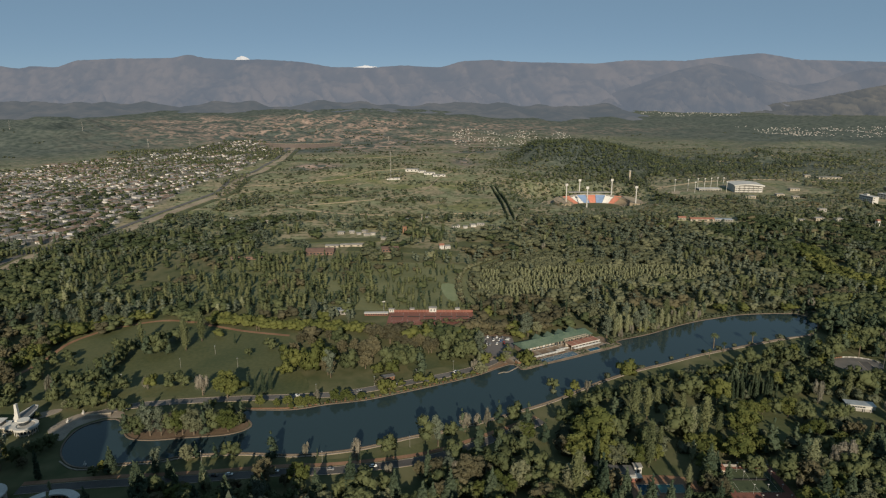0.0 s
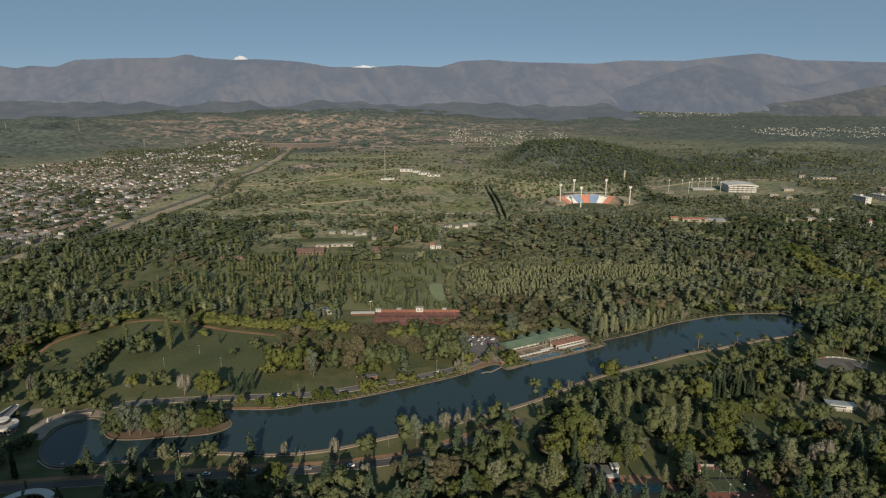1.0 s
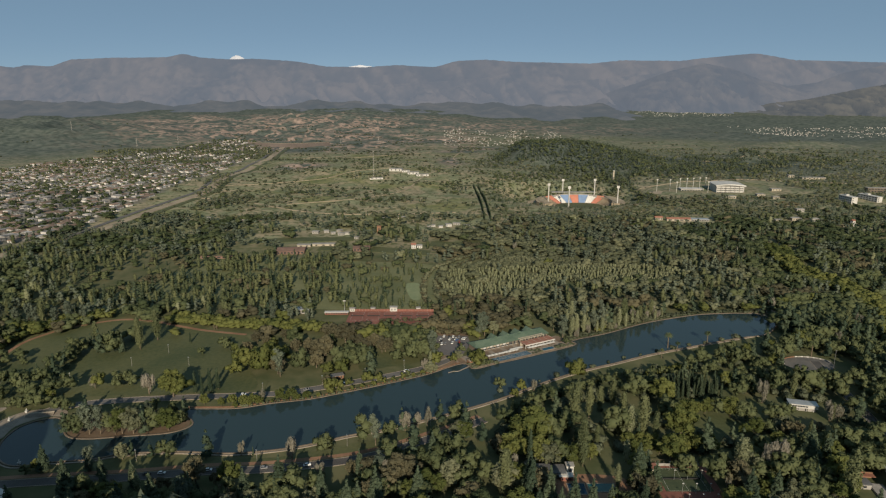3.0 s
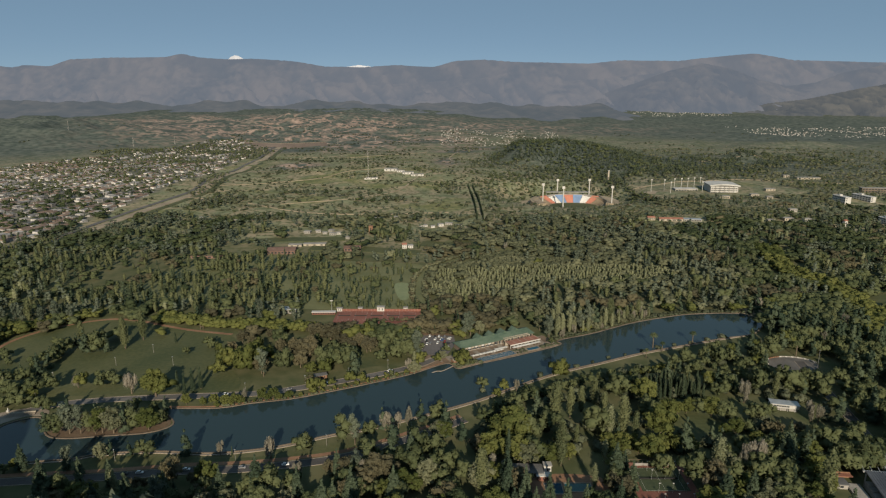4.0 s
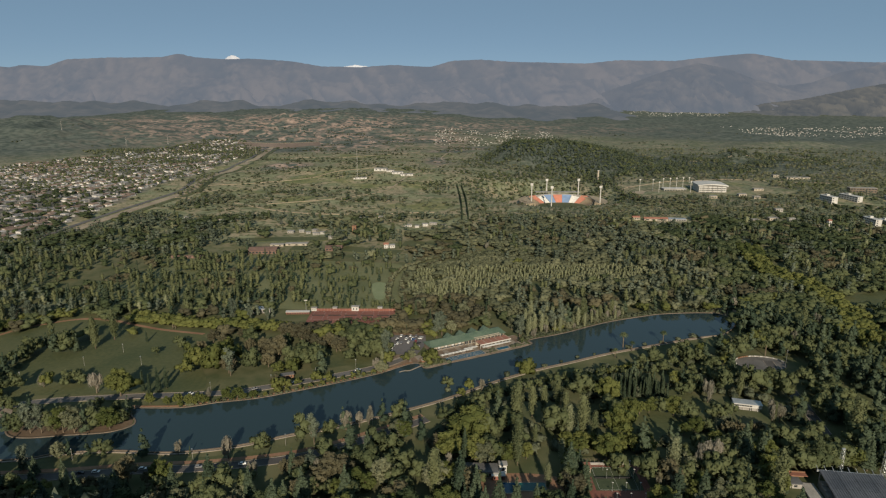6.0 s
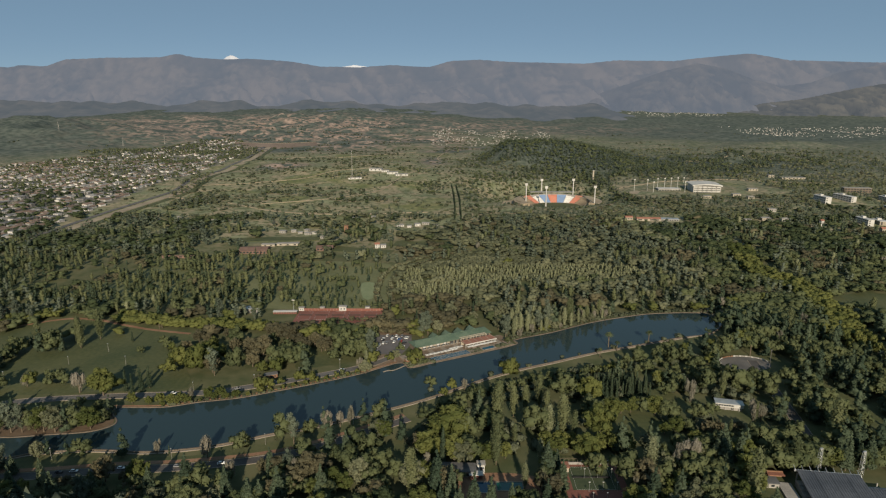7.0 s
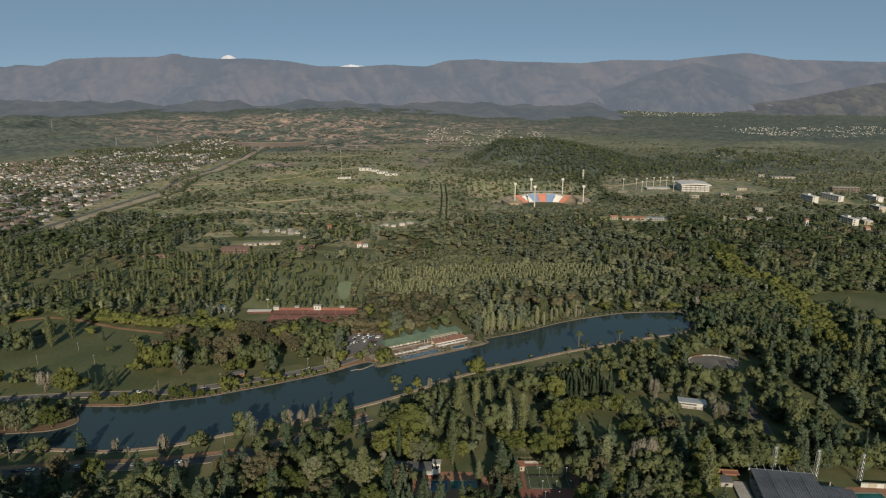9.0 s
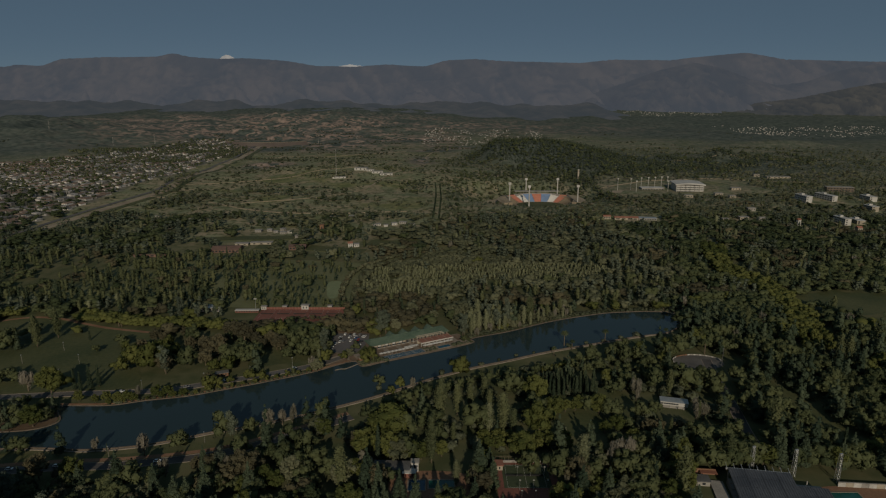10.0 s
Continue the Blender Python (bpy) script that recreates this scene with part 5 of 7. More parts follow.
# along the south shore, then along the north shore
for k, x, y, h in (("conifer", -100, 322, 20), ("conifer", -145, 323, 12), ("conifer", -134, 323, 11), ("broad", -123, 321, 13), ("pale", -81, 324, 9), ("cypress", -74, 324, 6), ("pale", -50, 320, 16), ("broad", -33, 327, 14), ("broad", -9, 338, 20), ("euca", -3, 335, 22), ("pale", 14, 352, 13), ("pale", 22, 355, 12), ("pale", 28, 358, 12), ("conifer", 12, 353, 17), ("conifer", 36, 362, 18), ("broad", 46, 364, 15), ("broad", 5, 345, 12), ("conifer", -152, 303, 14), ("plane", -190, 309, 6), ("broad", 79, 408, 10), ("plane", 138, 430, 12), ("plane", 88, 396, 8),):
    POOL[k].append((x, y, h, rng.uniform(0, 6.28)))
for k, x, y, h in (("pale", 258, 388, 17), ("pale", 290, 364, 15), ("pale", 294, 362, 14), ("poplar", 262, 350, 9), ("pale", 271, 350, 9), ("pale", 221, 309, 17), ("pale", 226, 310, 19), ("pale", 231, 312, 18), ("pale", 218, 306, 14), ("conifer", 214, 336, 17), ("pale", 192, 293, 9), ("conifer", 240, 294, 16), ("conifer", 258, 288, 12), ("plane", 199, 373, 11), ("plane", 206, 372, 10), ("plane", 213, 374, 9), ("broad", 221, 373, 12), ("plane", 187, 271, 17), ("conifer", 88, 294, 14), ("broad", 96, 296, 9), ("plane", 82, 298, 12),):
    POOL[k].append((x, y, h, rng.uniform(0, 6.28)))
for k, x, y, h in (("plane", -125, 384, 9), ("plane", -113, 383, 7), ("plane", -106, 384, 9), ("plane", -98, 384, 8), ("plane", -92, 385, 9), ("pale", -86, 390, 11), ("plane", -75, 391, 10), ("plane", -68, 393, 9), ("plane", -42, 403, 12), ("plane", -37, 405, 10), ("rust", -45, 410, 10), ("plane", -17, 416, 11), ("plane", -9, 418, 9), ("pale", 24, 437, 11), ("plane", 29, 437, 10), ("broad", 12, 428, 6), ("plane", -30, 412, 7), ("plane", 68, 452, 12), ("plane", 62, 456, 9), ("plane", 68, 457, 11), ("broad", 53, 471, 9), ("plane", 66, 519, 13),):
    POOL[k].append((x, y, h, rng.uniform(0, 6.28)))
for k, x, y, h in (("shrub", 76, 452, 3), ("shrub", 80, 450, 3), ("shrub", 72, 452, 3.4), ("broad", 142, 490, 7), ("shrub", 138, 484, 3.5), ("shrub", 134, 482, 3), ("conifer", -267, 429, 11), ("broad", -264, 440, 12), ("broad", -263, 449, 11), ("conifer", -262, 457, 13), ("broad", -259, 464, 12), ("broad", -257, 472, 13), ("conifer", -255, 481, 14), ("broad", -311, 441, 12), ("conifer", -303, 409, 15), ("broad", -310, 456, 10), ("broad", -288, 446, 8), ("broad", -300, 420, 12), ("pale", -213, 409, 12), ("broad", -197, 409, 9), ("broad", 74, 449, 5), ("plane", 66, 522, 13),):
    POOL[k].append((x, y, h, rng.uniform(0, 6.28)))
for k, x, y, h in (("plane", 178, 517, 9), ("plane", 46, 452, 9),):
    POOL[k].append((x, y, h, rng.uniform(0, 6.28)))

NAMES = {"silver": "silver_poplar", "broad": "broadleaf_tree", "elm": "elm", "plane": "plane_tree", "rust": "brown_tree", "euca": "eucalyptus", "poplar": "poplar", "cypress": "cypress", "conifer": "conifer", "shrub": "shrub", "pale": "bare_tree"}
for kind, rows in POOL.items():
    rows = sorted([(r[0], r[1], r[2] * (0.62 if abs(r[0] - 305) < 150 and 1070 < r[1] < 1300 else 1.0), r[3]) for r in rows], key=lambda r: r[1])     # trees before the stadium lowered so that the camera sees it
    hidden = [r for r in rows if r[1] < 244 and r[0] < 75 or r[1] < 236]
    rows = [r for r in rows if r not in hidden]
    near = [r for r in rows if r[1] < 560][:(100 if kind != "shrub" else 0)]
    for i, r in enumerate(near):
        tree(kind, r[0], r[1], r[2], math.degrees(r[3]), i, "park trees")
    rest = rows[len(near):]
    close = [r for r in rest if r[1] < 500]
    mid = [r for r in rest if 500 <= r[1] < 760]
    far_ = [r for r in rest if 760 <= r[1] < 1250]
    dist = [r for r in rest if r[1] >= 1250]
    nm = "woods" if kind != "shrub" else "scrub"
    many = WORDS[kind].replace("tree", "trees")
    scatter(nm, kind, hidden, 60, 1.1, many + ", unseen at the edge of the park", 4, 2, 3, 7)
    scatter(nm, kind, close, 250, 0.56, many + ", in the near woods", 4, 2, 3, 14)
    scatter(nm, kind, mid, 78, 0.76, many + ", in dense woods", 4, 2, 3, 8, 1.38)
    scatter(nm, kind, far_, 38, 1.05, many + ", in far woods", 4, 2, 3, 5, 1.45)
    scatter(nm, kind, dist, 12, 1.5, many + ", in the distance", 4, 1, 2, 3, 1.25)

# ================= buildings and other things =================
def gz(x, y):
    return float(ground_z(x, y))


def gable(x0, x1, y0, y1, z, rise, over=0.4, bm=None, hip=0.0):
    """A pitched roof with its ridge along x, as a closed solid."""
    own = bm or bmesh.new()
    x0, x1, y0, y1 = x0 - over, x1 + over, y0 - over, y1 + over
    ym = (y0 + y1) / 2
    lo = [own.verts.new(p) for p in ((x0, y0, z), (x1, y0, z), (x1, y1, z), (x0, y1, z))]
    up = [own.verts.new((p.co.x, p.co.y, z + 0.2)) for p in lo]
    r = [own.verts.new((x0 + hip, ym, z + 0.2 + rise)), own.verts.new((x1 - hip, ym, z + 0.2 + rise))]
    own.faces.new(lo[::-1])
    for i in range(4):
        own.faces.new((lo[i], lo[(i + 1) % 4], up[(i + 1) % 4], up[i]))
    for f in ((up[0], up[1], r[1], r[0]), (up[2], up[3], r[0], r[1]), (up[1], up[2], r[1]), (up[3], up[0], r[0])):
        own.faces.new(f)
    return own


def windows(parent, x0, x1, y, z0, z1, n, share=0.6, mat=None, out=-1):
    """A row of panes on a wall that faces -y (out -1) or +y."""
    step = (x1 - x0) / n
    share = share if n > 3 else 0.3
    for i in range(n):
        a = x0 + step * (i + 0.5 - share / 2)
        part("window", box(a, a + step * share, min(y, y + out * 0.12), max(y, y + out * 0.12), z0, z1), mat or GLASS, parent)


def building(name, x, y, turn, w, d, h, label, category, wall=None, roof=None, pitched=0.0, rows=1, n=6, z=None, over=0.5, group=""):
    b = thing(name, x, y, gz(x, y) if z is None else z, turn, label, category, group)
    part("wall", box(-w / 2, w / 2, -d / 2, d / 2, -1.0, h), wall or WHITE, b)
    if pitched:
        part("roof", gable(-w / 2, w / 2, -d / 2, d / 2, h, pitched, over), roof or RED_ROOF, b)
    else:
        part("roof", box(-w / 2 - over, w / 2 + over, -d / 2 - over, d / 2 + over, h, h + 0.5, bevel=0.1), roof or CONCRETE, b)
    for r in range(rows):
        hh = h / rows
        windows(b, -w / 2 + 0.5, w / 2 - 0.5, -d / 2, r * hh + hh * 0.3, r * hh + hh * 0.78, n)
    return b


# ---- rowing club on the shore ----
CLUB = pose(62, 441, 0, 0, 0, 27.9)


def club_thing(name, u, v, label, category, group="", z=0.0):
    ob = new(name)
    ob.matrix_basis = CLUB @ pose(u, v, z)
    return tagged(ob, label, category, group)


def place(u, v):
    q = CLUB @ Vector((u, v, 0))
    return q.x, q.y


tt = club_thing("terrace", 0, 0, "pale paved club terrace beside the lake", "terrace")
part("slab", box(1, 97, 0.4, 23, 0, 0.9), PAVING, tt)
part("coping", box(1, 97, 0.0, 0.4, 0, 1.1), STONE, tt)
for i in range(24):
    part("paving_strip", box(2 + 4 * i, 5.8 + 4 * i, 9.2, 22, 0.9, 0.95), RED_EARTH if i % 3 else PAVING, tt)
ch = club_thing("club_house", 17, 24, "long club house with a green metal roof", "building")
# the dark stone tone of this wall stands in for shade under the eaves
part("wall", box(0, 71, 0, 13, 0, 4.6), STONE, ch)
part("roof", gable(0, 71, 0, 13, 4.6, 3.1, 1.1, hip=3), GREEN_ROOF, ch, "green sheet-metal hipped roof")
for i in range(16):
    wp = part("window", box(1.5 + 4.3 * i, 4.6 + 4.3 * i, -0.15, 0, 1.5, 3.9), GLASS, ch)
    part("sill", box(1.3 + 4.3 * i, 4.8 + 4.3 * i, -0.35, 0, 1.3, 1.5), WHITE, wp)
    part("mullion", box(3.0 + 4.3 * i, 3.12 + 4.3 * i, -0.22, -0.15, 1.5, 3.9), WHITE, wp)
for i, u in enumerate((22, 34, 46, 58)):
    g = bmesh.new()
    vs = [g.verts.new(p) for p in ((u - 4, 6, 6.6), (u + 4, 6, 6.6), (u, 6, 9.0), (u - 4, 14.2, 5.4), (u + 4, 14.2, 5.4), (u, 14.2, 9.0))]
    for f in ((0, 1, 2), (5, 4, 3), (0, 2, 5, 3), (1, 4, 5, 2), (0, 3, 4, 1)):
        g.faces.new([vs[k] for k in f])
    part("dormer_roof", g, GREEN_ROOF, ch)
for i in range(9):
    part("fascia_board", box(2 + 3.2 * i, 4.6 + 3.2 * i, -1.5, -1.3, 3.4, 4.6), WHITE if i % 2 else CREAM, ch)
for i in range(12):
    part("post", box(34 + 3.2 * i, 34.4 + 3.2 * i, -1.6, -1.2, 0.9, 4.6), CREAM, ch)
rp = club_thing("pavilion", 56, 11, "open pavilion with a flat red roof", "building")
part("roof", box(0, 30, 0, 8.5, 4.2, 4.6, bevel=0.1), RED_ROOF, rp, "weathered red sheet roof")
part("fascia", box(-0.3, 30.3, -0.3, 0, 3.7, 4.5), WHITE, rp)
part("wall", box(0, 30, 7.6, 8.4, 0.9, 4.2), CREAM, rp)
for i in range(9):
    part("post", box(0.2 + 3.6 * i, 0.6 + 3.6 * i, 0.1, 0.5, 0.9, 4.2), WHITE, rp)
for k in range(6):
    part("roof_rib", box(0.3 + 5.8 * k, 0.55 + 5.8 * k, 0.1, 8.4, 4.6, 4.78), CREAM, rp)
pg = club_thing("pergola", 57, 20.5, "cream timber pergola with an open beam roof", "pergola", z=0.9)
for v_ in (0.0, 2.6):
    part("beam", box(0, 25, v_, v_ + 0.3, 4.6, 5.1), CREAM, pg)
for k in range(13):
    part("crossbeam", box(0.3 + 2 * k, 0.5 + 2 * k, -0.4, 3.3, 5.1, 5.3), CREAM, pg)
for k in range(6):
    part("post", box(0.2 + 4.8 * k, 0.5 + 4.8 * k, 0.0, 0.3, 0, 4.6), CREAM, pg)
POOL_WATER = material("pool_water", (0.007, 0.052, 0.095), (0.018, 0.088, 0.140), rough=0.15, big=0.2, small=1.5, spec=0.12)
DEEP_POOL = material("deep_pool_water", (0.008, 0.045, 0.085), (0.012, 0.065, 0.11), rough=0.06, big=0.2, small=1.5, spec=0.5)
TEAL_POOL = material("teal_pool_water", (0.008, 0.065, 0.06), (0.012, 0.085, 0.078), rough=0.06, big=0.2, small=1.5, spec=0.5)


def pool(x0, x1, y0, y1, z, mat, m, label):
    p = new("swimming_pool")
    p.matrix_basis = m
    tagged(p, label, "pool")
    part("basin_water", box(x0, x1, y0, y1, z - 0.6, z), mat, p)
    for a in ((x0 - 0.6, x1 + 0.6, y0 - 0.6, y0), (x0 - 0.6, x1 + 0.6, y1, y1 + 0.6), (x0 - 0.6, x0, y0, y1), (x1, x1 + 0.6, y0, y1)):
        part("coping", box(*a, z - 0.6, z + 0.12), PAVING, p)
    return p


cp = pool(19, 55, 1.0, 8.2, 1.0, POOL_WATER, CLUB, "turquoise outdoor swimming pool with lane ropes")
for i in range(5):
    part("lane_rope", box(19.2, 54.8, 2.2 + 1.2 * i, 2.28 + 1.2 * i, 1.0, 1.08), CONCRETE, cp)
pool(68, 79, 1.5, 5.8, 1.0, POOL_WATER, CLUB, "small pale blue children's pool")


def parasol(u, v, first=[]):
    if not first:
        p = club_thing("sunshade", u, v, "white canvas sunshade on the pool terrace", "sunshade", "sunshades by the pool", 0.9)
        part("pole", rod((0, 0, 0), (0, 0, 2.4), 0.06, 0.06), STEEL, p)
        g = bmesh.new()
        top = g.verts.new((0, 0, 2.9))
        ring = [g.verts.new((1.5 * a, 1.3 * b, 2.2)) for a, b in ((-1, -1), (1, -1), (1, 1), (-1, 1))]
        low = [g.verts.new((q.co.x, q.co.y, 2.0)) for q in ring]
        for i in range(4):
            g.faces.new((ring[i], ring[(i + 1) % 4], top))
            g.faces.new((low[i], low[(i + 1) % 4], ring[(i + 1) % 4], ring[i]))
        g.faces.new(low[::-1])
        part("canopy", g, WHITE, p, "white canvas canopy")
        first.append(p)
        return p
    return copy_thing(first[0], CLUB @ pose(u, v, 0.9))


for i in range(9):
    parasol(20 + 3.3 * i, 10.2)
for i in range(9):
    parasol(58 + 3.1 * i, 8.8)
for i in range(4):
    parasol(43 + 3.2 * i, 12.6)
hut = club_thing("boat_house", 4, 8, "small orange timber boat house", "building")
part("wall", box(-3, 5, 0, 5, 0, 3), SOIL, hut)
part("roof", gable(-3, 5, 0, 5, 3, 1.2), PAVING, hut)
part("door", box(0, 2, -0.1, 0, 0.1, 2.3), DARK, hut)
jl = smooth_line([(42, 434), (46, 436.5), (50, 437), (57, 444), (60, 447)], 5)
ribbon("jetty", jl, 0.45, -0.45, 0.25, 0.5, PAVING, label="narrow crooked floating jetty", category="jetty", kind="")

# ---- cars ----
CAR_PAINT = [material("car_paint_" + n, tuple(c * 0.85 for c in v), v, rough=0.25, spec=0.5) for n, v in (("white", (0.75, 0.75, 0.74)), ("black", (0.02, 0.02, 0.022)), ("grey", (0.22, 0.22, 0.23)), ("red", (0.35, 0.03, 0.02)), ("blue", (0.05, 0.1, 0.25)))]
CAR_WORDS = ("white", "black", "grey", "red", "blue")
RUBBER = material("tyre_rubber", (0.015, 0.015, 0.015), (0.03, 0.03, 0.03))
made_cars = {}


def car(x, y, turn, c, where="parked on the asphalt"):
    m = pose(x, y, 0.15, 0, 0, turn)
    key = (c, where)
    if key in made_cars:
        return copy_thing(made_cars[key], m)
    o = new("car")
    o.matrix_basis = m
    tagged(o, CAR_WORDS[c] + " hatchback car " + where, "car", "cars in the park")
    part("body", box(-2.1, 2.1, -0.88, 0.88, 0.3, 0.95, bevel=0.15), CAR_PAINT[c], o)
    g = bmesh.new()
    vs = [g.verts.new(p) for p in ((-1.7, -0.8, 0.95), (1.1, -0.8, 0.95), (1.1, 0.8, 0.95), (-1.7, 0.8, 0.95), (-1.3, -0.65, 1.48), (0.4, -0.65, 1.48), (0.4, 0.65, 1.48), (-1.3, 0.65, 1.48))]
    for f in ((4, 5, 6, 7), (0, 1, 5, 4), (1, 2, 6, 5), (2, 3, 7, 6), (3, 0, 4, 7)):
        g.faces.new([vs[k] for k in f])
    part("cabin_glass", g, GLASS, o)
    part("roof", box(-1.25, 0.35, -0.62, 0.62, 1.47, 1.54), CAR_PAINT[c], o)
    for a in (-1.35, 1.35):
        for b in (-0.8, 0.8):
            wl = part("wheel", rod((a, b - 0.12, 0.32), (a, b + 0.12, 0.32), 0.32, 0.32, 8), RUBBER, o)
            part("hub", rod((a, b - 0.14, 0.32), (a, b + 0.14, 0.32), 0.17, 0.17, 6), STEEL, wl, "grey steel wheel hub")
    made_cars[key] = o
    return o


cr = random.Random(3)
for i in range(9):
    if i not in (1, 2, 4, 6, 7):
        car(36 + 2.6 * i, 498 + 0.3 * i, 75 + cr.uniform(-4, 4), cr.choice((0, 1, 1, 2, 0, 4)))
for i in range(7):
    if i not in (0, 3, 5):
        car(34 + 3.0 * i, 488 + 0.8 * i, 80 + cr.uniform(-5, 5), cr.choice((0, 2, 1, 0, 3)))
for x, y, a, c in ((39, 505.5, 84, 0), (43.4, 504.5, 86, 1), (47, 505, 85, 0), (52, 505, 84, 2), (55.8, 500.2, 40, 0), (54.8, 489.1, 35, 1), (53.7, 482, 38, 0), (31.7, 473.3, 10, 2), (31.5, 478.5, 12, 0), (50, 497, 60, 4), (36.4, 495, 80, 1), (34.2, 484, 78, 0)):
    car(x, y, a, c)
for x, y, a, c in ((-103, 398.5, 5, 0), (-60, 406, 20, 2), (-36, 416, 25, 0), (-30, 418, 25, 1), (10, 437, 28, 0), (-95, 309, 4, 0), (-64, 311, 5, 2), (-40, 314, 14, 0), (-120, 306, 4, 0), (-128, 305, 4, 1)):
    car(x, y, a, c, "on the park road")

# ---- clay courts ----
ct = thing("clay_court", -20, 556, 0, 0, "row of red clay tennis courts with white lines", "tennis court", "", "")
part("surface", box(-32, 49, -20, 13, 0, 0.14), CLAY_MAT, ct)
for i in range(5):
    x0 = -29 + 15.5 * i
    for a in ((x0, x0 + 11, -10.9, -10.8), (x0, x0 + 11, 10.8, 10.9), (x0, x0 + 0.1, -10.8, 10.8), (x0 + 10.9, x0 + 11, -10.8, 10.8)):
        part("line", box(a[0], a[1], a[2], a[3], 0.14, 0.16), WHITE, ct)
    part("net", box(x0 - 0.5, x0 + 11.5, -0.03, 0.03, 0.14, 1.05), DARK, ct)
for i in range(28):
    part("fence_post", rod((-32 + 3 * i, 13, 0), (-32 + 3 * i, 13, 3.2), 0.05, 0.05, 4), STEEL, ct)
part("back_wall", box(-32, 49, 13.2, 13.5, 0, 2.4), CLAY_MAT, ct)
for x, y, w, d, h in ((-10, 571, 7, 4, 4), (14, 571, 4, 3, 3.4), (-50, 570, 5, 3, 3), (-30, 571, 4, 3, 3)):
    building("hut", x, y, 0, w, d, h, "small white hut beside the clay courts", "hut", n=2)
building("court_shed", -64, 562, 2, 22, 4, 2.0, "long low red shed with a white roof edge", "shed", wall=CLAY_MAT, roof=WHITE, n=9)
building("grey_shed", -100, 566, 2, 18, 8, 4, "grey metal shed under trees", "shed", wall=CONCRETE, roof=STEEL, n=5)
lm = thing("light_mast", -57, 566, 0, 0, "slim floodlight mast with a crossbar", "mast")
part("pole", rod((0, 0, 0), (0, 0, 12), 0.18, 0.12), STEEL, lm)
part("lamp_bar", box(-1.4, 1.4, -0.2, 0.2, 11.6, 12.4), WHITE, lm)
building("boundary_wall", 40, 524, 6, 24, 0.8, 0.9, "low red boundary wall behind the car park", "wall", wall=CLAY_MAT, roof=CLAY_MAT, n=1, over=0.1)

# ---- white museum like a ship ----
mu = thing("museum", -269, 353, 0, 0, "white streamlined museum building with a slender tower", "building")
mu.matrix_basis = mu.matrix_basis @ Matrix.Diagonal((0.8, 0.8, 0.95, 1))
g = bmesh.new()
prof = [(-10.5, 3.2), (-6.5, 4.2), (-3.6, 6.2), (-1.9, 9.2), (-1.2, 13), (-0.9, 17.5), (0.9, 17.5), (1.3, 3.2)]
lo = [g.verts.new((a - 2.5, 3.4, b)) for a, b in prof]
hi = [g.verts.new((a - 2.5, 5.6, b)) for a, b in prof]
g.faces.new(lo)
g.faces.new(hi[::-1])
for i in range(len(prof)):
    j = (i + 1) % len(prof)
    g.faces.new((lo[j], lo[i], hi[i], hi[j]))
part("tower", g, WHITE, mu, "tall white curved fin tower")


def ring_slab(cx, cy, r0, r1, z0, z1, a0=0.0, a1=2 * math.pi, n=28):
    g = bmesh.new()
    rows = []
    for k in range(n + 1):
        a = a0 + (a1 - a0) * k / n
        rows.append([g.verts.new((cx + r * math.cos(a), cy + r * math.sin(a), z)) for r, z in ((r0, z0), (r1, z0), (r1, z1), (r0, z1))])
    for p, q in zip(rows[:-1], rows[1:]):
        for i in range(4):
            g.faces.new((p[i], p[(i + 1) % 4], q[(i + 1) % 4], q[i]))
    if a1 - a0 < 6.2:
        g.faces.new(rows[0][::-1])
        g.faces.new(rows[-1])
    return g


part("disc_roof", ring_slab(7.5, -2, 0.3, 6.6, 4.3, 4.9), CONCRETE, mu, "round grey roof terrace")
part("disc_rim", ring_slab(7.5, -2, 6.6, 9.0, 4.1, 5.5), WHITE, mu, "broad white ring round the terrace")
part("lantern", ring_slab(4.5, 0.5, 0.3, 3.6, 4.9, 7.4), GLASS, mu)
part("lantern_roof", ring_slab(4.5, 0.5, 0.2, 4.4, 7.4, 8.0), WHITE, mu)
part("drum_wall", ring_slab(7.5, -2, 0.3, 6.8, 0, 4.3), CREAM, mu)
for k in range(11):
    a = math.pi * 0.95 + k * math.pi * 1.1 / 10
    part("window", ring_slab(7.5, -2, 6.7, 6.9, 1.2, 3.4, a, a + 0.2, 2), GLASS, mu)
    part("pillar", rod((7.5 + 8.2 * math.cos(a), -2 + 8.2 * math.sin(a), 0), (7.5 + 8.2 * math.cos(a), -2 + 8.2 * math.sin(a), 4.3), 0.2, 0.2), WHITE, mu)
part("hull_wall", box(-34, -2, -5, 5, 0, 4.2), CREAM, mu)
part("deck", box(-35, -1, -6, 6, 4.2, 4.9, bevel=0.15), WHITE, mu)
part("upper_wall", box(-30, -11, -3, 3, 4.9, 7.4), GLASS, mu)
part("upper_deck", box(-31, -10, -4, 4, 7.4, 7.9, bevel=0.15), WHITE, mu)
WING = [(4.2, 3), (1.6, 22), (-0.6, 26.5), (-4.4, 27.5), (-6.8, 14.5), (-6, 8)]
part("wing", prism(WING, 5.6, 6.5), GREY_ROOF, mu, "long grey roof wing like a prow")
for p, q in zip(WING, WING[1:] + WING[:1]):
    part("wing_rim", rod((*p, 6.4), (*q, 6.4), 0.5, 0.5, 6), WHITE, mu)
part("wing_wall", prism([(p[0] * 0.8 - 0.3, p[1] * 0.9 + 1.2) for p in WING], 0, 5.6), CREAM, mu)
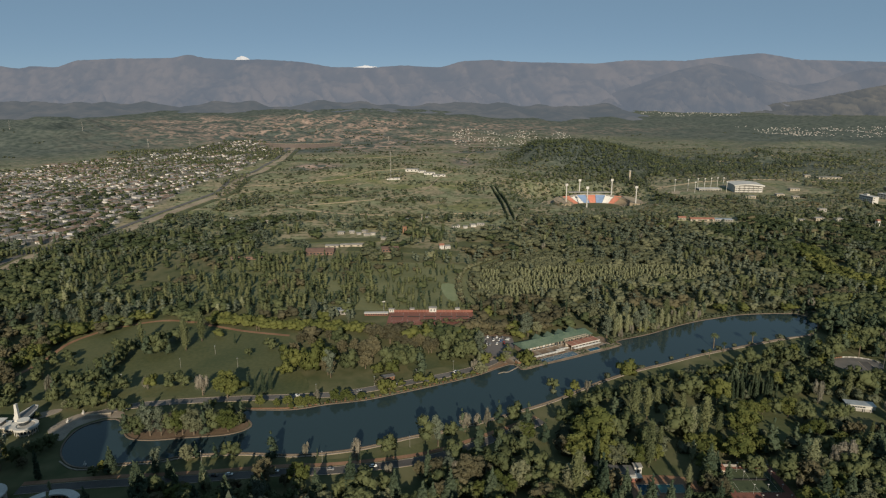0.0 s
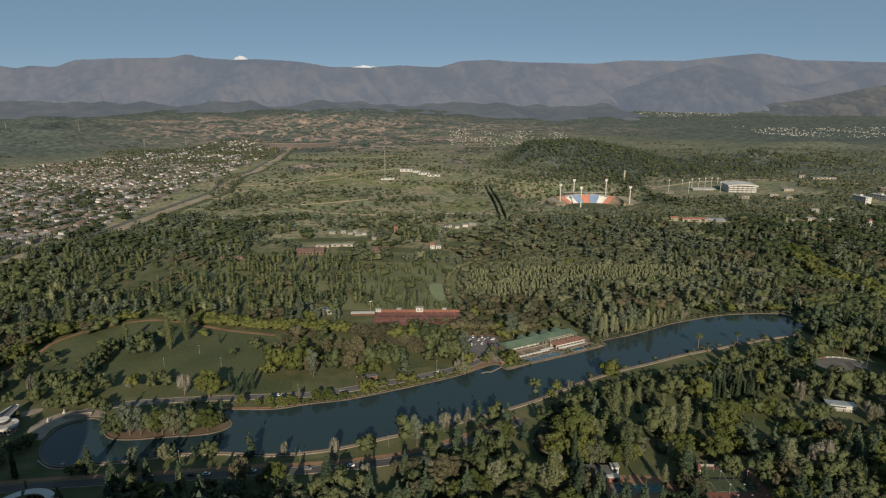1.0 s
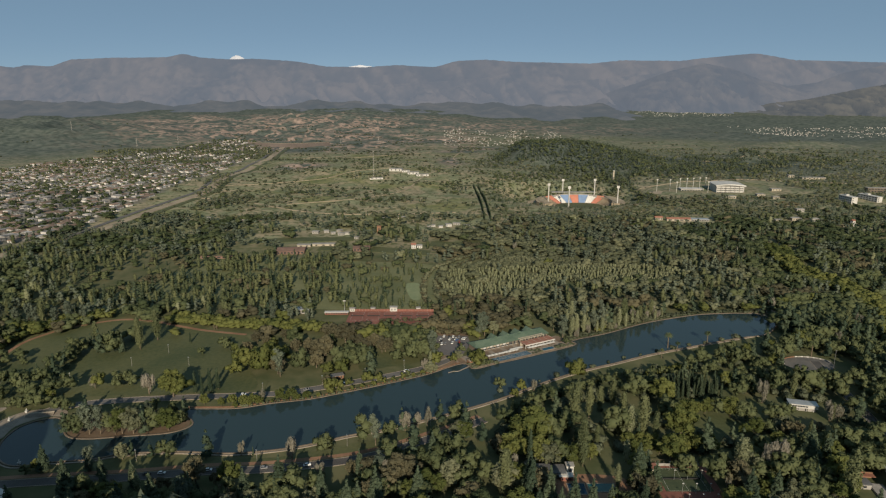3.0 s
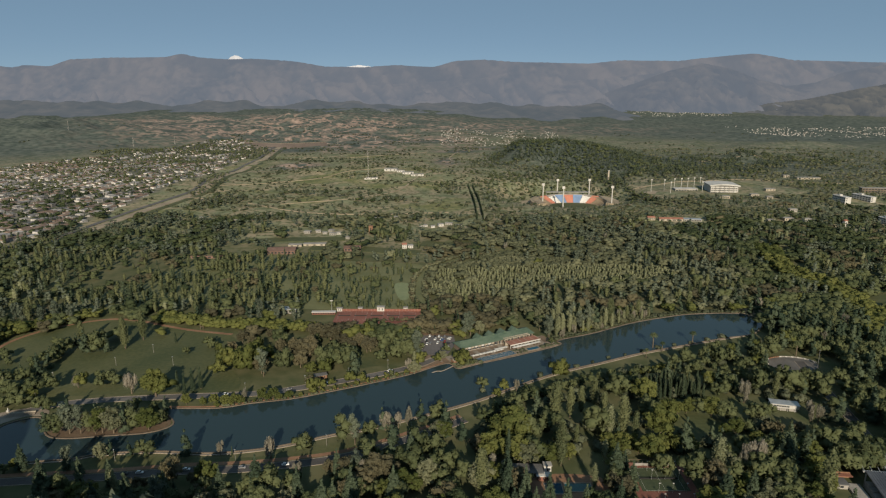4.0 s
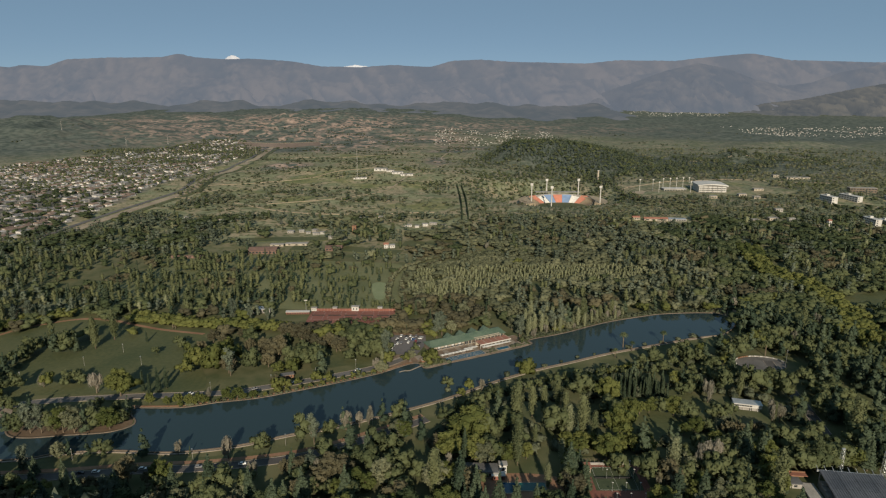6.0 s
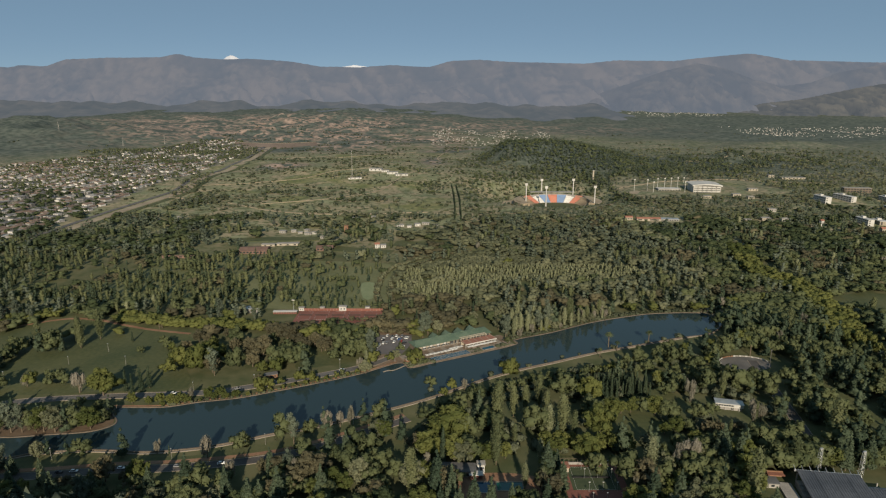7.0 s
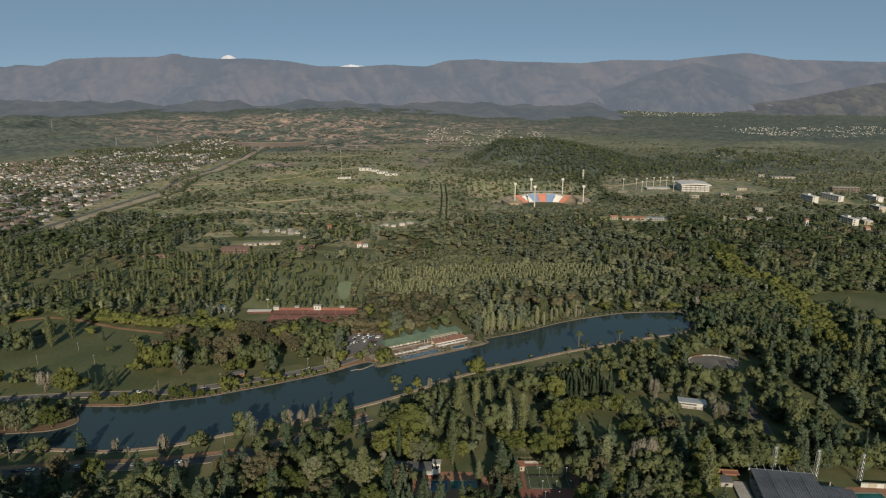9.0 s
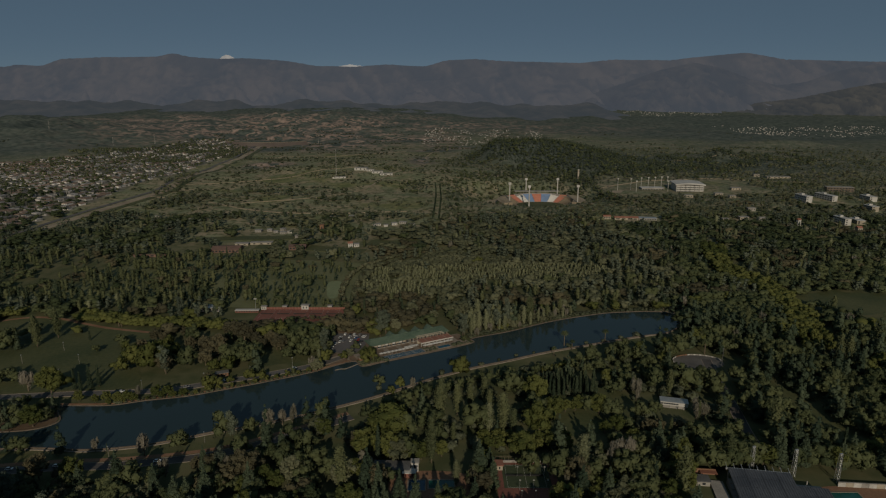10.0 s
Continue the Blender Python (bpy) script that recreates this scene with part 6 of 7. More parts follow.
for k in range(7):
    part("wing_window", box(2.95 - 0.11 * 2.3 * k, 3.3 - 0.11 * 2.3 * k, 6 + 2.1 * k, 7.3 + 2.1 * k, 2.0, 4.2), GLASS, mu)
for k in range(6):
    part("hull_window", box(-33 + 5 * k, -30 + 5 * k, -5.15, -4.95, 1.4, 3.2), GLASS, mu)
part("bow", ring_slab(-2, -2, 0.3, 6.2, 4.2, 4.95, math.pi, 2 * math.pi), WHITE, mu, "rounded white bow deck")
for k in range(9):
    part("rail_post", box(-34.6 + 4 * k, -34.5 + 4 * k, -5.9, -5.8, 4.9, 5.9), STEEL, mu)
part("rail", box(-35, -1, -5.92, -5.78, 5.85, 5.95), STEEL, mu)
part("ramp", box(-36, -6, -14, -8, 0, 0.6), CONCRETE, mu)
part("ramp_wall", box(-36, -5, -8.2, -7.6, 0, 1.6), WHITE, mu)
pz = thing("plaza", -266, 373, 0, 38, "oval pale paved plaza on the lawn", "plaza")
part("paving", prism([(11 * math.cos(a), 4.2 * math.sin(a)) for a in np.linspace(0, 6.1, 26)], 0, 0.16), PAVING, pz)
for x, y in ((-240, 374), (-244, 363), (-206, 315)):
    st = thing("statue", x, y, 0, 0, "white stone statue on a square plinth", "statue")
    g = box(-0.7, 0.7, -0.7, 0.7, 0, 1.4)
    rod((0, 0, 1.4), (0.1, 0, 2.5), 0.42, 0.3, 7, g)
    rod((0.1, 0, 2.5), (0.15, 0.1, 3.1), 0.3, 0.14, 7, g)
    part("figure", g, WHITE, st)
sheet("shore_plaza", [(-251, 353), (-249, 365), (-242, 374.5), (-228, 379), (-215, 377), (-212, 369), (-224, 368), (-235.5, 356), (-234.8, 342), (-240, 343)], 0.14, PAVING, "worn pale pavement beside the lake", "pavement")
rw = thing("retaining_wall", -229, 371.5, 0, 12, "low pale retaining wall with broad steps", "wall")
part("wall", box(-8.5, 8.5, -0.5, 0.5, 0, 1.5), CREAM, rw)
for k in range(3):
    part("step", box(-8.5, 8.5, -1.4 - 0.9 * k, -0.5 - 0.9 * k, 0, 1.1 - 0.33 * k), PAVING, rw)

# ---- round pavilions at the park's edge ----
for x, y, r, a0, a1, nm in ((-200, 270, 15.5, 0.25, 2.0, "wide"), (-200, 270, 15.5, 2.12, 4.2, "wide"), (-238, 281, 9.5, 0.0, 6.2831, "small")):
    rd = thing("round_pavilion", x, y, 0, 0, "curved white pavilion with a flat ring roof", "building")
    inner = r - 4.5 if nm == "wide" else 0.3
    part("roof", ring_slab(0, 0, inner, r, 5.2, 6.0, a0, a1), WHITE, rd, "white ring-shaped roof slab")
    part("wall", ring_slab(0, 0, inner + 0.8, r - 0.8, 0, 5.2, a0 + 0.03, a1 - 0.03), CREAM, rd)
    for k in range(14):
        a = a0 + (a1 - a0) * (k + 0.5) / 14
        part("bay", ring_slab(0, 0, max(inner - 0.1, 0.2), inner + 0.75, 0.6, 4.6, a - 0.04, a + 0.04, 2), SOIL if k % 2 else DARK, rd)

# ---- pools, courts and sports halls near the road ----
flat = pose(0, 0, 0)
pool(106, 115, 288, 297, 0.3, DEEP_POOL, flat, "deep blue open-air swimming pool")
pool(117, 131, 290, 297, 0.3, TEAL_POOL, flat, "green-tinged open-air swimming pool")
building("pool_house", 96, 306, -3, 20, 8, 3.4, "low grey-roofed changing house beside the pool", "building", wall=CONCRETE, roof=GREY_ROOF, n=7)
building("stair_tower", 109, 307, 0, 4.0, 3.6, 5.5, "short white stair tower", "tower", n=1)
sheet("pool_deck", [(99, 283), (137, 282), (138, 303), (100, 304)], 0.12, SOIL, "brown paved deck round the pools", "deck")
building("red_kiosk", 106, 301.5, 0, 7, 3.5, 2.6, "small red kiosk with white posts", "kiosk", wall=CLAY_MAT, roof=WHITE, n=3)
tc = thing("tennis_court", 169, 300, 0, 0, "green hard tennis courts with a red surround", "tennis court")
COURT_GREEN = material("court_green", (0.037, 0.051, 0.028), (0.060, 0.074, 0.039), big=0.1, small=0.8)
part("surround", box(-15, 19, -22, 14, 0, 0.12), CLAY_MAT, tc, "red hard-court surround")
part("playing_surface", box(-11, 15, -9.5, 12, 0.12, 0.16), COURT_GREEN, tc, "dark green playing surface")
for a in ((-9, -8.9, -9, 11.5), (1.4, 1.5, -9, 11.5), (12, 12.1, -9, 11.5), (-9, 12, -9, -8.9), (-9, 12, 1.2, 1.3), (-9, 12, 11.4, 11.5)):
    part("line", box(*a, 0.16, 0.18), WHITE, tc)
for k in range(2):
    part("net", box(-9.5 + 11 * k, 0.5 + 11 * k, 1.1, 1.2, 0.16, 1.15), DARK, tc)
part("back_wall", box(-14, 19, 14, 14.5, 0, 1.6), CONCRETE, tc, "pale concrete boundary wall")
for k in range(14):
    part("fence_post", box(-13.9 + 2.5 * k, -13.7 + 2.5 * k, 15.2, 15.4, 0, 3.2), BARK, tc)
part("rail", box(-14, 19, 15.2, 15.4, 3.1, 3.25), BARK, tc)
for yy in (-20, -11, 1, 9):
    for xx in (-6, 1.4, 9):
        lp = thing("court_lamp", 172 + xx, 300 + yy, 0.12, 0, "thin steel court lamp with a white head", "lamp", "court lamps")
        part("pole", rod((0, 0, 0), (0, 0, 6), 0.07, 0.05, 5), STEEL, lp)
        part("head", box(-0.45, 0.45, -0.25, 0.25, 5.9, 6.1), WHITE, lp)
building("court_office", 155.5, 309, 0, 6, 5, 3, "small pink court office with a white sign band", "building", wall=CREAM, roof=RED_ROOF, n=2)
wh = thing("white_hall", 281, 380, 0, -14, "white two-storey hall with long glazed bands", "hall")
wh.matrix_basis = wh.matrix_basis @ Matrix.Diagonal((0.88, 0.88, 0.88, 1))
part("ground_floor", box(-9, 9, -3, 3.5, 0, 2.6), CONCRETE, wh)
part("upper_floor", box(-10, 10, -4, 3.5, 2.6, 3.4), WHITE, wh)
part("glazing", box(-9.8, 3, -3.7, 3.4, 3.4, 4.6), GLASS, wh, "long dark glazed band")
part("end_wall", box(3, 10, -4, 3.5, 3.4, 4.6), WHITE, wh)
part("parapet", box(-10, 10, -4.05, -3.7, 4.6, 5.3), WHITE, wh)
part("roof", box(-10.4, 10.4, -4.4, 3.9, 5.3, 5.7, bevel=0.1), STEEL, wh, "pale metal roof")
for k in range(7):
    part("mullion", box(-9.8 + 1.8 * k, -9.6 + 1.8 * k, -3.85, -3.7, 3.4, 4.6), WHITE, wh)
for k in range(4):
    part("post", box(-8 + 5 * k, -7.7 + 5 * k, -3.8, -3.5, 0, 2.6), WHITE, wh)
part("door", box(1.5, 3.2, -3.06, -3.0, 0, 2.2), DARK, wh)
ow = thing("garden_wall", 268, 304, 0, -6, "orange rendered boundary wall with a red lean-to", "wall")
part("wall", box(-9, 9, -0.3, 0.3, 0, 3.4), SOIL, ow, "orange rendered wall")
part("lean_to_roof", box(0, 9, -3.6, -0.3, 2.6, 2.9), RED_ROOF, ow)
part("lean_to_post", box(0.1, 0.4, -3.5, -3.2, 0, 2.6), STEEL, ow)
building("low_annex", 264, 296, -6, 12, 6, 2.6, "low annex with a grey flat roof", "building", wall=CONCRETE, roof=GREY_ROOF, n=2)

# ---- covered stand with floodlights ----
PANEL = material("blue_grey_sheet", (0.046, 0.050, 0.060), (0.085, 0.090, 0.102), rough=0.4, big=0.1, small=0.8, spread=0.3, spec=0.5)
gs = thing("grandstand", 299, 283, 0, -9, "covered grandstand with a dark blue-grey sheet roof", "grandstand")


def roof_panel(x0, y0, z0, slope):
    """A sloping sheet with raised seams."""
    def tilt(g):
        for v_ in g.verts:
            v_.co.z += z0 + slope * (v_.co.y + 18)
        return g
    panel = part("roof_panel", tilt(box(x0, x0 + 7.8, y0, y0 + 6.9, 0, 0.25)), PANEL, gs)
    for k in range(6):
        part("seam", tilt(box(x0 + 0.4 + 1.3 * k, x0 + 0.55 + 1.3 * k, y0, y0 + 6.9, 0.25, 0.42)), PANEL, panel)


for i in range(4):
    for j in range(4):
        roof_panel(-21 + 8 * i, -18 + 7 * j, 6.2, 0.10)
for i in range(2):
    for j in range(3):
        roof_panel(11.5 + 8 * i, -18 + 7 * j, 5.0, 0.06)
part("front_beam", box(-22, 11, 9.6, 10.4, 8.2, 9.2), STEEL, gs)
for k in range(9):
    g = bmesh.new()
    vs = [g.verts.new(p) for x_ in (-21.5 + 4 * k, -21.3 + 4 * k) for p in ((x_, 10.4, 8.4), (x_, 13.2, 10.2), (x_, 10.4, 9.4))]
    for f in ((0, 1, 2), (5, 4, 3), (0, 3, 4, 1), (1, 4, 5, 2), (2, 5, 3, 0)):
        g.faces.new([vs[q_] for q_ in f])
    part("bracket", g, STEEL, gs)
for k in range(6):
    part("column", box(-21 + 8 * k, -20.5 + 8 * k, 8.5, 9, 0, 8.0 if k < 5 else 6.0), CONCRETE, gs)
    part("rear_column", box(-21 + 8 * k, -20.5 + 8 * k, -17.5, -17, 0, 6.2 if k < 5 else 5.0), CONCRETE, gs)
part("ramp", box(-30, -23, -20, 9, 0, 1.2), CONCRETE, gs)
for k in range(5):
    part("seating_step", box(-21, 26, -12 + 4 * k, -8 + 4 * k, 0, 0.8 + 0.8 * k), CONCRETE, gs)


def lattice(name, x, y, h, w0, w1, label, category, mats=(None,), z=None, group="", head=False):
    """A lattice mast of four legs with rings and diagonals."""
    t = thing(name, x, y, gz(x, y) if z is None else z, 12, label, category, group)
    n = max(5, int(h / 2.6))
    at = lambda k, i: Vector(((w0 + (w1 - w0) * k / n) * (0.5, -0.5, -0.5, 0.5)[i % 4], (w0 + (w1 - w0) * k / n) * (0.5, 0.5, -0.5, -0.5)[i % 4], h * k / n))
    r = max(0.07, w0 * 0.045)
    for i in range(4):
        g = bmesh.new()
        for k in range(n):
            rod(at(k, i), at(k + 1, i), r, r, 4, g)
        part("leg", g, mats[0] or STEEL, t)
    for k in range(n):
        g = bmesh.new()
        for i in range(4):
            rod(at(k + 1, i), at(k + 1, i + 1), r * 0.7, r * 0.7, 3, g)
            rod(at(k, i), at(k + 1, i + 1), r * 0.7, r * 0.7, 3, g)
        part("bracing", g, mats[k % len(mats)] or STEEL, t)
    if head:
        part("lamp_rack", box(-w1 * 0.7, w1 * 0.7, -0.4, 0.4, h, h + w1 * 0.7), STEEL, t)
    return t


for x, y in ((297, 304), (319, 301), (341, 297)):
    lattice("floodlight_tower", x, y, 16.5, 1.9, 1.3, "pale steel lattice floodlight tower", "floodlight", group="floodlight towers by the stand", head=True)
pw = thing("pool_wall", 347, 292, 0, -5, "long white painted boundary wall with faded panels", "wall")
for k in range(11):
    part("wall_panel", box(-8 + 4 * k, -4.1 + 4 * k, -0.25, 0.25, 0, 2.5 + 0.1 * (k % 3)), (WHITE, CREAM, WHITE, CONCRETE)[k % 4], pw)
part("coping", box(-8.1, 36, -0.35, 0.35, 2.75, 2.9), CONCRETE, pw)
pool(331, 346, 277, 287, 0.3, TEAL_POOL, flat, "shallow green-blue pool beside the stand")
sheet("pool_terrace", [(322, 270), (370, 268), (372, 290), (324, 291)], 0.10, SOIL, "brown earth yard beside the pool", "yard")

# ---- round arena ----
ar = thing("round_plaza", 326, 451, 0, 0, "round asphalt plaza with a low painted wall", "plaza")
part("paving", prism([(19.5 * math.cos(a), 13 * math.sin(a)) for a in np.linspace(0, 6.1, 30)], 0, 0.14), ASPHALT, ar)
for k in range(26):
    a = 0.15 + k * 0.12
    part("wall_block", box(-0.95, 0.95, -0.2, 0.2, 0, 0.9), SOIL if 13 < k < 19 else (CONCRETE, WHITE)[k % 2], ar).matrix_basis = pose(19.5 * math.cos(a), 13 * math.sin(a), 0.1, 0, 0, math.degrees(a) + 90)
lp = thing("park_mast", 341, 443, 0, 0, "tall thin grey lamp mast", "mast")
part("pole", rod((0, 0, 0), (0, 0, 15), 0.2, 0.12), GREY_ROOF, lp)
part("lamp_head", box(-0.5, 0.5, -0.25, 0.25, 14.7, 15.1), GREY_ROOF, lp)

# ---- small park furniture ----
pl = thing("park_lamp", -236, 418, 0, 0, "slender grey park lamp post on the grass", "lamp", "park lamp posts")
part("post", rod((0, 0, 0), (0, 0, 7.5), 0.11, 0.07, 6), CONCRETE, pl)
hd = part("head", box(-0.5, 0.5, -0.2, 0.2, 7.4, 7.65), STEEL, pl)
part("diffuser", box(-0.4, 0.4, -0.15, 0.15, 7.32, 7.4), WHITE, hd)
for x, y in ((-186, 470), (-204, 445), (-160, 446), (-268, 440), (-160, 420), (-230, 388), (-90, 402), (-50, 414), (-20, 426), (8, 441), (-140, 318), (-70, 318), (-20, 334), (30, 358)):
    copy_thing(pl, pose(x, y, 0, 0, 0, x * 3))
for x, y in ((-300, 425), (-166, 522)):
    fr = thing("timber_frame", x, y, 0, 8, "small open timber frame tower beside the path", "frame")
    for a in (-1.2, 1.2):
        for b in (-0.8, 0.8):
            part("post", box(a - 0.15, a + 0.15, b - 0.15, b + 0.15, 0, 5.0), BARK, fr)
    for z_ in (2.4, 4.6):
        part("beam", box(-1.5, 1.5, -0.95, -0.65, z_, z_ + 0.3), BARK, fr)
        part("deck", box(-1.2, 1.2, -0.65, 0.8, z_, z_ + 0.12), BARK, fr)
building("kiosk", -41, 425, 22, 9, 4, 2.8, "orange and grey roadside kiosk", "kiosk", wall=SOIL, roof=GREY_ROOF, n=3)

# ---- palms by the lake ----
def palm_mesh():
    g = bmesh.new()
    for k in range(26):
        a = k * 2.4
        up = 0.9 - 1.5 * (k / 26)
        d = Vector((math.cos(a), math.sin(a), 0))
        side = Vector((-math.sin(a), math.cos(a), 0)) * 0.35
        p = [Vector((0, 0, 8.0)), Vector((0, 0, 8.0)) + d * 1.4 + Vector((0, 0, up)), Vector((0, 0, 8.0)) + d * 2.6 + Vector((0, 0, up - 1.0))]
        v_ = [g.verts.new(q_) for q_ in (p[0] - side * 0.3, p[0] + side * 0.3, p[1] + side, p[1] - side, p[2] + side * 0.3, p[2] - side * 0.3)]
        g.faces.new((v_[0], v_[1], v_[2], v_[3]))
        g.faces.new((v_[3], v_[2], v_[4], v_[5]))
    return g


pm = thing("palm", 317, 500, 0, 0, "palm tree with a round frond head on a thin trunk", "palm", "palms by the lake")
part("trunk", rod((0, 0, -0.2), (0.1, 0, 8), 0.32, 0.22, 7), BARK, pm)
part("fronds", palm_mesh(), LEAF["broad"], pm)
for x, y, h in ((226, 482, 1.5), (231, 474, 1.0), (262, 490, 1.3), (316, 470, 1.6), (337, 466, 1.5), (351, 479, 1.3), (300, 472, 1.0), (214, 462, 0.9)):
    copy_thing(pm, pose(x, y, 0, 0, 0, x * 7) @ Matrix.Diagonal((h, h, h, 1)))
# ================= farther off =================
# ---- stadium ----
# seat colours are muted: the haze of distance is put into them
SEAT = {n: material("seat_" + n, tuple(c * 0.8 for c in v), v, big=0.1, small=0.6) for n, v in (("white", (0.598, 0.586, 0.564)), ("orange", (0.460, 0.196, 0.138)), ("blue", (0.184, 0.265, 0.414)))}
sheet("stadium_ground", [(315 + 118 * math.cos(a), 1345 + 100 * math.sin(a)) for a in np.linspace(0, 6.0, 20)], -37.3, EARTH, "bare pale earth round the stadium", "ground")
SX, SY, SZ = 336, 1338, -35
sd = thing("stadium", SX, SY, SZ, 0, "open football stadium with red white and blue seating", "stadium")


def tier(a0, a1, r0, z0, rows, mat, name="seating_block"):
    """A wedge of stepped rows on an oval."""
    g = bmesh.new()
    n = 5
    for k in range(rows):
        lo, hi = r0 + 2.6 * k, r0 + 2.6 * (k + 1)
        z = z0 + 1.35 * (k + 1)
        ring = []
        for i in range(n + 1):
            a = a0 + (a1 - a0) * i / n
            ring.append([g.verts.new(((r * 1.28 + 10) * math.cos(a), r * math.sin(a), zz)) for r, zz in ((lo, z - 1.35), (lo, z), (hi, z))])
        for p, q in zip(ring[:-1], ring[1:]):
            g.faces.new((p[0], q[0], q[1], p[1]))
            g.faces.new((p[1], q[1], q[2], p[2]))
    bmesh.ops.remove_doubles(g, verts=g.verts, dist=0.01)
    return part(name, g, mat, sd)


cols = ("orange", "white", "blue", "orange", "blue", "white", "orange")
for k, c in enumerate(cols):
    a1 = 2.42 - k * (1.70 / 7)
    tier(a1 - 1.70 / 7 + 0.006, a1, 38, -2, 10, SEAT[c])
for a0, a1 in ((-0.35, 0.2), (0.2, 0.70), (2.44, 2.9), (2.9, 3.5)):
    tier(a0, a1, 38, -2, 9, EARTH, "earth_terrace")
part("pitch", prism([(52 * math.cos(a), 34 * math.sin(a)) for a in np.linspace(0, 6.1, 24)], -2.5, -2.0), GRASS, sd)
for k in range(10):
    a0 = 0.75 + k * 0.165
    part("rear_wall", ring_slab(0, 0, 66.0, 67.5, 0, 13.5, a0, a0 + 0.16, 3), CONCRETE, sd)
part("canopy", box(-50, 52, 62, 76, 16.5, 17.3), CONCRETE, sd, "flat grey grandstand canopy")
for k in range(9):
    part("canopy_post", box(-48 + 12 * k, -47.4 + 12 * k, 74, 74.6, 0, 16.5), CONCRETE, sd)
part("bank", ring_slab(0, 0, 70, 96, -6, 10, -0.5, 0.75), EARTH, sd)
part("bank", ring_slab(0, 0, 70, 94, -6, 9, 2.44, 3.6), EARTH, sd)
for px_, py_, h in ((-68, -2, 46), (-22, 80, 44), (-29, -30, 44), (47, 62, 47), (73, -36, 46)):
    ms = thing("stadium_mast", SX + px_, SY + py_, SZ - 4, 0, "tall white concrete floodlight mast", "floodlight", "stadium floodlight masts")
    part("column", rod((0, 0, 0), (0, 0, h), 1.5, 1.1, 8), WHITE, ms)
    part("lamp_rack", box(-3.0, 3.0, -0.6, 0.6, h, h + 5), WHITE, ms)
tw = thing("water_tower", 446, 1480, gz(446, 1480), 0, "slender cream tower among trees", "tower")
part("shaft", box(-1.8, 1.8, -1.8, 1.8, -1, 26, bevel=0.2), CREAM, tw)
part("cap", box(-2.1, 2.1, -2.1, 2.1, 26, 27), WHITE, tw)
tr = smooth_line([(190, 1175), (205, 1215), (228, 1260), (240, 1300)], 6)
ribbon("stadium_path", tr, 5, -5, -0.3, 0.5, EARTH, label="pale earth track up to the stadium", category="path", base=ground_z)

# ---- sports hall with a white roof ----
HZ = -7
sh = thing("sports_hall", 645, 1318, HZ, -7, "large sports hall with a white curved roof", "hall")
sh.matrix_basis = sh.matrix_basis @ Matrix.Diagonal((0.66, 0.80, 1.12, 1))
part("wall", box(-42, 42, -30, 30, -3, 17), WHITE, sh)
part("plinth", box(-43, 43, -31, 31, -3, 4), CREAM, sh)
g = bmesh.new()
rows = []
for k in range(13):
    x_ = -46 + 92 * k / 12
    z_ = 19.5 + 2.2 * (1 - ((k - 6) / 6) ** 2)
    rows.append([g.verts.new(p) for p in ((x_, -34, z_ - 2.2), (x_, 34, z_ - 2.2), (x_, 34, z_), (x_, -34, z_))])
for p, q in zip(rows[:-1], rows[1:]):
    for i in range(4):
        g.faces.new((p[i], q[i], q[(i + 1) % 4], p[(i + 1) % 4]))
g.faces.new(rows[0])
g.faces.new(rows[-1][::-1])
part("roof", g, WHITE, sh, "white shallow curved roof")
for r in range(3):
    for k in range(12):
        part("window", box(-40 + 6.7 * k, -35 + 6.7 * k, -31.2, -30.9, 5 + 4 * r, 6.3 + 4 * r), GLASS, sh)
for k in range(7):
    part("pier", box(-42.4 + 14 * k, -41.4 + 14 * k, -31.6, -30, -2, 18), CONCRETE, sh)
building("annex", 575, 1335, 0, 48, 20, 9, "low annex with a dark canopy beside the hall", "building", wall=CONCRETE, roof=WHITE, n=8, z=HZ)
building("long_wall", 545, 1310, 0, 82, 3, 6, "long cream stand wall beside a running track", "wall", wall=CREAM, roof=CREAM, n=12, z=HZ - 3)
sheet("track", [(490, 1290), (600, 1285), (605, 1322), (492, 1326)], HZ + 3.5, EARTH, "bare earth sports ground", "field")
sheet("hall_yard", [(690, 1290), (800, 1280), (810, 1330), (695, 1335)], HZ + 3.0, EARTH, "pale earth yard beside the hall", "yard")
for k, (x_, y_) in enumerate([(500, 1330), (528, 1330), (555, 1345), (572, 1350), (588, 1355), (604, 1360), (618, 1362), (598, 1300), (530, 1296)]):
    fp = thing("track_lamp", x_, y_, HZ, 0, "thin floodlight pole beside the track", "lamp", "track floodlights")
    part("pole", rod((0, 0, -3), (0, 0, 27), 0.5, 0.4, 5), WHITE, fp)
    part("lamp_rack", box(-1.6, 1.6, -0.4, 0.4, 27, 29), WHITE, fp)
building("yard_shed", 742, 1300, 0, 32, 10, 5, "long low white shed", "shed", n=6, z=HZ + 2)

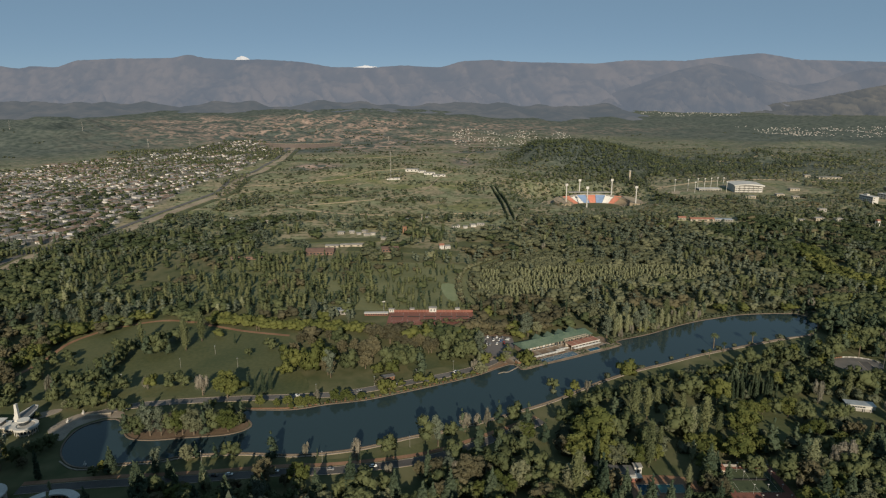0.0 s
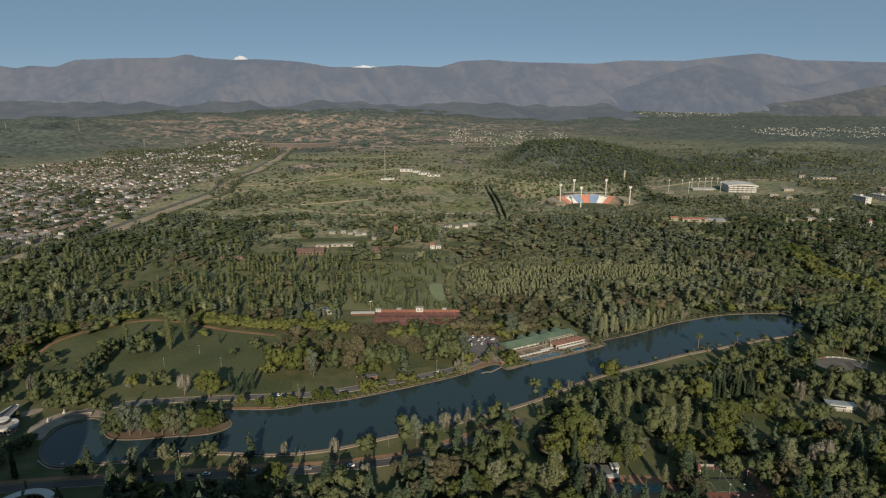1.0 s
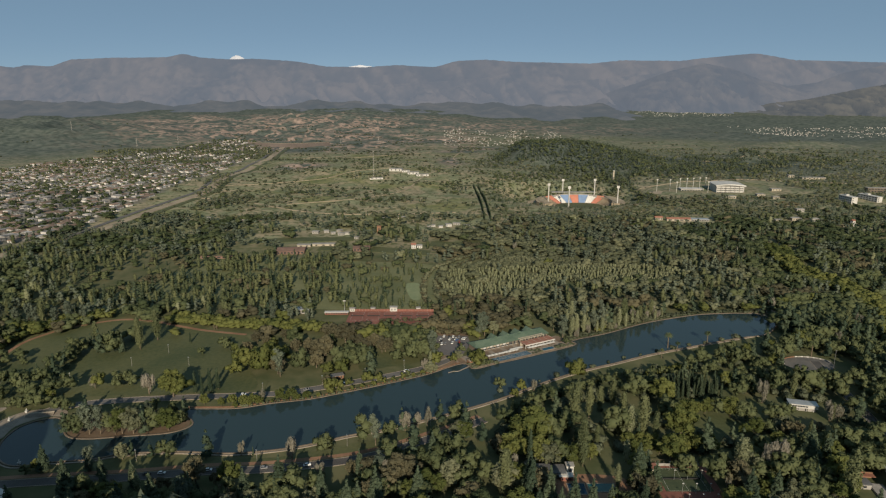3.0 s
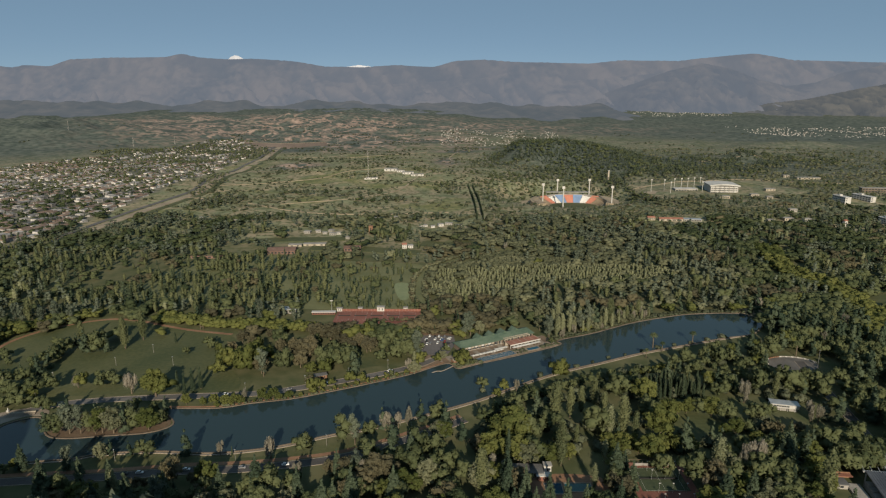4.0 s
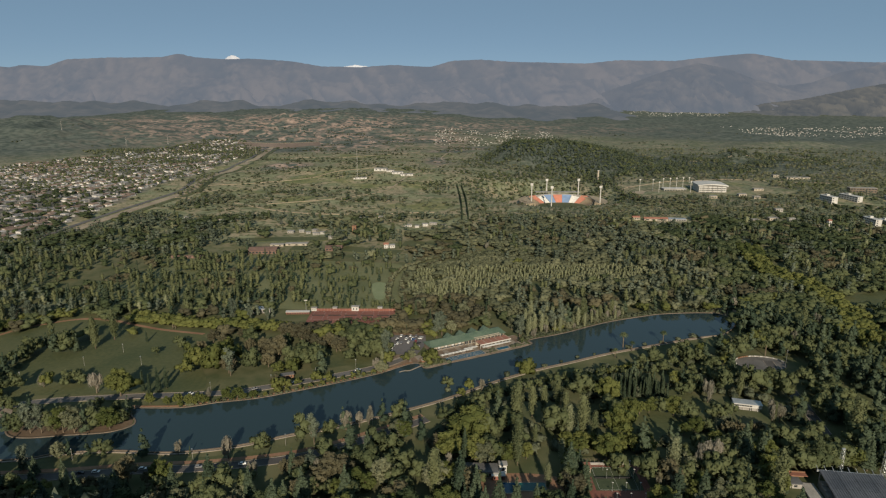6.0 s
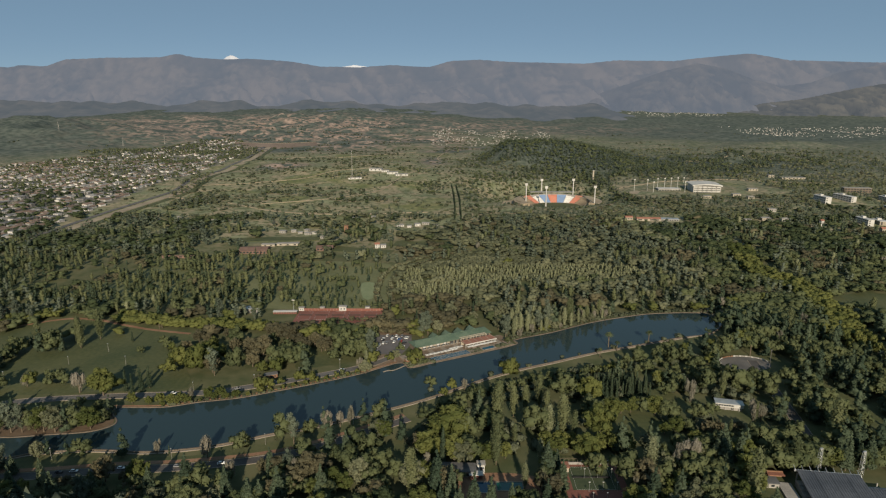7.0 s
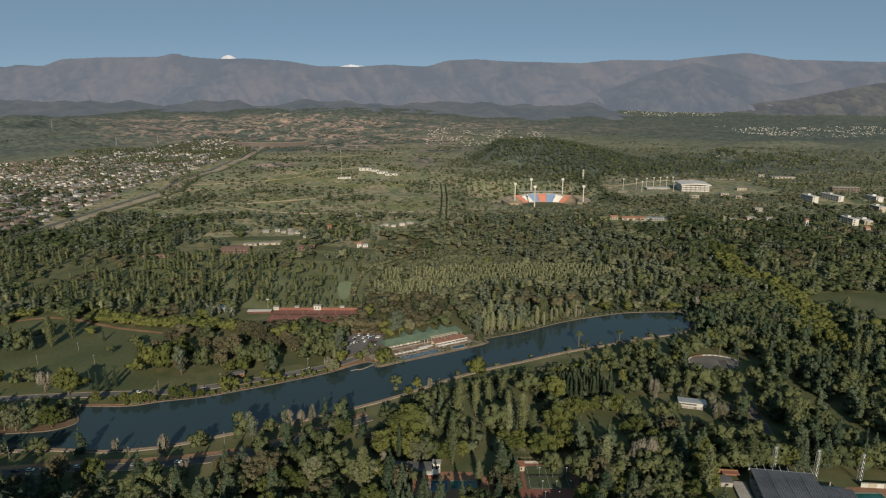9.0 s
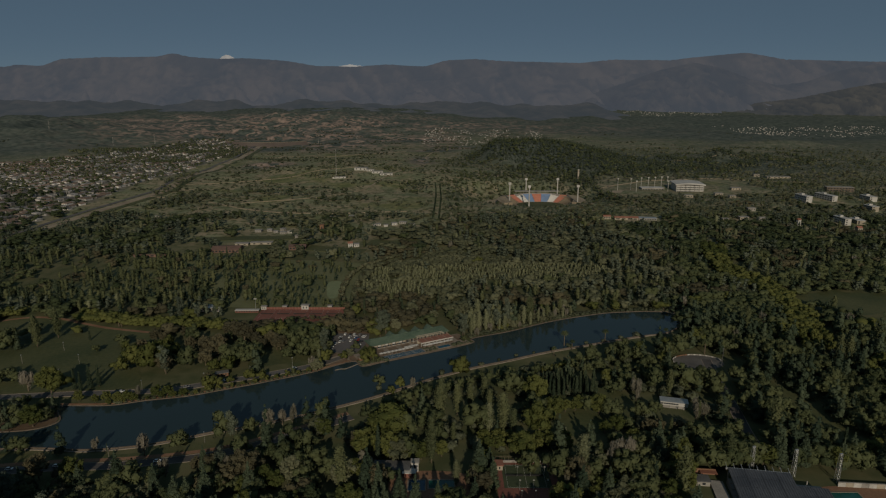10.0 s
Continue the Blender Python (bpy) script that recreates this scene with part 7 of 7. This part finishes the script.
# ---- scattered buildings among the woods ----
for x, y, w, d, h, a in ((424, 998, 38, 9, 3.6, -4), (394, 1006, 12, 8, 4.4, 0)):
    building("school", x, y, a, w, d, h, "low school wing with a red tiled roof", "building", wall=CREAM, pitched=1.9, n=4)
building("long_shed", 459, 998, -8, 28, 12, 3.0, "long shed with a grey metal roof", "shed", wall=CONCRETE, roof=STEEL, n=7)
def flat_block(x, y, w, d, h, turn, label, wall):
    """A flat-roofed block whose long side looks west, with its panes on that side and on the short one."""
    o = thing("flat_block", x, y, gz(x, y), turn, label, "building", "flat-roofed blocks")
    part("wall", box(-w / 2, w / 2, 0, d, -3, h), wall, o)
    part("roof", box(-w / 2 - 0.5, w / 2 + 0.5, -0.5, d + 0.5, h, h + 0.7, bevel=0.1), WHITE, o)
    part("roof_house", box(-w / 4, w / 4, d * 0.55, d * 0.75, h + 0.7, h + 3), WHITE, o)
    for r in range(3):
        z = h * (r + 0.35) / 3
        for k in range(7):
            q = d * (k + 0.25) / 7
            part("window", box(-w / 2 - 0.12, -w / 2, q, q + d * 0.085, z, z + 1.6), GLASS, o)
        part("end_window", box(-w / 2 + 1.5, -w / 2 + 4, -0.12, 0, z, z + 1.5), GLASS, o)


for x, y, w, d, h, a, mt, wd in ((808, 1146, 12, 34, 12, 6, WHITE, "white"), (862, 1156, 11, 46, 10, 10, WHITE, "white"), (760, 954, 10, 30, 10, 2, WHITE, "white"), (786, 962, 12, 26, 6, -8, CREAM, "cream"),
                                 (877, 1064, 12, 24, 9, 0, CREAM, "cream"), (932, 1152, 14, 30, 9, 0, WHITE, "white")):
    flat_block(x, y, w, d, h, a, "pale " + wd + " flat-roofed block with rows of windows", mt)
building("stone_block", 934, 1262, -8, 52, 14, 9, "long brown stone block with a flat roof", "building", wall=STONE, roof=CONCRETE, rows=2, n=9)
for x, y, w, d, h in ((914, 1484, 34, 14, 6), (945, 1490, 24, 12, 5), (880, 1500, 14, 10, 7), (606, 1214, 20, 10, 6), (689, 1202, 12, 9, 6), (663, 1070, 13, 8, 7), (642, 989, 11, 8, 7), (580, 984, 10, 8, 6), (616, 998, 14, 9, 6), (679, 1241, 16, 10, 6), (739, 1298, 20, 10, 6)):
    building("park_building", x, y, 0, w, d, 0.75 * h, "small pale building half hidden by trees", "building", wall=CREAM if w % 2 == 0 else CONCRETE, roof=CONCRETE, n=3, group="buildings in the woods")
building("small_tower_house", 682, 954, 10, 5, 5, 9, "narrow white house with a red roof", "house", pitched=2, n=1)
building("red_house", 745, 905, 0, 7, 7, 8, "small cream house with a red roof among trees", "house", wall=CREAM, pitched=2.5, n=2)
building("white_villa", -2, 817, 10, 6, 6, 5.2, "white two-storey villa with a red roof", "house", pitched=1.8, rows=2, n=2)
building("villa_wing", 6, 819, 10, 7, 7, 3.5, "low white villa wing", "house", n=2)
BARN = material("rusty_sheet", (0.109, 0.069, 0.055), (0.172, 0.106, 0.083), big=0.1, small=0.8)
building("barn", -162, 795, 4, 36, 24, 4, "long brown barn with a rusty roof", "barn", wall=BARN, roof=BARN, pitched=2.5, n=8)
building("white_stable", -126, 830, 2, 30, 7, 2.8, "long pale stable with small windows", "building", wall=CREAM, n=3)
building("white_stable", -152, 826, 2, 18, 7, 2.4, "short pale stable wing with small windows", "building", wall=CREAM, n=2)
building("brown_barn", -71, 806, 6, 22, 14, 4, "small brown barn with a rusty roof", "barn", wall=BARN, roof=BARN, pitched=2, n=5)
building("red_wall", -250, 762, 2, 40, 1, 3, "long low red brick wall", "wall", wall=BARN, roof=BARN, n=6)
br = random.Random(11)
for x, y in ((-152, 905), (-137, 910), (-125, 900), (-112, 893), (-104, 898), (-60, 1000), (-30, 1010), (-118, 915), (20, 950), (35, 945), (47, 955), (60, 965), (-285, 985), (-345, 1000), (-255, 1020), (-84, 870), (75, 950)):
    building("farm_house", x, y, br.uniform(-20, 20), br.uniform(6, 12), br.uniform(5, 8), br.uniform(2.4, 3.6), "low pale farm building with a flat roof", "house", wall=br.choice((WHITE, CREAM, CONCRETE)), n=3, group="farm buildings")
building("orange_tower", -57, 905, 0, 6, 6, 11, "orange brick tower house", "tower", wall=SOIL, roof=SOIL, n=1)
for x, y, w, d, h in ((-74, 1497, 30, 18, 7), (-32, 1462, 26, 14, 5), (-10, 1445, 30, 12, 5), (-50, 1480, 18, 10, 5), (-113, 1406, 30, 12, 3.5)):
    building("works", x, y, br.uniform(-8, 8), w, d, 0.75 * h, "pale industrial building on the slope", "building", n=3)
lattice("radio_mast", -118, 1400, 66, 2.2, 1.0, "tall pale lattice radio mast", "mast", (CONCRETE, WHITE), group="")
for x, y, h in ((-1530, 2230, 45), (-1290, 2260, 42), (-1010, 2150, 40), (-880, 2180, 42), (-335, 2300, 34), (-210, 2420, 34), (-520, 1990, 30)):
    lattice("power_pylon", x, y, h * 0.75, 3, 0.8, "pale lattice power pylon on the slope", "pylon", (CONCRETE,), group="power pylons")

# ---- the suburb ----
TILE = material("clay_tile", (0.101, 0.074, 0.060), (0.218, 0.155, 0.121), big=0.03, small=0.4, spread=0.7, island=0.7)
PALE_ROOF = material("pale_flat_roof", (0.105, 0.102, 0.099), (0.378, 0.357, 0.337), big=0.03, small=0.4, spread=0.9, island=0.9)
PLASTER = material("house_plaster", (0.120, 0.116, 0.112), (0.545, 0.522, 0.500), big=0.03, small=0.4, spread=0.9, island=0.9)
hr = np.random.default_rng(21)
SMALL = [(11.0, 10.5, 2.9, True), (10.0, 11.0, 3.0, False), (18.0, 10.0, 3.0, False), (8.0, 10.0, 5.0, False), (15.0, 10.5, 3.0, True)]
rowsH = []
ang = radians(75)
b = -350.0
street = False
while b < 1000:
    b += 24.0 if street else 11.5
    street = not street
    a = -400.0
    last = 9.0
    while a < 1950:
        k = int(hr.integers(0, 5))
        a += (last + SMALL[k][0]) / 2 + (hr.uniform(0.1, 0.8) if hr.uniform() < 0.82 else hr.uniform(3, 8)) + (12 if hr.uniform() < 0.06 else 0)
        last = SMALL[k][0]
        bb = b + hr.uniform(-1.2, 1.2)
        rowsH.append((-560 + a * math.cos(ang) - bb * math.sin(ang), 760 + a * math.sin(ang) + bb * math.cos(ang), k))
rowsH = np.array(rowsH)
ok = inside(rowsH[:, 0], rowsH[:, 1], SUBURB) & (np.abs(rowsH[:, 0] - 60) < rowsH[:, 1] * 0.74 + 60)
for ln, d in ROADS[3:4]:
    ok &= ~near_line(rowsH[:, 0], rowsH[:, 1], ln, 30)
rowsH = rowsH[ok]
fill = 0.74 + 0.42 * wave(rowsH[:, 0], rowsH[:, 1], 70, 5) - np.clip((rowsH[:, 1] - 1500) / 900, 0, 0.45)
rowsH = rowsH[hr.uniform(0, 1, len(rowsH)) < fill]
rowsH = rowsH[np.argsort(rowsH[:, 1])]
first_house = {}
WORDS_H = ["one-storey house with a tiled roof", "small flat-roofed house with pale walls", "long flat-roofed house with pale walls", "two-storey flat-roofed house with plastered walls", "two-storey house with a tiled roof"]
NEAR_HOUSES = 280
for x, y, k in rowsH[:NEAR_HOUSES]:
    k = int(k)
    w_, d_, h_, pitched = SMALL[k]
    m = pose(x, y, gz(x, y), 0, 0, math.degrees(ang) + hr.choice((0, 180)) + hr.uniform(-4, 4))
    if k in first_house:
        copy_thing(first_house[k], m)
        continue
    o = new("house")
    o.matrix_basis = m
    tagged(o, WORDS_H[k], "house", "houses of the suburb")
    part("wall", box(-w_ / 2, w_ / 2, -d_ / 2, d_ / 2, -1.5, h_), PLASTER, o)
    part("roof", gable(-w_ / 2, w_ / 2, -d_ / 2, d_ / 2, h_, 1.6) if pitched else box(-w_ / 2 - 0.3, w_ / 2 + 0.3, -d_ / 2 - 0.3, d_ / 2 + 0.3, h_, h_ + 0.4), TILE if pitched else PALE_ROOF, o)
    first_house[k] = o


def house_field(name, pts, lo, hi, label, tall=(1.9, 2.7), wall=None):
    """Many far houses: walls with flat or pitched tops, as one mesh of two materials."""
    V, F, M = [], [], []
    for x, y in pts:
        w_, d_, h_ = hr.uniform(lo, hi) * hr.choice((0.7, 1.1, 1.9 if lo > 5 else 1.2)), hr.uniform(lo, hi) * 0.85, hr.uniform(*tall)
        a = ang + hr.uniform(-0.08, 0.08)
        c, s_ = math.cos(a), math.sin(a)
        z = gz(x, y)
        n = len(V)
        ring = [(x + u * c * w_ / 2 - v * s_ * d_ / 2, y + u * s_ * w_ / 2 + v * c * d_ / 2) for u, v in ((-1, -1), (1, -1), (1, 1), (-1, 1))]
        V += [(*p, z - 2) for p in ring] + [(*p, z + h_) for p in ring]
        F += [(n + i, n + (i + 1) % 4, n + 4 + (i + 1) % 4, n + 4 + i) for i in range(4)]
        M += [0] * 4
        n2 = len(V)
        e = 1.06
        ring2 = [(x + (px - x) * e, y + (py - y) * e) for px, py in ring]
        V += [(*p, z + h_) for p in ring2]
        if hr.uniform() < 0.45:
            V += [((ring2[0][0] + ring2[3][0]) / 2, (ring2[0][1] + ring2[3][1]) / 2, z + h_ + 1.7), ((ring2[1][0] + ring2[2][0]) / 2, (ring2[1][1] + ring2[2][1]) / 2, z + h_ + 1.7)]
            F += [(n2, n2 + 1, n2 + 5, n2 + 4), (n2 + 2, n2 + 3, n2 + 4, n2 + 5), (n2 + 1, n2 + 2, n2 + 5), (n2 + 3, n2, n2 + 4)]
            M += [1] * 4
        else:
            V += [(*p, z + h_ + 0.4) for p in ring2]
            F += [(n2 + 4, n2 + 5, n2 + 6, n2 + 7)] + [(n2 + i, n2 + (i + 1) % 4, n2 + 4 + (i + 1) % 4, n2 + 4 + i) for i in range(4)]
            M += [2] * 5
    ob = link_mesh(name, V, F, [wall or PLASTER, TILE, PALE_ROOF])
    ob.data.polygons.foreach_set("material_index", np.array(M, np.int32))
    return tagged(ob, label, "houses", "", "stuff")


house_field("suburb_houses", rowsH[NEAR_HOUSES:, :2], 8.5, 11.5, "hundreds of low pale houses with tiled and flat roofs", (2.4, 3.4))


def town(name, x0, x1, y0, y1, step, share, label):
    n = int((x1 - x0) * (y1 - y0) / step ** 2 * share)
    x, y = hr.uniform(x0, x1, n), hr.uniform(y0, y1, n)
    keep = wave(x, y, 90, 6) + 0.5 * wave(x, y, 35, 2) > -0.3
    house_field(name, np.stack((x[keep], y[keep]), 1), 3.0, 5.2, label, (1.2, 2.0), WHITE)


town("hill_town", 40, 560, 2350, 2950, 15, 0.36, "far town of small white houses among trees")
town("valley_town", 1500, 2450, 2750, 3250, 14, 0.28, "far town of small white houses on the plain")
town("mountain_town", 1270, 1850, 3850, 4300, 17, 0.38, "far white houses under the mountains")
